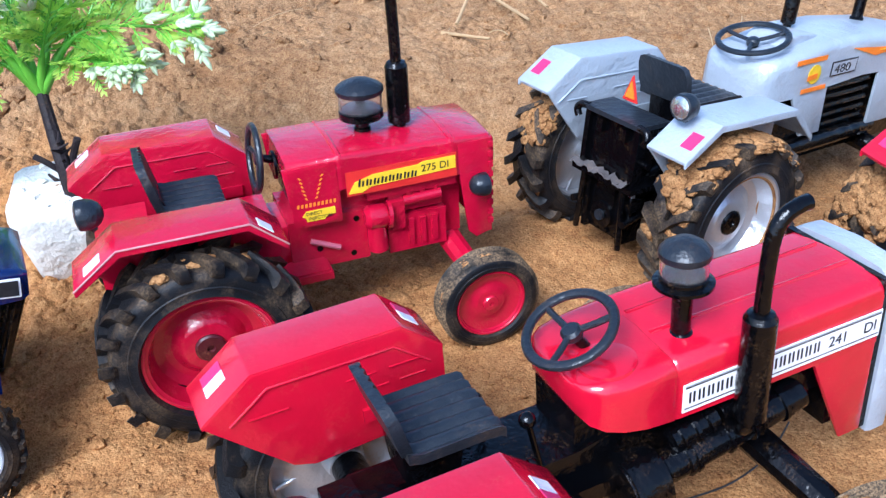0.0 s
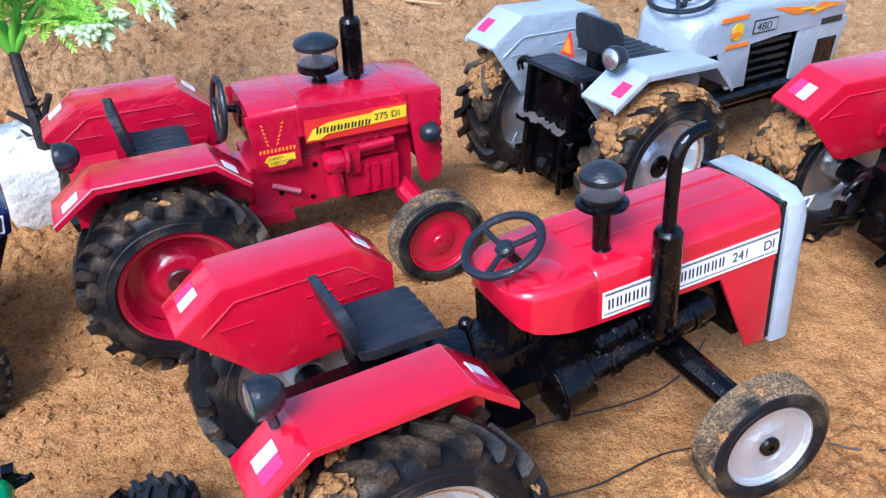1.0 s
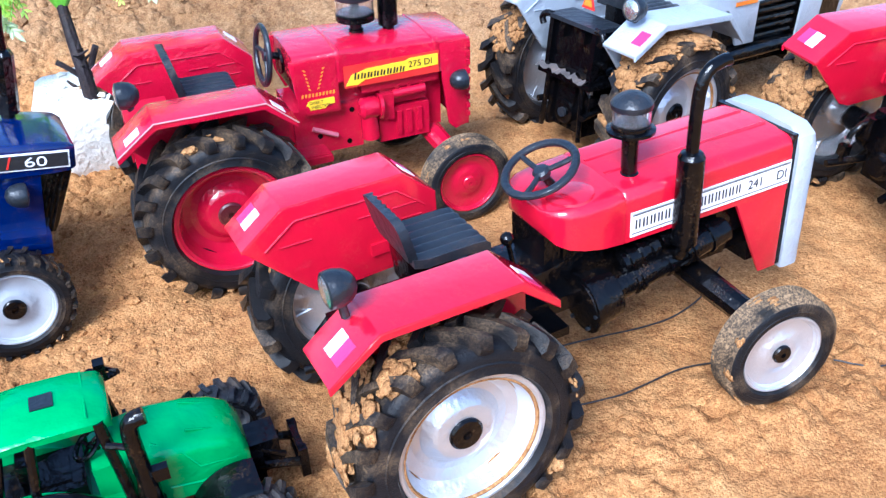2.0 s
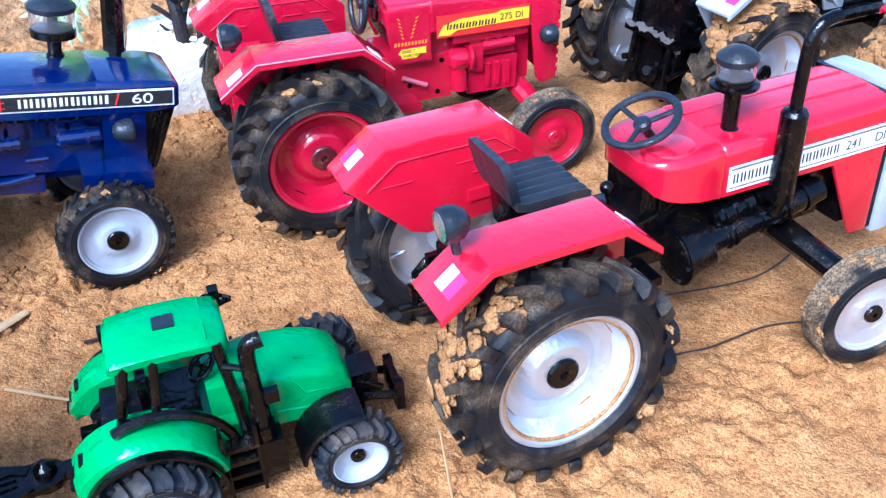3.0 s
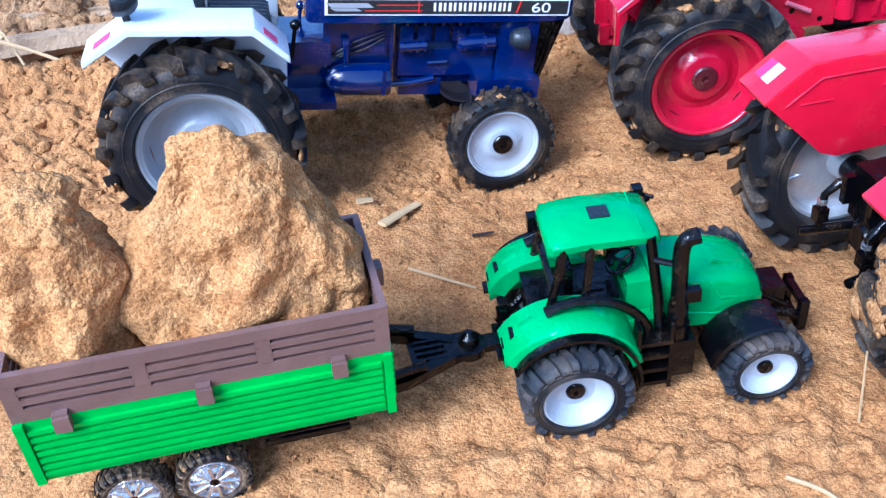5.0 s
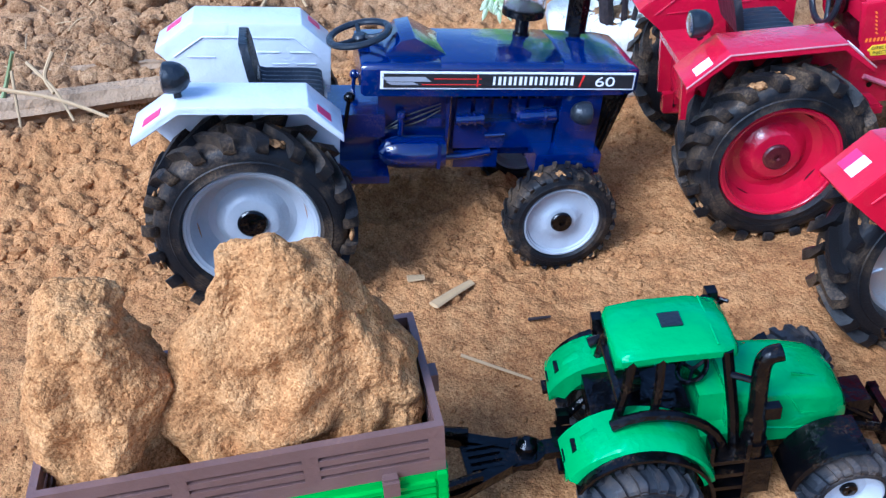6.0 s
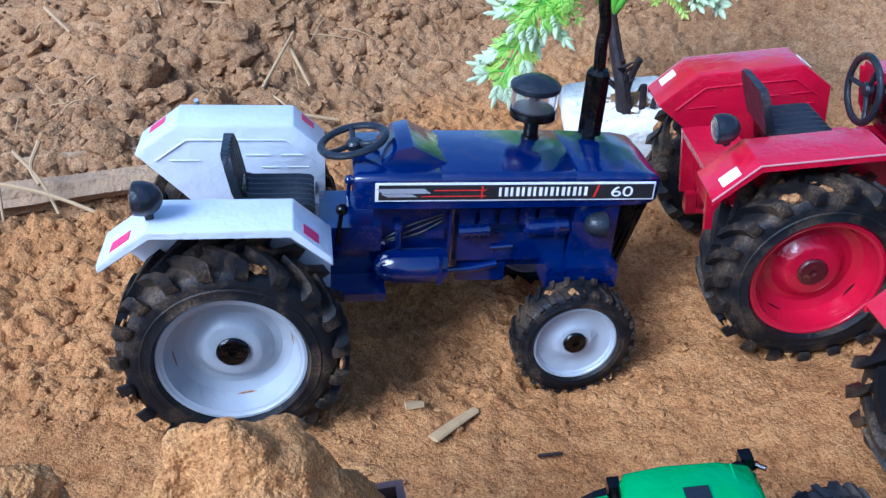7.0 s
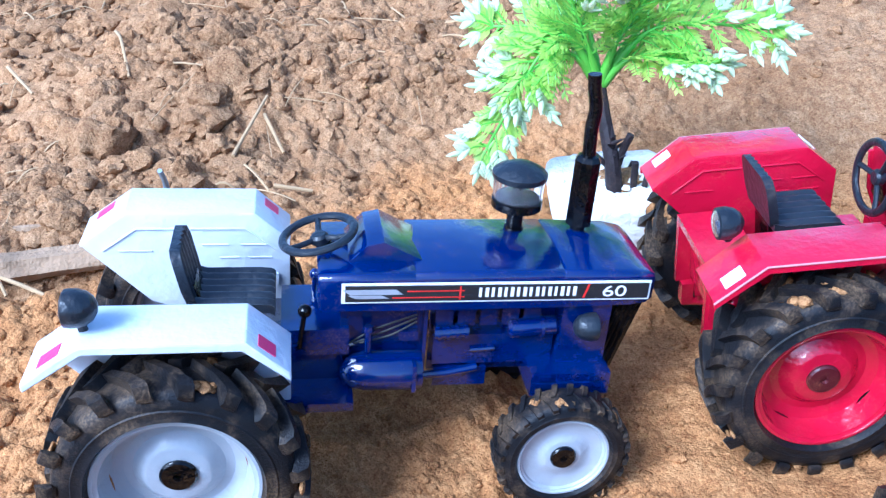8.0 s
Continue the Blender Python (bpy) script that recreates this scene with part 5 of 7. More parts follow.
def silver_tractor():
    t = thing("toy_tractor", "silver grey toy tractor with black gearbox and sandy tyres", "toy tractor", seated(*POSE["silver"]), "toy tractors")
    running_gear(t, "black", 0, 0, (12.8, 4.2, 1.80), ("rim_silver", "rim_silver"), ("rubber", "rubber_dusty"), 51, (30, 16, 8, 8), "black", 0, 1.95)
    for s in (-1, 1):
        fender(t, s, "silver", ("sticker_pink",), (-2.33, -3.2, 7.2) if s < 0 else False, "", dict(D=(-3.25, 5.75), A=(-1.7, 6.8), B=(2.4, 6.72), C=(3.7, 5.5)) if s < 0 else dict(D=(-3.4, 6.05), A=(-1.8, 7.2), B=(2.4, 7.1), C=(3.7, 5.9)))
    hitch(t, "black")
    hb = block(t, "drawbar_box", "black", -2.15, -1.2, -1.25, 1.25, 3.4, 5.75, 0.08)
    hb["label"] = "black box housing behind the seat"
    block(hb, "top_plate", "seat", -2.45, -0.9, -1.5, 1.5, 5.66, 5.84, 0.08)
    for s in (-1, 1):
        rod(hb, "hook", "black", curve([(-2.3, s * 1.3, 5.75), (-2.35, s * 1.7, 5.72), (-2.4, s * 1.85, 5.5), (-2.4, s * 1.72, 5.25)], 4), 0.15, 10)
        block(hb, "side_post", "black", -2.35, -1.9, s * 1.18, s * 1.42, 3.3, 5.68, 0.05)
        block(hb, "tab", "black", -2.38, -2.14, s * 0.62 - 0.16, s * 0.62 + 0.16, 5.0, 5.5, 0.05)
        rod(hb, "lift_rod", "black", [(-2.35, s * 1.05, 3.3), (-2.3, s * 1.2, 0.7)], 0.12, 8)
        rod(hb, "stud", "black", [(-1.9, s * 1.4, 4.3), (-1.9, s * 1.7, 4.3)], 0.14, 10)
        block(hb, "lower_wall", "black", -2.15, -1.1, s * 0.85, s * 1.1, 0.8, 3.4, 0.06)
    block(hb, "ledge", "black", -2.55, -1.0, -1.6, 1.6, 3.2, 3.42, 0.08)
    block(hb, "lower_housing", "black", -2.0, -1.0, -0.9, 0.9, 0.9, 3.3, 0.1)
    block(hb, "arch_plate", "black", -2.14, -1.98, -0.5, 0.5, 2.1, 3.0, 0.05)
    rod(hb, "shaft_ring", "black", [(-2.0, 0, 1.7), (-2.22, 0, 1.7), (-2.24, 0, 1.7)], [0.56, 0.54, 0.42], 20)
    rod(hb, "shaft", "seat", [(-2.2, 0, 1.7), (-2.36, 0, 1.7)], 0.22, 12)
    for k in range(4):
        block(hb, "slot_rib", "black", -2.1, -1.98, -0.8 + 0.5 * k, -0.66 + 0.5 * k, 0.95, 1.12, 0.03)
    bm = bm_new()
    rnd = random.Random(91)
    ring = []
    for k in range(22):
        f = k / 21
        ring.append((-2.58 - 0.1 * rnd.random(), 1.75 - 3.1 * f, 3.45 + 0.10 * rnd.uniform(-1, 1)))
    inner = [(x + 0.35 + rnd.uniform(-0.05, 0.2), y, 3.52 + 0.12 * rnd.uniform(-1, 1)) for x, y, z in ring]
    a, b = [bm.verts.new(q) for q in ring], [bm.verts.new(q) for q in inner]
    c = [bm.verts.new((x, y, z + 0.05)) for x, y, z in ring]
    for k in range(21):
        bm.faces.new((a[k], a[k + 1], b[k + 1], b[k]))
        bm.faces.new((a[k], a[k + 1], c[k + 1], c[k]))
        bm.faces.new((c[k], c[k + 1], b[k + 1], b[k]))
    part("torn_film", bm, "worn_film", hb, "ragged grey peeling film along the ledge")
    bm = bm_new()
    for k, (r, x) in enumerate(((0.62, -1.55), (0.40, -1.60))):
        v = [bm.verts.new((x - dx, r * cy, 6.62 + r * cz)) for dx in (0, 0.06) for cy, cz in ((0, 1.0), (-0.6, -0.6), (0.6, -0.6))]
        for q in ((0, 1, 2), (3, 4, 5), (0, 1, 4, 3), (1, 2, 5, 4), (2, 0, 3, 5)):
            bm.faces.new([v[i] for i in q]).material_index = k
    part("warning_triangle", bm, ["sticker_red", "sticker_orange"], t, "orange and red warning triangle", smooth=False)
    chassis(t, "black", 5.2, 2.75, 4.3)
    crust_patch(t, 0, -3.89, 2.72, 3.38, 0.88, 55, 165, 300, (0.10, 0.27), 7)
    crust_patch(t, 0, 3.89, 2.72, 3.38, 0.88, 100, 190, 80, (0.08, 0.2), 8)
    seat(t, 0.25, 6.1, 3.1, 1.25, 7.6)
    steering(t, 4.95, 7.85, 1.36, 14, (5.8, 0, 6.9))
    bm = bm_new()
    rings = [bonnet_ring(4.1, 1.25, 5.75, 7.0, 0.0, 0.4), bonnet_ring(4.3, 1.55, 5.7, 7.25, 0.02, 0.45), bonnet_ring(4.9, 1.76, 5.7, 7.4, 0.05, 0.45), bonnet_ring(6.2, 1.8, 5.72, 7.6, 0.08, 0.45), bonnet_ring(7.8, 1.82, 5.9, 7.85, 0.1, 0.45), bonnet_ring(10.5, 1.82, 6.1, 7.85, 0.12, 0.45),
             bonnet_ring(14.0, 1.78, 6.0, 7.55, 0.1, 0.45), bonnet_ring(15.6, 1.65, 5.95, 7.2, 0.08, 0.45), bonnet_ring(16.1, 1.4, 6.0, 6.8, 0.0, 0.35)]
    loft(bm, rings)
    prism(bm, [(5.6, 7.45), (6.2, 8.0), (6.6, 8.05), (7.9, 7.9), (7.6, 7.5)], -1.0, 1.0, 0.1)
    for s in (-1, 1):
        prism(bm, [(5.8, 5.85), (8.1, 6.1), (8.35, 3.9), (7.0, 3.9)], s * 1.66, s * 1.80, 0.04)
        prism(bm, [(11.8, 6.4), (15.9, 6.3), (15.4, 3.6), (11.95, 3.6)], s * 1.64, s * 1.78, 0.05)
    bonnet = part("bonnet", bm, "silver", t, "silver bonnet with orange decals", sharp=40)
    bm = bm_new()
    box(bm, 5.4, 15.0, -1.3, 1.3, 2.6, 6.2, 0.12)
    eng = part("engine", bm, "black", t, "black moulded engine", sharp=38)
    for s in (-1, 1):
        for k in range(5):
            rod(eng, "engine_fin", "black", [(8.2, s * 1.4, 4.0 + 0.42 * k), (11.8, s * 1.4, 4.05 + 0.42 * k)], 0.14, 8)
        rod(eng, "side_pipe", "black", [(6.4, s * 1.5, 3.3), (12.6, s * 1.5, 3.4)], 0.36, 12)
        block(eng, "side_vent", "black", 13.6, 15.2, s * 1.79, s * 1.81, 4.0, 5.4, 0.01)
    y = -1.835
    plate(bonnet, 5.6, 7.5, 7.12, 7.32, y, "sticker_orange", "", "decal", 0.04)
    plate(bonnet, 6.25, 7.85, 5.88, 6.06, y, "sticker_orange", "", "decal", 0.03)
    bm = bm_new()
    lathe(bm, [(0.4, 0), (0.4, 0.03), (0, 0.03)], Matrix.Translation((6.9, y + 0.01, 6.62)) @ AXLE, 20)
    part("decal", bm, "sticker_yellow", bonnet)
    plate(bonnet, 6.45, 7.05, 6.4, 6.6, y - 0.03, "sticker_orange", "", "decal", 0.06)
    outline(bonnet, [(9.2, 7.42), (11.0, 6.9), (12.4, 7.0), (12.3, 6.75), (15.0, 7.05), (12.9, 7.3), (12.9, 7.1), (11.6, 7.2)], y, "sticker_orange", "decal")
    outline(bonnet, [(11.2, 7.12), (12.5, 7.15), (12.5, 7.0), (14.2, 7.08), (12.7, 6.86), (12.6, 7.02)], y - 0.026, "sticker_yellow", "decal")
    num = plate(bonnet, 8.0, 9.75, 6.36, 6.98, y, "ink", "model number 480 in a dark frame", "number_plate", 0.02)
    plate(num, 8.06, 9.69, 6.42, 6.92, y - 0.026, "silver", "", "field", 0.02, 0.01)
    text(num, "480", 8.2, y - 0.042, 6.48, 0.38, "ink", 0.01, 1.4)
    plate(bonnet, 13.5, 15.2, 6.12, 6.42, y + 0.03, "ink", "", "decal", 0.03)
    muffler(t, (7.6, 0.4, 7.9), 2.2, 0.3, [(7.6, 0.4, 10.0), (7.6, 0.4, 11.6)], 0.18)
    air_cleaner(t, 12.3, 0.2, 7.8, 0.9, 1.6, 0.6)
    return t

# ---- small green tractor and its trailer ----
def small_tractor():
    t = thing("toy_tractor", "small green plastic toy tractor with black cab frame", "toy tractor", seated(*POSE["green"]), "toy tractors")
    for side in (-1, 1):
        turn = 0 if side < 0 else 180
        wheel(t, "rear_wheel", place(0, side * 2.16, 1.19, 0, 12, turn), 1.55, 1.20, 0.96, "rim_white", "rubber_clean", 17, 0.20, 71 + side, "rear wheel with a white rim", 0.32, 0, "black", False, 0.42, 0.86)
        wheel(t, "front_wheel", place(5.22, side * 2.12, 1.08, 0, 40, turn), 1.24, 0.98, 0.78, "rim_white", "rubber_clean", 16, 0.17, 75 + side, "front wheel with a white rim", 0.26, 0, "black", False, 0.28, 0.86)
    bm = bm_new()
    box(bm, -0.9, 5.9, -0.62, 0.62, 0.95, 1.9, 0.1)
    box(bm, -0.5, 0.5, -1.4, 1.4, 1.2, 1.7, 0.1)
    box(bm, 4.8, 5.5, -1.4, 1.4, 0.95, 1.35, 0.1)
    box(bm, 1.6, 3.4, -1.55, 1.55, 0.85, 1.9, 0.08)
    box(bm, 5.6, 6.4, -0.45, 0.45, 1.1, 2.2, 0.1)
    part("chassis", bm, "black", t)
    block(t, "cab_floor", "black", -0.95, 1.55, -0.78, 0.78, 2.35, 3.05, 0.12)
    # cab steps
    for s in (-1, 1):
        ladder = block(t, "cab_step", "black", 2.7, 3.4, s * 1.2, s * 1.8, 0.7, 2.0, 0.08)
        for k in range(4):
            block(ladder, "tread", "black", 1.85, 2.65, s * 1.55, s * 1.9, 0.55 + 0.5 * k, 0.69 + 0.5 * k, 0.03)
        for x in (1.76, 2.65):
            block(ladder, "stile", "black", x, x + 0.1, s * 1.5, s * 1.92, 0.4, 2.75, 0.03)
    # bonnet
    bm = bm_new()
    rings = [bonnet_ring(x, h, z0, z1, 0.12, 0.35) for x, h, z0, z1 in ((2.4, 1.02, 1.8, 3.56), (3.2, 1.06, 1.8, 3.60), (4.2, 1.04, 1.75, 3.50), (4.9, 0.99, 1.65, 3.32), (5.32, 0.92, 1.55, 3.08), (5.55, 0.80, 1.5, 2.7))]
    loft(bm, rings)
    for s in (-1, 1):
        tube(bm, [(3.2, s * 0.66, 3.61), (3.9, s * 1.0, 3.33), (4.25, s * 1.05, 2.7), (5.25, s * 0.90, 2.5)], 0.04, 6)
        tube(bm, [(3.4, s * 1.06, 2.3), (4.2, s * 1.05, 2.15), (5.0, s * 0.95, 2.2)], 0.04, 6)
        tube(bm, [(4.1, s * 0.55, 3.61), (4.9, s * 0.5, 3.30), (5.35, s * 0.4, 2.88)], 0.035, 6)
    part("bonnet", bm, "green", t, "green bonnet with moulded lines", sharp=45)
    # rear mudguards
    for s in (-1, 1):
        bm = bm_new()
        n = 14
        rings = []
        for k in range(n + 1):
            a = radians(12 + 138 * k / n)
            r0, r1 = 1.62, 1.98 + 0.12 * max(0, math.sin((k / n - 0.45) * math.pi)) ** 2
            c, d = math.cos(a), math.sin(a)
            y0, y1 = s * 0.8, s * 2.2
            rings.append([(r0 * c, y0, 1.36 + r0 * d), (r1 * c * 1.02, y0, 1.36 + r1 * d), (r1 * c, s * 1.75, 1.42 + (r1 - 0.02) * d), (r1 * 0.97 * c, y1 - s * 0.1, 1.36 + r1 * 0.95 * d), (r0 * c, y1, 1.36 + r0 * d)])
        loft(bm, rings)
        soften(bm, bm.faces, 0.04, 2)
        # tail pod
        rings = []
        for x, zc, hh, hw in ((-0.6, 2.6, 0.62, 0.46), (-1.0, 2.62, 0.62, 0.48), (-1.35, 2.45, 0.56, 0.46), (-1.62, 2.2, 0.44, 0.40), (-1.8, 1.95, 0.28, 0.32)):
            rings.append([(x, s * 1.4 + hw * math.cos(a) * 1.05, zc + hh * math.sin(a)) for a in [2 * math.pi * q / 14 for q in range(14)]])
        loft(bm, rings)
        f = part("mudguard", bm, "green", t, "rounded green mudguard", sharp=50)
        bm = bm_new()
        arc = [(1.74 * math.cos(radians(a)), s * 1.98, 1.36 + 1.74 * math.sin(radians(a))) for a in range(-8, 158, 10)]
        rings = [[(x, s * 1.7, z), (x * 1.05, s * 1.7, 1.36 + (z - 1.36) * 1.05), (x * 1.05, s * 2.42, 1.36 + (z - 1.36) * 1.05), (x, s * 2.42, z)] for x, _, z in arc]
        loft(bm, rings)
        part("mudguard_trim", bm, "black", f)
        for x, z in ((-1.72, 2.45), (-1.86, 2.1), (-1.5, 2.8)):
            block(f, "lamp_slot", "black", x - 0.10, x + 0.10, s * 1.4 - 0.2, s * 1.4 + 0.2, z - 0.07, z + 0.07, 0.03)
        bm = bm_new()
        arc = [(5.15 + 1.33 * math.cos(radians(a)), 0, 1.12 + 1.33 * math.sin(radians(a))) for a in range(74 if s < 0 else 116, 176, 10)]
        rings = [[(x, s * 1.15, z), (5.15 + (x - 5.15) * 1.08, s * 1.15, 1.17 + (z - 1.17) * 1.08), (5.15 + (x - 5.15) * 1.08, s * 2.3, 1.17 + (z - 1.17) * 1.06), (x, s * 2.35, z)] for x, _, z in arc]
        loft(bm, rings)
        part("front_mudguard", bm, "black", t, "dark front mudguard", sharp=50)
    # cab
    bm = bm_new()
    top = 5.08
    for s in (-1, 1):
        tube(bm, [(-0.45, s * 1.15, 3.2), (-0.2, s * 1.12, 4.2), (0.0, s * 0.92, top)], 0.13, 8)
        tube(bm, [(0.45, s * 1.3, 3.4), (0.6, s * 1.15, 4.3), (0.7, s * 0.95, top)], 0.12, 8)
        tube(bm, [(2.55, s * 1.35, 1.9), (2.45, s * 1.25, 3.3), (2.25, s * 0.95, top)], 0.15, 8)
        arc = [(0.3 + 1.95 * math.cos(radians(a)), s * 1.5, 1.75 + 1.95 * math.sin(radians(a))) for a in range(10, 125, 12)]
        tube(bm, arc, 0.15, 8)
        tube(bm, [(2.3, s * 1.2, 4.5), (2.9, s * 1.5, 4.45)], 0.09, 8)
    tube(bm, [(0.0, -0.9, 5.0), (0.0, 0.9, 5.0)], 0.12, 8)
    tube(bm, [(2.25, -0.9, 5.0), (2.25, 0.9, 5.0)], 0.12, 8)
    tube(bm, [(-0.3, -1.1, 3.8), (-0.3, 1.1, 3.8)], 0.1, 8)
    cab = part("cab_frame", bm, "black", t, "open black cab frame")
    bm = bm_new()
    rings = []
    for x, h, z, c in ((-0.40, 0.86, top + 0.02, 0.06), (-0.28, 1.02, top + 0.12, 0.08), (0.6, 1.06, top + 0.2, 0.10), (1.8, 1.05, top + 0.16, 0.09), (2.42, 0.98, top + 0.06, 0.05), (2.56, 0.84, top - 0.05, 0.02)):
        rings.append([(x, -h, z - 0.28), (x, -h - 0.02, z - 0.08), (x, -h + 0.12, z + 0.02), (x, 0, z + c), (x, h - 0.12, z + 0.02), (x, h + 0.02, z - 0.08), (x, h, z - 0.28)])
    loft(bm, rings)
    soften(bm, bm.faces, 0.05, 2, 30)
    tube(bm, [(2.05, -0.9, top + 0.16), (2.05, 0.9, top + 0.16)], 0.03, 6)
    roof = part("cab_roof", bm, "green", cab, "green cab roof", sharp=45)
    bm = bm_new()
    box(bm, 0.85, 1.38, -0.22, 0.28, top + 0.2, top + 0.305, 0.02)
    part("roof_hatch", bm, "seat", cab, "dark roof hatch")
    bm = bm_new()
    box(bm, 0.3, 1.2, -0.45, 0.45, 2.8, 3.1, 0.1)
    box(bm, 0.1, 0.35, -0.42, 0.42, 2.9, 3.9, 0.1)
    part("cab_seat", bm, "black", t)
    bm = bm_new()
    box(bm, 1.75, 2.5, -0.75, 0.75, 1.8, 3.4, 0.15)
    box(bm, -0.3, 2.5, -1.2, 1.2, 1.85, 2.4, 0.1)
    part("dashboard", bm, "green", t)
    bm = bm_new()
    m = Matrix.Translation((1.76, 0, 3.62)) @ Matrix.Rotation(radians(-35), 4, "Y")
    lathe(bm, [(0.42 + 0.07 * math.cos(a), 0.07 * math.sin(a)) for a in [2 * math.pi * k / 8 for k in range(8)]], m, 24, closed=True)
    for k in range(3):
        a = 2 * math.pi * k / 3
        tube(bm, [m @ Vector((0, 0, -0.05)), m @ Vector((0.42 * math.cos(a), 0.42 * math.sin(a), 0))], 0.05, 6)
    tube(bm, [m @ Vector((0, 0, 0)), (2.1, 0, 3.2)], 0.08, 8)
    part("steering_wheel", bm, "black", t)
    # stack, mirrors, rear lamps
    for s in (-1,):
        bm = bm_new()
        tube(bm, curve([(2.95, s * 1.5, 1.2), (2.95, s * 1.5, 2.6), (2.92, s * 1.5, 3.8), (2.9, s * 1.5, 4.9), (3.02, s * 1.5, 5.28), (3.32, s * 1.5, 5.36)], 5), [0.28] * 8 + [0.22] * 18, 12)
        tube(bm, [(2.95, s * 1.5, 2.1), (2.95, s * 1.5, 2.5)], 0.33, 12)
        box(bm, 3.1, 3.5, s * 1.5 - 0.12, s * 1.5 + 0.12, 3.2, 3.6, 0.05)
        part("exhaust_pipe", bm, "black", t)
    for x, y, z in ((-0.45, 1.25, 4.4), (2.5, 1.25, 4.85)):
        bm = bm_new()
        box(bm, x - 0.14, x + 0.14, y - 0.16, y + 0.16, z - 0.26, z + 0.26, 0.05)
        tube(bm, [(x + 0.1, y, z), (x + 0.4, y * 0.8, z)], 0.06, 6)
        part("mirror", bm, "black", t)
    # front linkage
    bm = bm_new()
    for s in (-1, 1):
        tube(bm, [(5.6, s * 0.5, 1.5), (6.4, s * 0.55, 1.3), (6.95, s * 0.55, 1.1)], 0.13, 8)
        tube(bm, [(5.6, s * 0.35, 2.1), (6.5, s * 0.45, 1.5)], 0.1, 8)
        box(bm, 6.85, 7.1, s * 0.55 - 0.12, s * 0.55 + 0.12, 0.6, 1.65, 0.05)
    box(bm, 6.85, 7.05, -0.6, 0.6, 0.62, 0.82, 0.05)
    box(bm, 6.85, 7.05, -0.6, 0.6, 1.45, 1.65, 0.05)
    part("front_linkage", bm, "black", t)
    bm = bm_new()
    box(bm, -1.9, -0.8, -0.4, 0.4, 1.2, 1.55, 0.08)
    for s in (-1, 1):
        tube(bm, [(-0.9, s * 0.7, 2.2), (-1.7, s * 0.5, 1.5)], 0.12, 8)
        box(bm, -1.7, -1.35, s * 0.55 - 0.15, s * 0.55 + 0.15, 1.6, 1.95, 0.05)
    part("rear_hitch", bm, "black", t)
    return t


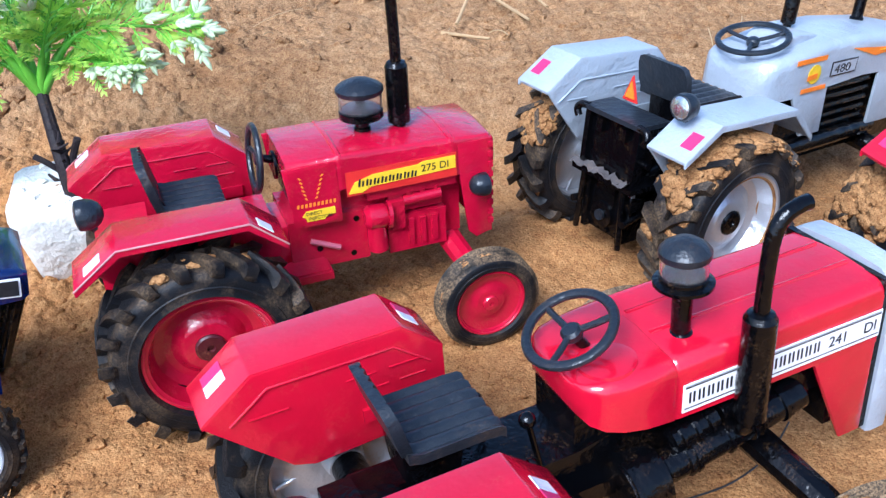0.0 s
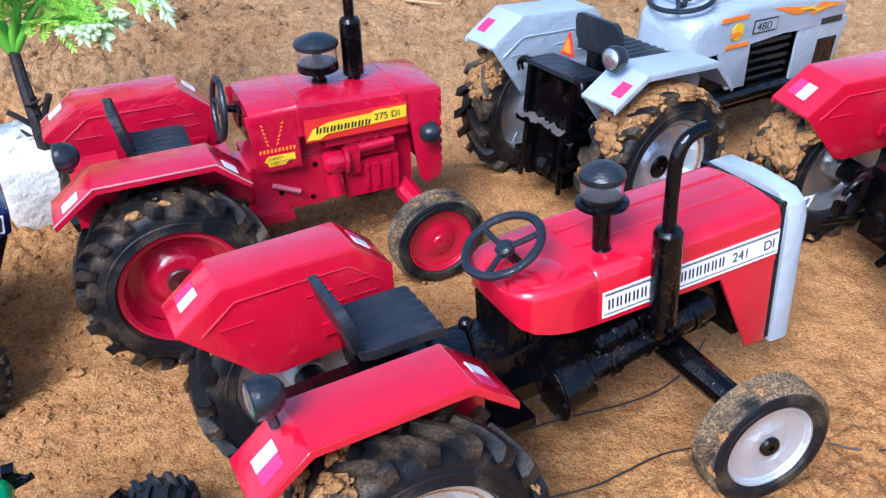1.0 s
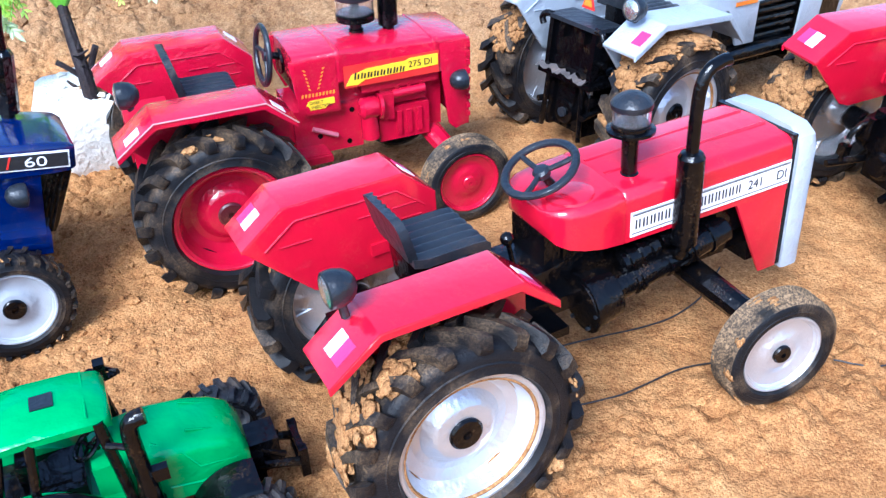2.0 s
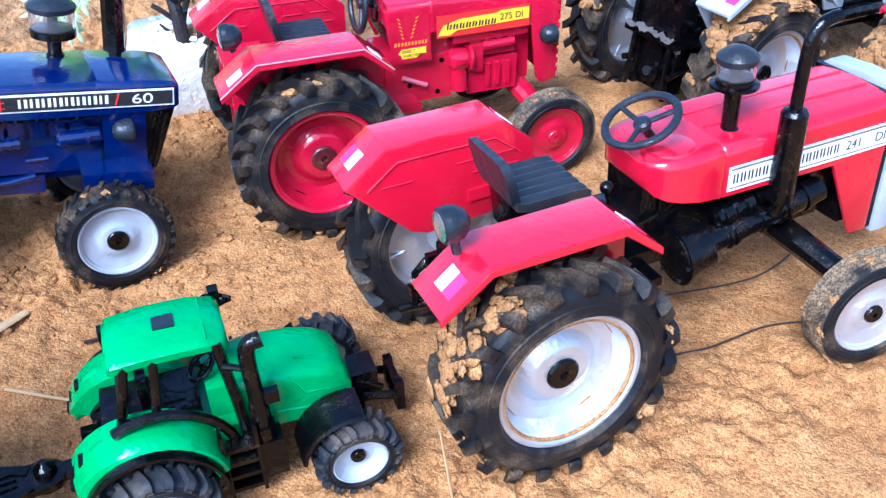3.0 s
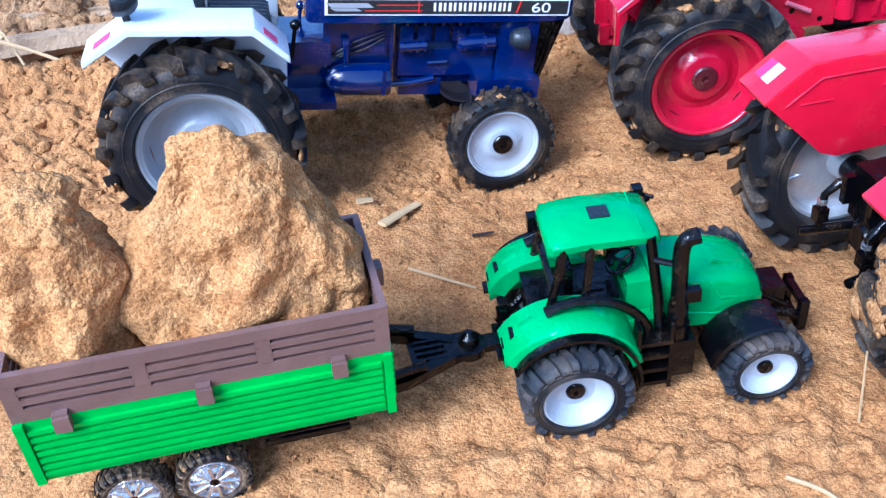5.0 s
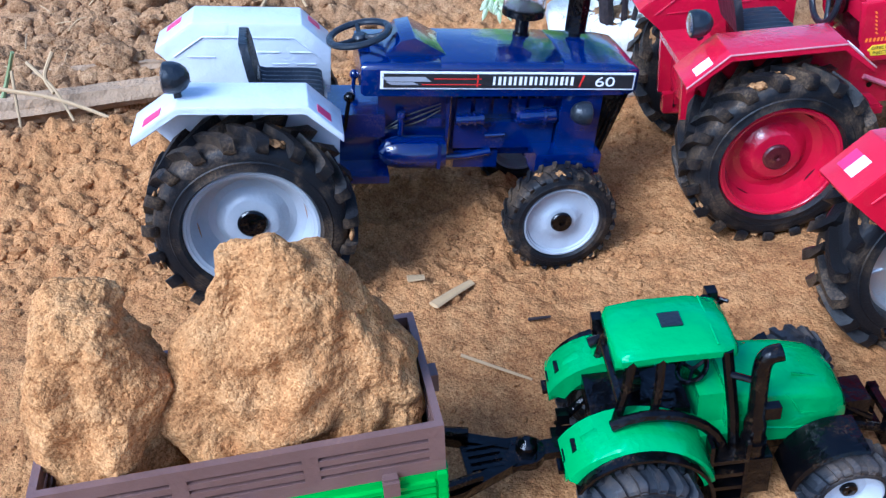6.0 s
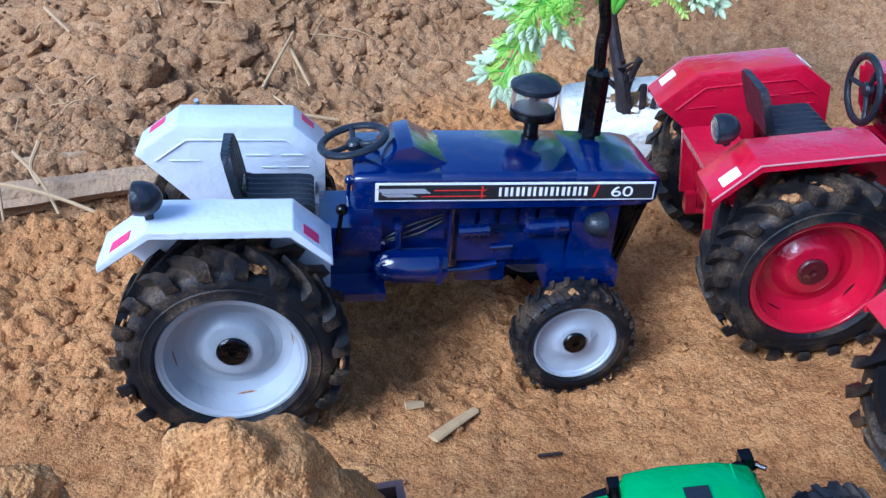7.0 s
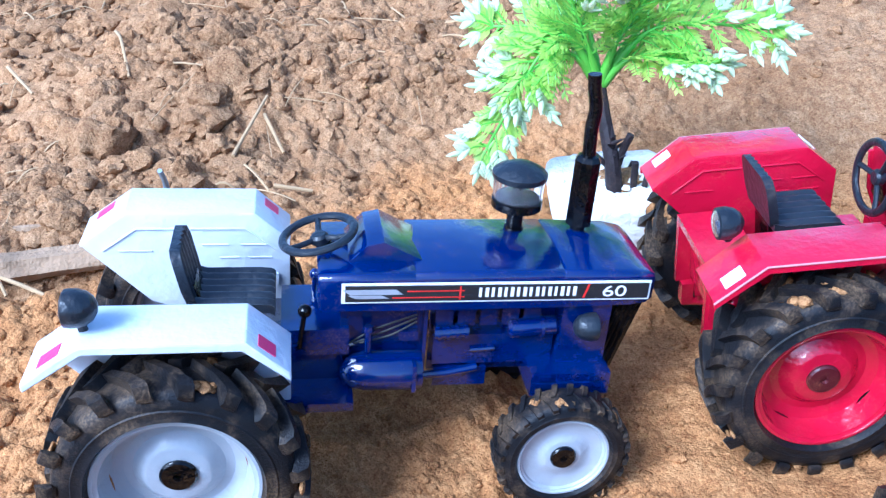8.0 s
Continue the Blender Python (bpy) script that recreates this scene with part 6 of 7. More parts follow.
def trailer():
    """Two-axle tipper: green ribbed box with a slatted brown top rail, black drawbar."""
    t = thing("toy_trailer", "green plastic toy trailer with a slatted brown top rail", "toy trailer", seated(*POSE["trailer"]))
    L, W, z0, z1, z2 = 8.78, 2.0, 2.38, 4.39, 5.83
    bm = bm_new()
    box(bm, -L, 0, -W, W, z0, z0 + 0.2, 0.04)
    for s in (-1, 1):
        box(bm, -L, 0, min(s * W, s * (W - 0.16)), max(s * W, s * (W - 0.16)), z0 + 0.1, z1, 0.03)
        for x in (-L + 0.0, -0.22):
            box(bm, x, x + 0.22, min(s * W, s * (W + 0.13)), max(s * W, s * (W + 0.13)), z0, z1, 0.03)
    for x in (-L, -0.16):
        box(bm, x, x + 0.16, -W, W, z0 + 0.1, z1, 0.03)
    body = part("box_body", bm, "green_box", t, "green box with ribbed sides")
    for k in range(7):
        z = z0 + 0.22 + 0.235 * k
        block(body, "rib", "green_box", 0.0, 0.09, -W + 0.25, W - 0.25, z, z + 0.13, 0.03)
        for s in (-1, 1):
            block(body, "rib", "green_box", -L + 0.25, -0.28, s * W, s * (W + 0.10), z, z + 0.13, 0.03)
    # slatted rail: posts, top bar, bottom bar and slats round the box
    bm = bm_new()
    th = 0.18
    def side_rail(a, b, fixed, along):
        def slab(u0, u1, w0, w1):
            if along == "x":
                box(bm, u0, u1, min(fixed, fixed + th), max(fixed, fixed + th), w0, w1, 0.0, 1)
            else:
                box(bm, min(fixed, fixed + th), max(fixed, fixed + th), u0, u1, w0, w1, 0.0, 1)
        h = z2 - z1
        slab(a, b, z2 - 0.34, z2)
        slab(a, b, z1 + 0.004, z1 + 0.40)
        n = 3 if along == "x" else 2
        w = 0.36
        step = (b - a - w) / n
        for k in range(n + 1):
            u = a + step * k
            slab(u, u + w, z1 + 0.38, z2 - 0.32)
            if k < n:
                slab(u + w - 0.02, u + step + 0.02, z1 + 0.51, z1 + 0.69)
                slab(u + w - 0.02, u + step + 0.02, z1 + 0.80, z1 + 0.98)
    side_rail(-L, 0.0, -W, "x")
    side_rail(-L, 0.0, W - th, "x")
    side_rail(-W + th, W - th, -th, "y")
    side_rail(-W + th, W - th, -L, "y")
    part("top_rail", bm, "brown", t, "brown slatted top rail", sharp=30)
    for s in (-1, 1):
        for x in (-1.3, -4.5, -7.7):
            bm = bm_new()
            y = s * W
            box(bm, x - 0.19, x + 0.19, min(y + s * 0.005, y + s * 0.25), max(y + s * 0.005, y + s * 0.25), z1 - 0.32, z1 + 0.12, 0.06)
            box(bm, x - 0.17, x + 0.17, min(y + s * 0.005, y + s * 0.18), max(y + s * 0.005, y + s * 0.18), z1 - 0.1, z1 + 0.2, 0.06)
            part("rail_clip", bm, "brown", t)
    bm = bm_new()
    box(bm, 0.05, 0.3, 0.3, 0.75, z1 + 0.2, z1 + 0.75, 0.06)
    part("rail_clip", bm, "brown", t)
    # undercarriage
    under = block(t, "underframe", "black", -8.4, -0.8, -1.1, 1.1, 1.75, 2.4, 0.08)
    for s in (-1, 1):
        block(under, "side_guard", "black", -3.6, -1.0, s * 1.48, s * 1.72, 1.95, 2.2, 0.04)
        block(under, "guard_rail", "black", -3.4, -1.2, s * 1.69, s * 1.81, 1.72, 1.9, 0.03)
    for x in (-4.87, -6.9):
        rod(under, "axle", "black", [(x, -1.6, 0.78), (x, 1.6, 0.78)], 0.16, 10)
        block(under, "bogie", "black", x - 0.4, x + 0.4, -1.2, 1.2, 0.75, 1.9, 0.06)
    for x in (-4.87, -6.9):
        for s in (-1, 1):
            w = wheel(t, "trailer_wheel", place(x, s * 1.55, 0.85, 0, 20 * x, 0 if s < 0 else 180), 1.0, 0.62, 0.68, "chrome", "rubber_dusty", 24, 0.05, 90 + x + s, "small chrome-spoked wheel", 0.16, 26, "black", False)
            bm = bm_new()
            for k in range(10):
                m = Matrix.Rotation(2 * math.pi * k / 10, 4, "Y")
                box(bm, 0.12, 0.62, -0.33, -0.2, -0.045, 0.045, 0.02, 1, m)
            part("spoke", bm, "chrome", w)
    # drawbar
    bm = bm_new()
    box(bm, 0.8, 2.4, -0.5, 0.5, 2.02, 2.22, 0.05)
    lathe(bm, [(0.5, 1.95), (0.5, 2.22), (0.3, 2.26), (0.28, 2.5), (0.1, 2.65), (0, 2.65)], Matrix.Translation((2.5, 0, 0)), 20)
    box(bm, 2.6, 3.6, -0.25, 0.25, 1.95, 2.2, 0.05)
    bar = part("drawbar", bm, "black", t, "black triangular drawbar")
    for s in (-1, 1):
        rod(bar, "drawbar_arm", "black", [(-0.3, s * 1.05, 2.15), (0.5, s * 0.95, 2.15), (2.1, s * 0.28, 2.1)], 0.22, 4)
        rod(bar, "stiffener", "black", [(0.1, s * 1.0, 2.5), (1.1, s * 0.75, 2.42)], 0.14, 8)
    for k in range(4):
        block(bar, "rib", "black", 0.95, 1.8, -0.42 + 0.24 * k, -0.34 + 0.24 * k, 2.2, 2.28, 0.02)
    return t


def big_stone(name, label, at, size, seed, sub=6, rough=0.5, taper=0.35, boxy=0.75, peak=(0, 0)):
    """A lump of sandstone: broad faces, hollows and a grainy skin."""
    bm = bm_new()
    g = bmesh.ops.create_icosphere(bm, subdivisions=sub, radius=1.0)
    for v in g["verts"]:
        d = v.co.normalized()
        o = Vector((seed, seed * 0.7, -seed))
        box_ = Vector([math.copysign(abs(c) ** boxy, c) for c in d])
        narrow = 1 - taper * max(0, box_.z)
        p = Vector((box_.x * size[0] * narrow + peak[0] * max(0, d.z), box_.y * size[1] * narrow + peak[1] * max(0, d.z), box_.z * size[2]))
        k = rough * noise.fractal(p * 0.45 + o, 0.9, 2.0, 3) + 0.17 * noise.noise(p * 1.15 + o) + 0.10 * noise.noise(p * 2.3 - o) + 0.055 * noise.fractal(p * 5 + o, 0.7, 2.1, 3)
        k -= 0.35 * max(0, noise.noise(p * 0.8 - o) - 0.2)
        v.co = p + Vector((d.x / size[0], d.y / size[1], d.z / size[2])).normalized() * k
    return tagged(part(name, bm, "rock", None, "", at, 180), label, "stone", "stones in the trailer")

# ---- ground ----
def smooth(a, b, v):
    k = max(0.0, min(1.0, (v - a) / (b - a)))
    return k * k * (3 - 2 * k)


def height(x, y, fine=True):
    """Height of the soil, in centimetres."""
    u = -0.883 * (x + 15.6) - 0.469 * (y - 23.8)
    v = -0.469 * (x + 15.6) + 0.883 * (y - 23.8)
    z = -0.38 + smooth(-11, -6, v) * 0.112 * max(0.0, min(u, 13.0))
    far = smooth(42, 52, y + 0.25 * max(0, -x - 20))
    z += 2.6 * far + 0.035 * max(0, min(y, 400) - 55) + 0.7 * smooth(30, 46, -x + 0.25 * (y - 25))
    z -= 0.9 * smooth(5, 0, abs(y - 40 - 0.05 * x)) * smooth(-26, -10, x)
    # the hollow behind the heap, in which the log lies
    along, across = 0.92 * (x + 38) + 0.39 * (y - 26.3), -0.39 * (x + 38) + 0.92 * (y - 26.3)
    z += (0.7 * math.exp(-((across + 4.0) / 1.8) ** 2) - 2.1 * math.exp(-((across + 0.8) / 1.5) ** 2)) * smooth(8, 3.5, along) * smooth(-16, -8, along)
    p = Vector((x * 0.08, y * 0.08, 0))
    z += 0.45 * noise.fractal(p, 1.0, 2.0, 4) * (0.35 + 0.9 * max(far, smooth(28, 40, -x)))
    if fine:
        q = Vector((x * 0.7, y * 0.7, 3.1))
        broken = smooth(-11, -17, x) * smooth(15.5, 19, y - 0.35 * (x + 20)) + 0.55 * smooth(3.0, 0.5, abs(y - 6.2 - 0.45 * (x + 12)))
        z += (0.11 + 0.16 * max(far, smooth(24, 36, -x)) + 0.26 * broken) * noise.fractal(q, 0.7, 2.1, 5)
        z -= 0.20 * broken * max(0.0, noise.noise(Vector((x * 0.9, y * 0.9, 5.5))) - 0.05)
        rough = 0.35 + 0.65 * smooth(-0.15, 0.3, noise.noise(Vector((x * 0.12, y * 0.12, 1.5))) + 0.25 * smooth(2, -8, x))
        z += rough * (0.09 * noise.noise(Vector((x * 2.6, y * 2.6, 7.7))) + 0.10 * abs(noise.noise(Vector((x * 1.3, y * 1.3, 2.2)))))
    return z


def dips(x, y):
    """Wheel ruts and dents pressed into the sand."""
    z = 0.0
    for cx, cy, r, d in DENTS:
        k = ((x - cx) ** 2 + (y - cy) ** 2) / (r * r)
        if k < 9:
            z += d * math.exp(-k)
    return z


DENTS = [(-20.5, 21.0, 1.8, -0.45), (-17.5, 23.2, 1.5, 0.3), (3.0, 24.0, 2.5, 0.25), (-5, 22, 2.5, 0.2), (13.5, 15.2, 1.6, 0.25), (2, 31, 2.0, 0.35), (4, 36, 2.5, 0.4), (-1, 36, 2, -0.3),
         (-21.8, 23.4, 0.9, 0.5), (-20.3, 23.9, 0.8, 0.55), (-18.7, 24.5, 0.9, 0.5), (-17.3, 25.2, 0.7, 0.5), (-20.8, 22.7, 0.9, -0.4), (-18.9, 23.3, 0.8, -0.35), (-22.6, 21.2, 0.8, -0.4), (-12.6, 8.4, 0.6, -0.35), (-11.5, 8.9, 0.6, -0.3), (-13.6, 8.0, 0.6, -0.3)]


def press_wheels():
    """Shape the sand so that every wheel sinks into it a little."""
    sets = [(k, 3.89, -0.66, f, 2.1) for k, f in (("blue", (10.6, 3.1, -0.05)), ("crimson", (9.6, 3.95, -0.15)), ("red", (10.05, 5.0, -0.15)), ("silver", (12.8, 3.75, -0.15)), ("red_far", (10.05, 4.15, -0.15)))]
    sets += [("green", 1.98, -0.27, (5.22, 2.02, -0.08), 1.3)]
    spots = [(k, 0, s * y, z, r) for k, y, z, f, r in sets for s in (-1, 1)] + [(k, f[0], s * f[1], f[2], r * 0.75) for k, y, z, f, r in sets for s in (-1, 1)]
    spots += [("trailer", x, s * 1.55, -0.15, 0.95) for x in (-4.87, -6.9) for s in (-1, 1)]
    out = []
    for k, x, y, z, r in spots:
        q = seated(*POSE[k]) @ Vector((x * CM, y * CM, z * CM)) / CM
        out.append((q.x, q.y, r, max(-1.2, min(1.2, q.z + 0.10 - height(q.x, q.y, False) - 0.05))))
    return out


DENTS += press_wheels()


def axis(lo, hi, step, out):
    core = list(np.arange(lo, hi + step * 0.5, step))
    left, right, d = [], [], step
    a, b = lo, hi
    while b < out:
        d *= 1.22
        a -= d
        b += d
        left.append(a)
        right.append(b)
    return left[::-1] + core + right


def lattice(x, y, seed):
    """Smooth gradient noise over arrays, about -0.7 to 0.7."""
    xi, yi = np.floor(x).astype(np.int64), np.floor(y).astype(np.int64)
    xf, yf = x - xi, y - yi
    u, v = xf ** 3 * (xf * (xf * 6 - 15) + 10), yf ** 3 * (yf * (yf * 6 - 15) + 10)

    def corner(i, j):
        h = ((xi + i) * 374761393 + (yi + j) * 668265263 + seed * 974634777) & 0xFFFFFFFF
        h = ((h ^ (h >> 13)) * 1274126177) & 0xFFFFFFFF
        a = (h ^ (h >> 16)) * (2 * math.pi / 4294967296.0)
        return np.cos(a) * (xf - i) + np.sin(a) * (yf - j)

    a, b, c, d = corner(0, 0), corner(1, 0), corner(0, 1), corner(1, 1)
    return (a + (b - a) * u) * (1 - v) + (c + (d - c) * u) * v


def step_up(a, b, v):
    k = np.clip((v - a) / (b - a), 0, 1)
    return k * k * (3 - 2 * k)


def pebbles(x, y, cell, fill, seed):
    """Packed crumbs over arrays: rounded caps of uneven size, one to a cell at most; 0 to 1."""
    u, v = x / cell, y / cell
    xi, yi = np.floor(u).astype(np.int64), np.floor(v).astype(np.int64)
    best = np.zeros_like(u)
    for i in (-1, 0, 1):
        for j in (-1, 0, 1):
            h = ((xi + i) * 374761393 + (yi + j) * 668265263 + seed * 974634777) & 0xFFFFFFFF
            h = ((h ^ (h >> 13)) * 1274126177) & 0xFFFFFFFF
            h = h ^ (h >> 16)
            a, b, c = (h & 1023) / 1023.0, ((h >> 10) & 1023) / 1023.0, ((h >> 20) & 1023) / 1023.0
            r = 0.35 + 0.5 * c
            d = ((u - (xi + i + a)) ** 2 + (v - (yi + j + b)) ** 2) / (r * r)
            cap = np.sqrt(np.clip(1 - d, 0, 1)) * r
            best = np.maximum(best, np.where(c < fill, cap, 0))
    return best


def crumble(x, y):
    """Fine relief of the sand over arrays: packed crumbs where it is loose, faint ripples where it is trodden flat."""
    a, b = x + 0.22 * lattice(x * 1.9, y * 1.9, 3), y + 0.22 * lattice(x * 1.9, y * 1.9, 6)
    loose = step_up(-0.10, 0.30, lattice(x * 0.13, y * 0.13, 9) + 0.28 * step_up(-4, -20, x))
    broken = np.maximum(step_up(-12, -17, x) * step_up(15.0, 18.5, y - 0.35 * (x + 20)), 0.9 * step_up(3.2, 0.6, np.abs(y - 6.2 - 0.45 * (x + 12))))
    broken = np.maximum(broken, step_up(8, 3, np.hypot(x + 6, y - 30)) * 0.8)
    bank = step_up(41, 47, y)
    amount = 0.13 + 0.34 * loose + 0.9 * broken + 0.5 * bank
    z = 0.20 * pebbles(a, b, 0.36, 0.75, 1) + 0.26 * pebbles(a, b, 0.8, 0.5, 2) * (0.3 + broken) + 0.12 * np.abs(lattice(a * 0.8, b * 0.8, 1)) + 0.10 * lattice(a * 1.7, b * 1.7, 5)
    return amount * z + 0.015 * lattice(x * 5.3, y * 5.3, 8)


def build_ground():
    cx, cy = np.array(axis(-46, 30, 0.3, 4000)), np.array(axis(3, 60, 0.3, 4000))
    rough = np.empty((len(cy), len(cx)))
    for j, y in enumerate(cy):
        for i, x in enumerate(cx):
            near = -60 < x < 45 and -8 < y < 90
            rough[j, i] = height(x, y, near) + (dips(x, y) if near else 0)
    xs, ys = np.array(axis(-46, 30, 0.095, 4000)), np.array(axis(3, 60, 0.095, 4000))
    xs, ys = np.clip(xs, cx[0], cx[-1]), np.clip(ys, cy[0], cy[-1])
    i, j = np.clip(np.searchsorted(cx, xs) - 1, 0, len(cx) - 2), np.clip(np.searchsorted(cy, ys) - 1, 0, len(cy) - 2)
    u, v = ((xs - cx[i]) / (cx[i + 1] - cx[i]))[None, :], ((ys - cy[j]) / (cy[j + 1] - cy[j]))[:, None]
    a, b = rough[np.ix_(j, i)], rough[np.ix_(j, i + 1)]
    c, d = rough[np.ix_(j + 1, i)], rough[np.ix_(j + 1, i + 1)]
    z = (a * (1 - u) + b * u) * (1 - v) + (c * (1 - u) + d * u) * v
    gx, gy = np.meshgrid(xs, ys)
    fade = step_up(-50, -46, gx) * step_up(34, 30, gx) * step_up(-1, 3, gy) * step_up(66, 60, gy)
    z += crumble(gx, gy) * fade
    nx, ny = len(xs), len(ys)
    k = (np.arange(ny - 1)[:, None] * nx + np.arange(nx - 1)[None, :]).ravel()
    faces = np.stack((k, k + 1, k + nx + 1, k + nx), 1)
    me = bpy.data.meshes.new("ground")
    me.from_pydata((np.stack((gx, gy, z), -1).reshape(-1, 3) * CM).tolist(), [], faces.tolist())
    me.materials.append(M["ground"])
    me.polygons.foreach_set("use_smooth", [True] * len(me.polygons))
    tagged(new("ground", me), "dry sandy brown soil with crumbs and ruts", "ground", "", "structure")


build_ground()


def scatter(name, label, count, region, sizes, seed, sub, mat="clod", sink=0.3, category="clods", steep=2.2):
    """Loose clods strewn over a region as one piece of stuff."""
    rnd = random.Random(seed)
    base = bmesh.new()
    bmesh.ops.create_icosphere(base, subdivisions=sub, radius=1.0)
    dirs = np.array([v.co[:] for v in base.verts])
    tris = np.array([[v.index for v in f.verts] for f in base.faces])
    base.free()
    verts, faces, shapes = [], [], []
    for j in range(60):
        o = Vector((rnd.uniform(0, 90), rnd.uniform(0, 90), rnd.uniform(0, 90)))
        k = np.array([1 + 0.4 * noise.noise(Vector(d) * 1.5 + o) + 0.30 * noise.noise(Vector(d) * 3.4 + o) for d in dirs])
        # broken faces: planes that cut the lump
        for q in range(7):
            n = Vector((rnd.gauss(0, 1), rnd.gauss(0, 1), rnd.gauss(0, 1))).normalized()
            reach = dirs @ np.array(n)
            k = np.where(reach > 0.2, np.minimum(k, rnd.uniform(0.66, 1.0) / np.maximum(reach, 0.2)), k)
        k *= np.array([1 + 0.10 * noise.noise(Vector(d) * 7 + o) for d in dirs])
        shapes.append(dirs * k[:, None])
    made = 0
    while made < count:
        x, y = region(rnd)
        size = sizes[0] * (sizes[1] / sizes[0]) ** (rnd.random() ** steep) * (1.0 + 0.4 * smooth(-27, -32, x) if name == "soil_lumps" else 0.5 + 0.5 * smooth(-10, -24, x) if name != "crumbs" else 1)
        q = rnd.choice(shapes) * size * np.array([rnd.uniform(0.8, 1.35), rnd.uniform(0.8, 1.2), rnd.uniform(0.55, 0.9)])
        r = np.array(Euler((rnd.uniform(-0.4, 0.4), rnd.uniform(-0.4, 0.4), rnd.uniform(0, 6.28))).to_matrix())
        q = q @ r.T + np.array([x, y, height(x, y) + dips(x, y) + size * (0.6 - sink)])
        n = made * len(dirs)
        verts.append(q * CM)
        faces.append(tris + n)
        made += 1
    me = bpy.data.meshes.new(name)
    me.from_pydata(np.concatenate(verts).tolist(), [], np.concatenate(faces).tolist())
    me.materials.append(M[mat])
    me.polygons.foreach_set("use_smooth", [True] * len(me.polygons))
    me.set_sharp_from_angle(angle=radians(52))
    return tagged(new(name, me), label, category, "", "stuff")


def far_field(rnd):
    while True:
        x, y = rnd.uniform(-70, 34), rnd.uniform(26, 86)
        left = -0.9 * (x + 30) + 0.25 * (y - 28)
        bare = smooth(6, 2, abs(y - 46 - 0.06 * x)) * smooth(-30, -20, x) * smooth(0, -8, x)
        keep = max(smooth(43, 50, y), smooth(0, 6, left)) * (1 - 0.93 * bare) * (0.3 + 0.7 * smooth(-0.2, 0.3, noise.noise(Vector((x * 0.09, y * 0.09, 4))))) * (0.4 + 0.6 * smooth(-4, -14, x)) * smooth(86, 74, y) * smooth(-70, -58, x) * smooth(34, 26, x)
        if rnd.random() < keep:
            return x, y


def broken_field(rnd):
    """Crumbly soil round and under the blue tractor, and along the rut by the trailer."""
    while True:
        x, y = rnd.uniform(-46, 0), rnd.uniform(4, 40)
        k = max(smooth(-10, -16, x) * smooth(15.5, 18, y - 0.35 * (x + 20)), 0.5 * smooth(2.6, 0.5, abs(y - 6.2 - 0.45 * (x + 12))), smooth(8, 3, math.hypot(x + 6, y - 30)) * 0.6)
        if rnd.random() < k * (0.25 + 0.75 * smooth(-0.1, 0.3, noise.noise(Vector((x * 0.3, y * 0.3, 2))))):
            return x, y


def near_field(rnd):
    while True:
        x, y = rnd.uniform(-46, 30), rnd.uniform(2, 46)
        keep = (0.12 + 0.88 * smooth(0.0, 0.35, noise.noise(Vector((x * 0.16, y * 0.16, 9))))) * (0.35 + 0.65 * smooth(4, -6, x))
        if rnd.random() < keep:
            return x, y


scatter("clods", "loose brown clods of dry soil", 24000, far_field, (0.09, 0.75), 5, 2, "clod", 0.68, "clods", 2.2)
scatter("large_clods", "large brown clods of dry soil", 300, far_field, (0.75, 1.9), 8, 4, "clod", 0.6)
scatter("crumbs", "small crumbs of sand on the ground", 22000, near_field, (0.03, 0.15), 6, 1, "ground", steep=2.6)
scatter("soil_lumps", "crumbly lumps of damp sand on the ground", 14000, broken_field, (0.05, 0.26), 16, 2, "ground", 0.62, "clods", 2.4)

# ---- things ----
blue_tractor()
maroon_tractor()
bright_tractor()
silver_tractor()
second_red_tractor()
small_tractor()
trailer()
TB = seated(*POSE["trailer"])
big_stone("stone", "large pale sandstone lump loaded in the trailer", TB @ place(-3.05, 0.0, 6.0), (2.95, 1.58, 3.95), 3.7, 7, 0.40, 0.54, 0.76, (-0.5, 0.1))
big_stone("stone", "rough brown sandstone lump loaded in the trailer", TB @ place(-7.3, 0.05, 5.9), (1.36, 1.54, 3.3), 8.2, 7, 0.62, 0.16, 0.66, (0.05, 0.1))


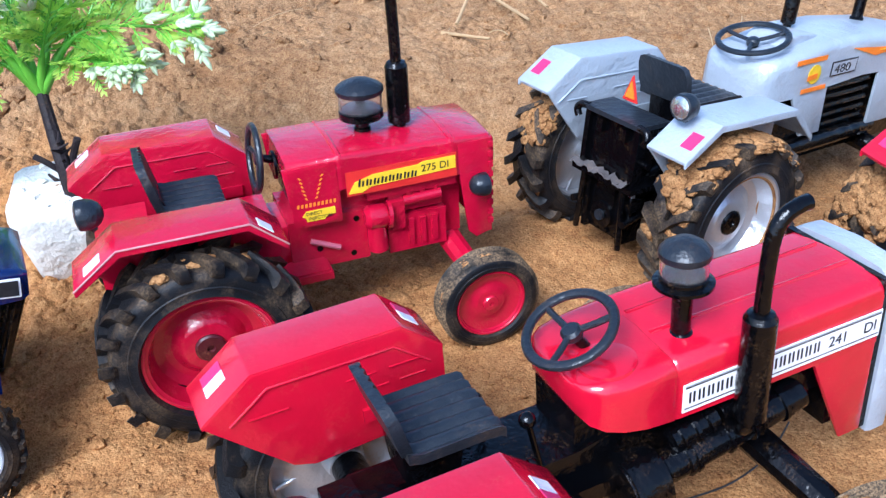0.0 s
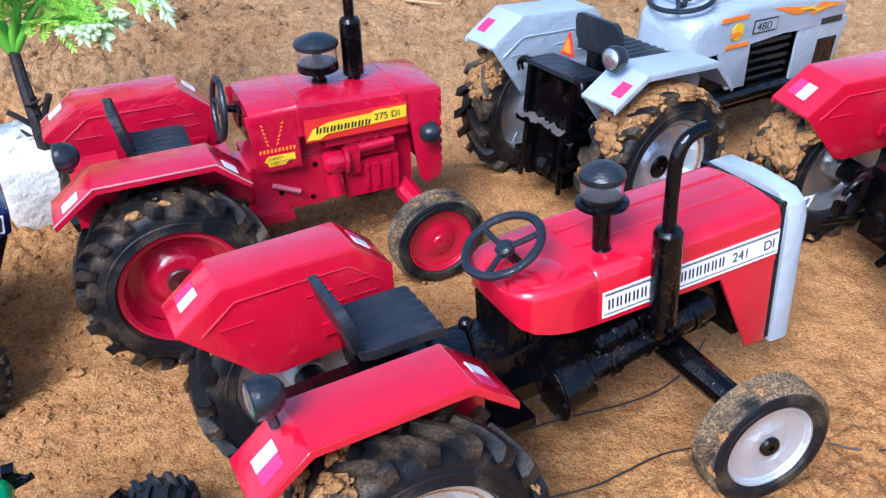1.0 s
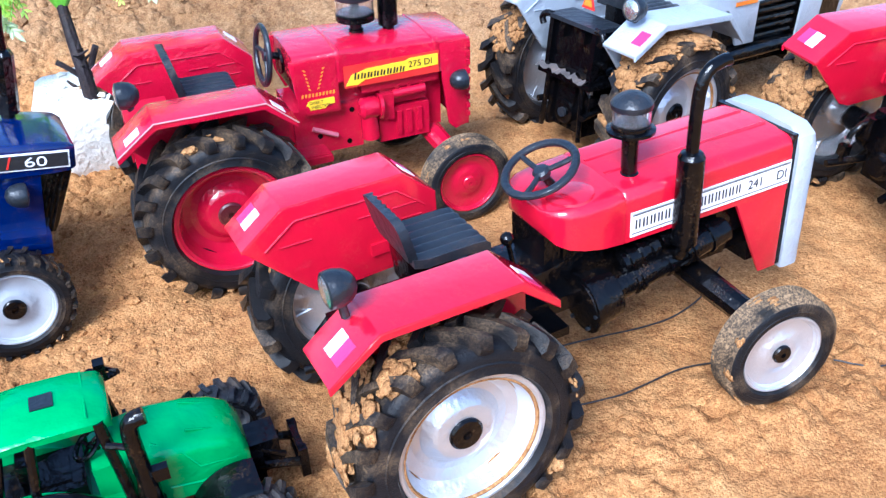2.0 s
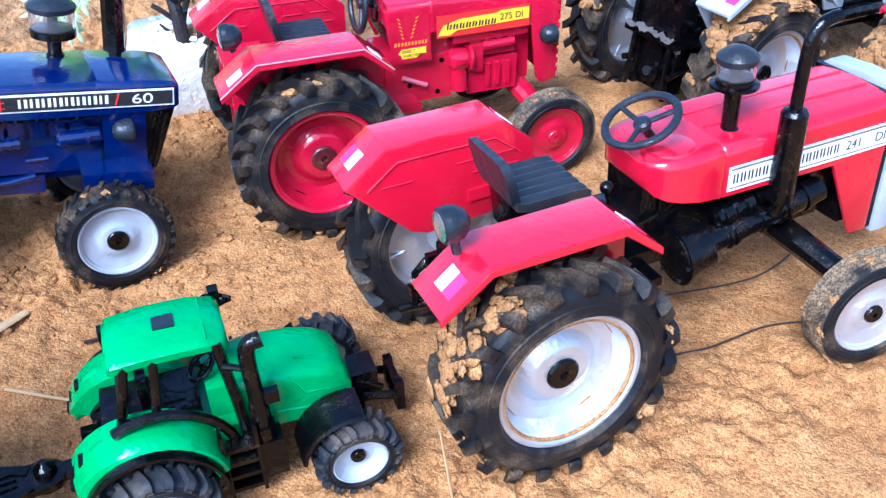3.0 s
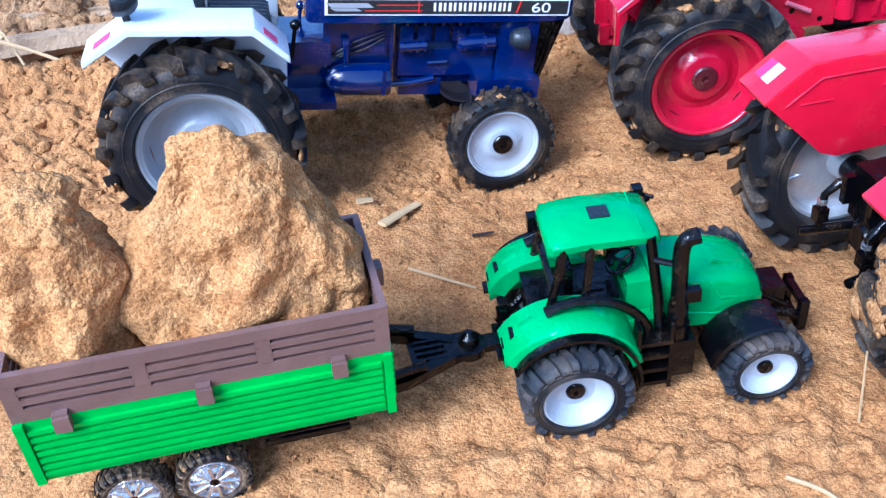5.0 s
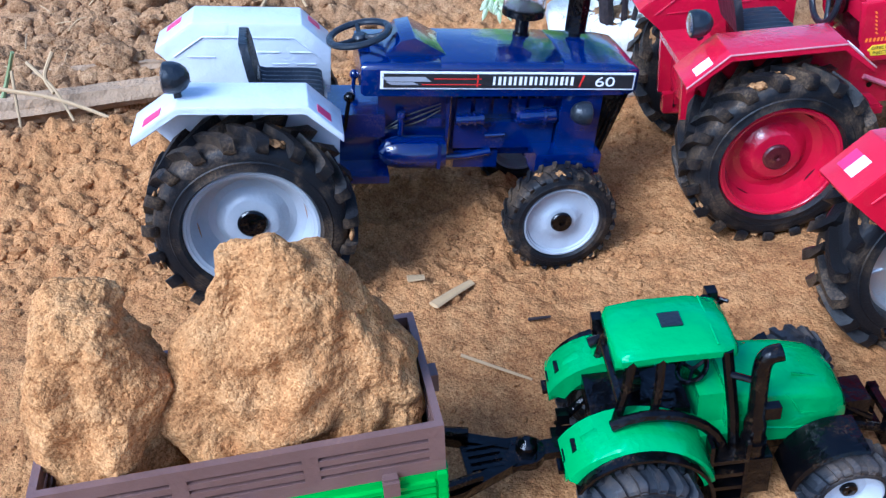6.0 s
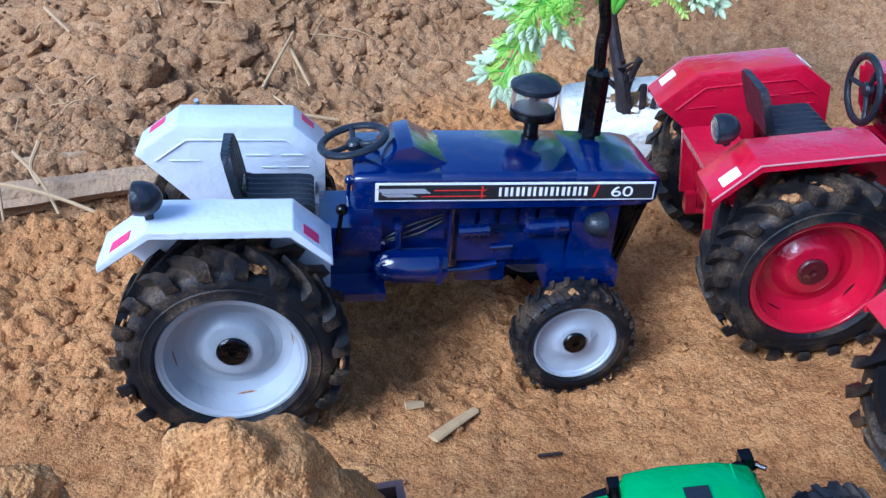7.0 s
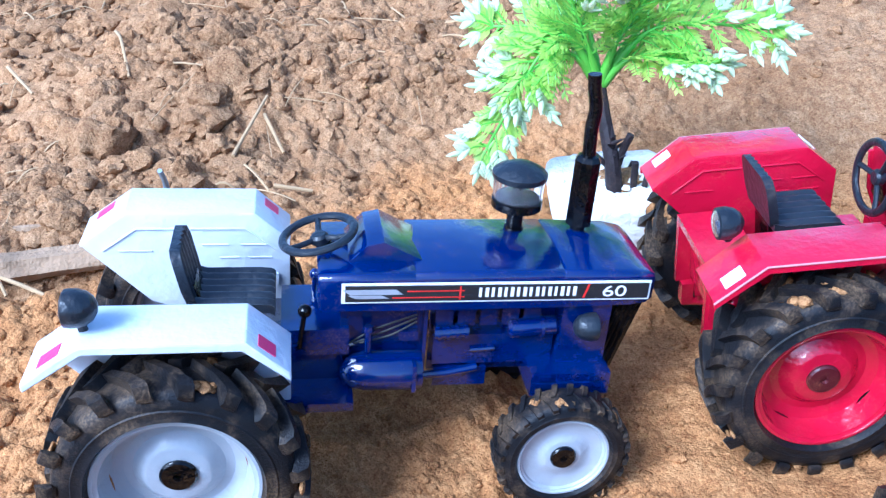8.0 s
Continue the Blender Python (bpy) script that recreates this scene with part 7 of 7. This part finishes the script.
def plant_pot(x, y, z, turn):
    bm = bm_new()
    rings = []
    for h, k in ((0, 0.76), (0.2, 0.80), (3.0, 1.0), (3.45, 0.98), (3.6, 0.9)):
        r = []
        for i in range(40):
            a = 2 * math.pi * i / 40
            c, s = math.cos(a), math.sin(a)
            m = (abs(c) ** 7 + abs(s) ** 7) ** (-1 / 7)
            w = 1 + 0.03 * noise.noise(Vector((c * 2, s * 2, h)))
            r.append((2.45 * k * m * c * w, 2.45 * k * m * s * w, h + (0.12 * noise.noise(Vector((c * 3, s * 3, 5))) if h > 3 else 0)))
        rings.append(r)
    loft(bm, rings, False)
    bm.faces.new([v for v in list(bm.verts)[:40]][::-1])
    top = list(bm.verts)[-40:]
    prev = top
    for k in (0.8, 0.55, 0.3, 0.12):
        cur = []
        for i, v in enumerate(top):
            px, py = v.co.x * k, v.co.y * k
            cur.append(bm.verts.new((px, py, 3.55 + 0.28 * noise.fractal(Vector((px, py, 2)), 0.8, 2.0, 3))))
        for i in range(40):
            bm.faces.new((prev[i], prev[(i + 1) % 40], cur[(i + 1) % 40], cur[i]))
        prev = cur
    bm.faces.new(prev)
    t = thing("plant_pot", "rounded white foam block pot with a broken top", "plant pot", place(x, y, z, 0, 0, turn))
    part("foam_block", bm, "plaster", t, "", None, 60)
    rnd = random.Random(5)
    bm = bm_new()
    lump(bm, (0.35, -0.35, 3.42), 0.95, 4, 0.35, 4.4, 0.38)
    part("soil_plug", bm, "clod", t, "dry soil round the trunk")
    for k in range(26):
        a, r = rnd.uniform(0, 6.28), rnd.uniform(0.8, 2.15)
        bm = bm_new()
        lump(bm, (r * math.cos(a), r * math.sin(a), 3.62), rnd.uniform(0.10, 0.34), 2, 0.7, rnd.uniform(0, 50), 0.55)
        part("foam_crumb", bm, "plaster", t)
    for k in range(5):
        a = rnd.uniform(0, 6.28)
        px, py = 0.35 + 0.8 * math.cos(a), -0.35 + 0.8 * math.sin(a)
        rod(t, "root_splinter", "bark", [(px, py, 3.45), (px + rnd.uniform(-0.5, 0.5), py + rnd.uniform(-0.4, 0.4), 3.85)], [0.13, 0.05], 6)
    return t


plant_pot(*POT, 18)


def artificial_plant(x, y, z):
    """Dark forked trunk with feathery green sprays whose tips are white."""
    t = thing("artificial_plant", "artificial plant with feathery green leaves and white tips", "plant", place(x, y, z))
    rnd = random.Random(17)
    bm = bm_new()
    tube(bm, curve([(0.2, -0.4, -0.8), (0.1, -0.3, 0.8), (-0.25, 0.3, 2.0), (-0.7, 1.2, 3.6)], 5), [0.36 - 0.008 * k for k in range(16)], 10)
    tube(bm, curve([(0.15, -0.3, 0.2), (0.4, 0.0, 1.2), (0.75, 0.1, 2.0)], 4), 0.15, 8)
    tube(bm, curve([(0.1, -0.3, 0.6), (-0.5, -0.4, 1.2), (-0.95, -0.4, 1.5)], 4), 0.12, 8)
    tube(bm, [(0.9, -0.2, -0.3), (1.0, -0.3, 1.0)], 0.14, 8)
    tube(bm, [(1.3, -0.1, -0.3), (1.5, -0.2, 0.6)], 0.12, 8)
    for k in range(10):
        h = rnd.uniform(0.2, 2.0)
        a = rnd.uniform(0, 6.28)
        tube(bm, [(0.1, -0.2, h), (0.1 + 0.5 * math.cos(a), -0.2 + 0.5 * math.sin(a), h + 0.3)], [0.1, 0.03], 6)
    part("trunk", bm, "bark", t, "dark thorny trunk")
    head = Vector((-0.7, 1.2, 3.5))

    def blade(bm, p, d, side, length, width, mi):
        """A small folded leaf from p along d."""
        n = d.cross(side).normalized()
        m = p + d * length * 0.5
        q = [p, m + side * width + n * width * 0.35, p + d * length, m - side * width + n * width * 0.35, m - n * width * 0.15]
        v = [bm.verts.new(c) for c in q]
        for i in ((0, 1, 4), (1, 2, 4), (2, 3, 4), (3, 0, 4)):
            bm.faces.new([v[k] for k in i]).material_index = mi

    def bud(bm, p, d, length, width, mi):
        s = d.orthogonal().normalized()
        tube(bm, [p, p + d * length * 0.3, p + d * length * 0.7, p + d * length], [width * 0.3, width, width * 0.8, width * 0.08], 6, mi)

    for tip, lift in SPRAYS:
        tip = Vector(tip) - Vector((x, y, z))
        mid = head.lerp(tip, 0.5) + Vector((0, 0, lift))
        line = curve([head, head.lerp(mid, 0.5) + Vector((0, 0, lift * 0.5)), mid, tip], 8)
        bm = bm_new()
        last = len(line) - 1
        tube(bm, line, [0.27 - 0.21 * min(1, k / 11) for k in range(len(line))], 7, 3)
        plane = Vector((rnd.uniform(-1.1, 1.1), rnd.uniform(-1.1, 1.1), 1)).normalized()
        for k in range(8, len(line)):
            f = k / last
            d = (line[min(k + 1, last)] - line[k - 1]).normalized()
            across = d.cross(plane).normalized()
            for s in ((-1, 1, 0.4) if k % 3 == 0 else (-1, 1)) if f < 0.97 else (-1, -0.5, 0, 0.5, 1):
                if f < 0.9 and rnd.random() < 0.30:
                    continue
                lean = Vector((rnd.uniform(-0.3, 0.3), rnd.uniform(-0.3, 0.3), rnd.uniform(-0.45, 0.45)))
                way_ = (d * rnd.uniform(0.55, 0.9) + across * s + lean).normalized()
                length = rnd.uniform(1.2, 2.0) * (1.08 - 0.5 * abs(2 * f - 1.1))
                p0 = line[k] + across * s * 0.05
                pts = [p0, p0 + way_ * length * 0.5 + Vector((0, 0, 0.10)), p0 + way_ * length]
                tube(bm, pts, [0.05, 0.035, 0.018], 4, 3, False)
                side = (way_.cross(plane) + lean).normalized()
                pale = f > 0.68 and rnd.random() < (f - 0.55) * 2.2
                for j in range(7):
                    g = (j + 1.2) / 7.8
                    p = p0 + way_ * length * g + Vector((0, 0, 0.10 * (1 - abs(2 * g - 1))))
                    size = 0.58 * (1.15 - 0.6 * g) * rnd.uniform(0.8, 1.15)
                    for e in (-1, 1):
                        dd = (way_ * 0.95 + side * e * 0.85 + Vector((0, 0, rnd.uniform(-0.2, 0.2)))).normalized()
                        if pale and g > 0.66:
                            bud(bm, p, dd, size * 1.35, 0.10, 2)
                        else:
                            blade(bm, p, dd, dd.cross(plane).normalized(), size, 0.085, 0 if rnd.random() < 0.72 else 1)
                if pale:
                    bud(bm, p0 + way_ * length * 0.96, way_, 0.7, 0.13, 2)
                else:
                    blade(bm, p0 + way_ * length * 0.96, way_, side, 0.4, 0.06, 0)
        part("spray", bm, ["leaf", "leaf_dark", "leaf_white", "stem"], t, "feathery green spray with white tips", sharp=60)
    return t


artificial_plant(*TRUNK)


def stalk(name, label, pts, r, mat="straw", category="straw", flat=1.0, level=False):
    bm = bm_new()
    line = curve([(px, py, pz + (0 if level else height(px, py) + dips(px, py) + 0.10)) for px, py, pz in pts], 5)
    n = len(line)
    tube(bm, line, [r * (1 - 0.3 * k / n) for k in range(n)], 18 if r > 0.3 else 7)
    for v in bm.verts:
        c = min(line, key=lambda q: (q - v.co).length_squared)
        v.co.z = c.z + (v.co.z - c.z) * flat
        if r > 0.3:
            # split and weathered wood: the skin is torn along the grain
            away = v.co - c
            v.co = c + away * (1 + 0.6 * noise.noise(away * 3.0 / r + Vector((v.co.x * 0.12, 0, r * 9))) + 0.12 * noise.noise(v.co * 1.5))
    return tagged(part(name, bm, mat), label, category)


stalk("straw_piece", "short pale flat piece of straw lying on sand", [(-17.3, 16.6, 0.12), (-16.9, 17.5, 0.16), (-16.5, 18.3, 0.14)], 0.22, "straw", "straw", 0.3)
stalk("straw_piece", "tiny pale flake of straw on sand", [(-18.6, 17.6, 0.1), (-18.1, 17.9, 0.14)], 0.2, "straw", "straw", 0.3)
stalk("twig", "short dark twig on sand", [(-14.2, 17.2, 0.08), (-13.5, 17.5, 0.1)], 0.06, "bark", "twig")
stalk("straw_piece", "thin pale straw lying on sand", [(-15.8, 14.9, 0.06), (-13.4, 14.6, 0.06)], 0.06)
stalk("straw_piece", "bent pale straw on sand", [(-3.85, 9.0, 0.1), (-2.94, 8.79, 0.16), (-2.2, 8.2, 0.1)], 0.07)
stalk("straw_piece", "thin upright straw beside a tyre", [(-1.94, 11.5, 0.0), (-2.05, 11.5, 1.0), (-2.23, 11.5, 2.6)], 0.04)
stalk("log", "weathered split log lying in a hollow", [(-47, 23.4, 1.15), (-42, 25.2, 1.25), (-38, 26.9, 1.3), (-34.6, 28.4, 1.3)], 0.85, "wood", "log", 0.8, True)
stalk("log", "narrow weathered split log lying behind the other", [(-46, 26.2, 1.5), (-40.5, 28.4, 1.7), (-35.2, 30.2, 1.7)], 0.42, "wood", "log", 0.9, True)
stalk("dry_stem", "long thin pale dry stem leaning over soil", [(-40.6, 23.6, 3.2), (-37.6, 23.9, 2.7), (-34.4, 23.9, 1.7), (-32.6, 23.4, 1.0)], 0.10, "straw", "straw", 1.0, True)
stalk("dry_stem", "thin forked dry stem standing in soil", [(-40.9, 25.9, 3.4), (-38.9, 25.0, 2.6), (-37.4, 24.0, 1.6)], 0.09, "straw", "straw", 1.0, True)
stalk("dry_stem", "thin forked dry stem standing in soil", [(-39.4, 26.2, 3.9), (-39.6, 25.4, 3.0), (-38.8, 24.8, 2.5)], 0.11, "straw", "straw", 1.0, True)
stalk("dry_stem", "thin upright dry stem standing in soil", [(-40.6, 24.6, 3.6), (-40.0, 23.6, 2.4), (-39.4, 22.6, 1.0)], 0.08, "straw", "straw", 1.0, True)
stalk("dry_stem", "thin greenish reed standing in soil", [(-42.6, 24.9, 1.4), (-42.2, 25.6, 2.6), (-41.3, 25.7, 4.0)], 0.12, "reed", "reed", 1.0, True)
stalk("stick", "short grey-blue stick poking out of clods", [(-35.9, 33.1, 1.5), (-35.4, 32.6, 2.5), (-35.0, 32.0, 3.4)], 0.16, "wire", "stick", 1.0, True)
for a in ([(-34.7, 37.2, 0.6), (-34.9, 39.5, 0.9), (-35.2, 42.2, 0.6)], [(-34.9, 41.1, 0.7), (-32.9, 39.1, 0.6)], [(-31.3, 35.2, 0.5), (-29.6, 35.8, 0.5)], [(-48.0, 46.6, 0.6), (-45.5, 44.0, 0.9), (-43.6, 41.6, 0.6)],
          [(-48.0, 51.3, 0.6), (-46.1, 51.5, 0.6)], [(-51.3, 40.7, 0.7), (-48.1, 38.8, 0.7)]):
    stalk("straw_piece", "broken pale straw lying on clods", a, 0.11)
for a in ([(0.7, 55.0, 0.5), (1.6, 57.4, 1.4), (2.6, 59.0, 1.2), (4.2, 59.4, 1.3), (6.2, 56.4, 0.6)], [(2.6, 58.6, 0.9), (4.4, 60.8, 0.8)], [(-0.2, 54.4, 0.5), (2.6, 52.4, 0.5)], [(3.0, 58.0, 1.0), (5.0, 54.5, 0.5)], [(-8.8, 59.9, 0.5), (-7.2, 62.2, 0.5)]):
    stalk("straw_piece", "forked dry straw lying on soil", a, 0.11)


def threads():
    for pts in ([(3.6, 19.3, 0.05), (4.8, 19.8, 0.06), (6.1, 20.26, 0.06), (7.55, 20.75, 0.06), (8.85, 21.3, 0.08), (10.0, 22.0, 0.4), (10.6, 22.5, 1.2)],
                [(4.2, 16.8, 0.05), (5.0, 16.9, 0.05), (6.14, 17.26, 0.06), (7.12, 17.76, 0.06), (8.33, 18.38, 0.06), (9.8, 18.65, 0.06), (11.6, 18.8, 0.06), (13.4, 18.7, 0.06), (14.15, 18.45, 0.05), (15.2, 18.4, 0.05), (19, 19.5, 0.05)]):
        bm = bm_new()
        line = curve([(a, b, height(a, b) + dips(a, b) + c + 0.03) for a, b, c in pts], 8)
        tube(bm, line, 0.03, 6)
        tagged(part("thread", bm, "ink"), "thin black thread lying loose on sand", "thread")


threads()


def straw_litter():
    """Broken straw between the clods."""
    rnd = random.Random(44)
    bm = bm_new()
    for k in range(300):
        x, y = far_field(rnd)
        if x > -14 and rnd.random() < 0.7:
            continue
        a, n = rnd.uniform(0, 6.28), rnd.uniform(0.8, 4.0)
        pts = []
        for j in range(5):
            f = j / 4
            px, py = x + math.cos(a) * n * f, y + math.sin(a) * n * f
            pts.append((px, py, 0))
        z0, z1 = (height(*q[:2]) + rnd.uniform(0.35, 0.6) for q in (pts[0], pts[-1]))
        bow = rnd.uniform(0, 0.25)
        tube(bm, [(px, py, z0 + (z1 - z0) * j / 4 + bow * (1 - (j / 2 - 1) ** 2)) for j, (px, py, _) in enumerate(pts)], rnd.choice((0.025, 0.03, 0.04, 0.06)), 5)
    tagged(part("straw_litter", bm, "straw"), "scattered broken straw between the clods", "straw", "", "stuff")


straw_litter()
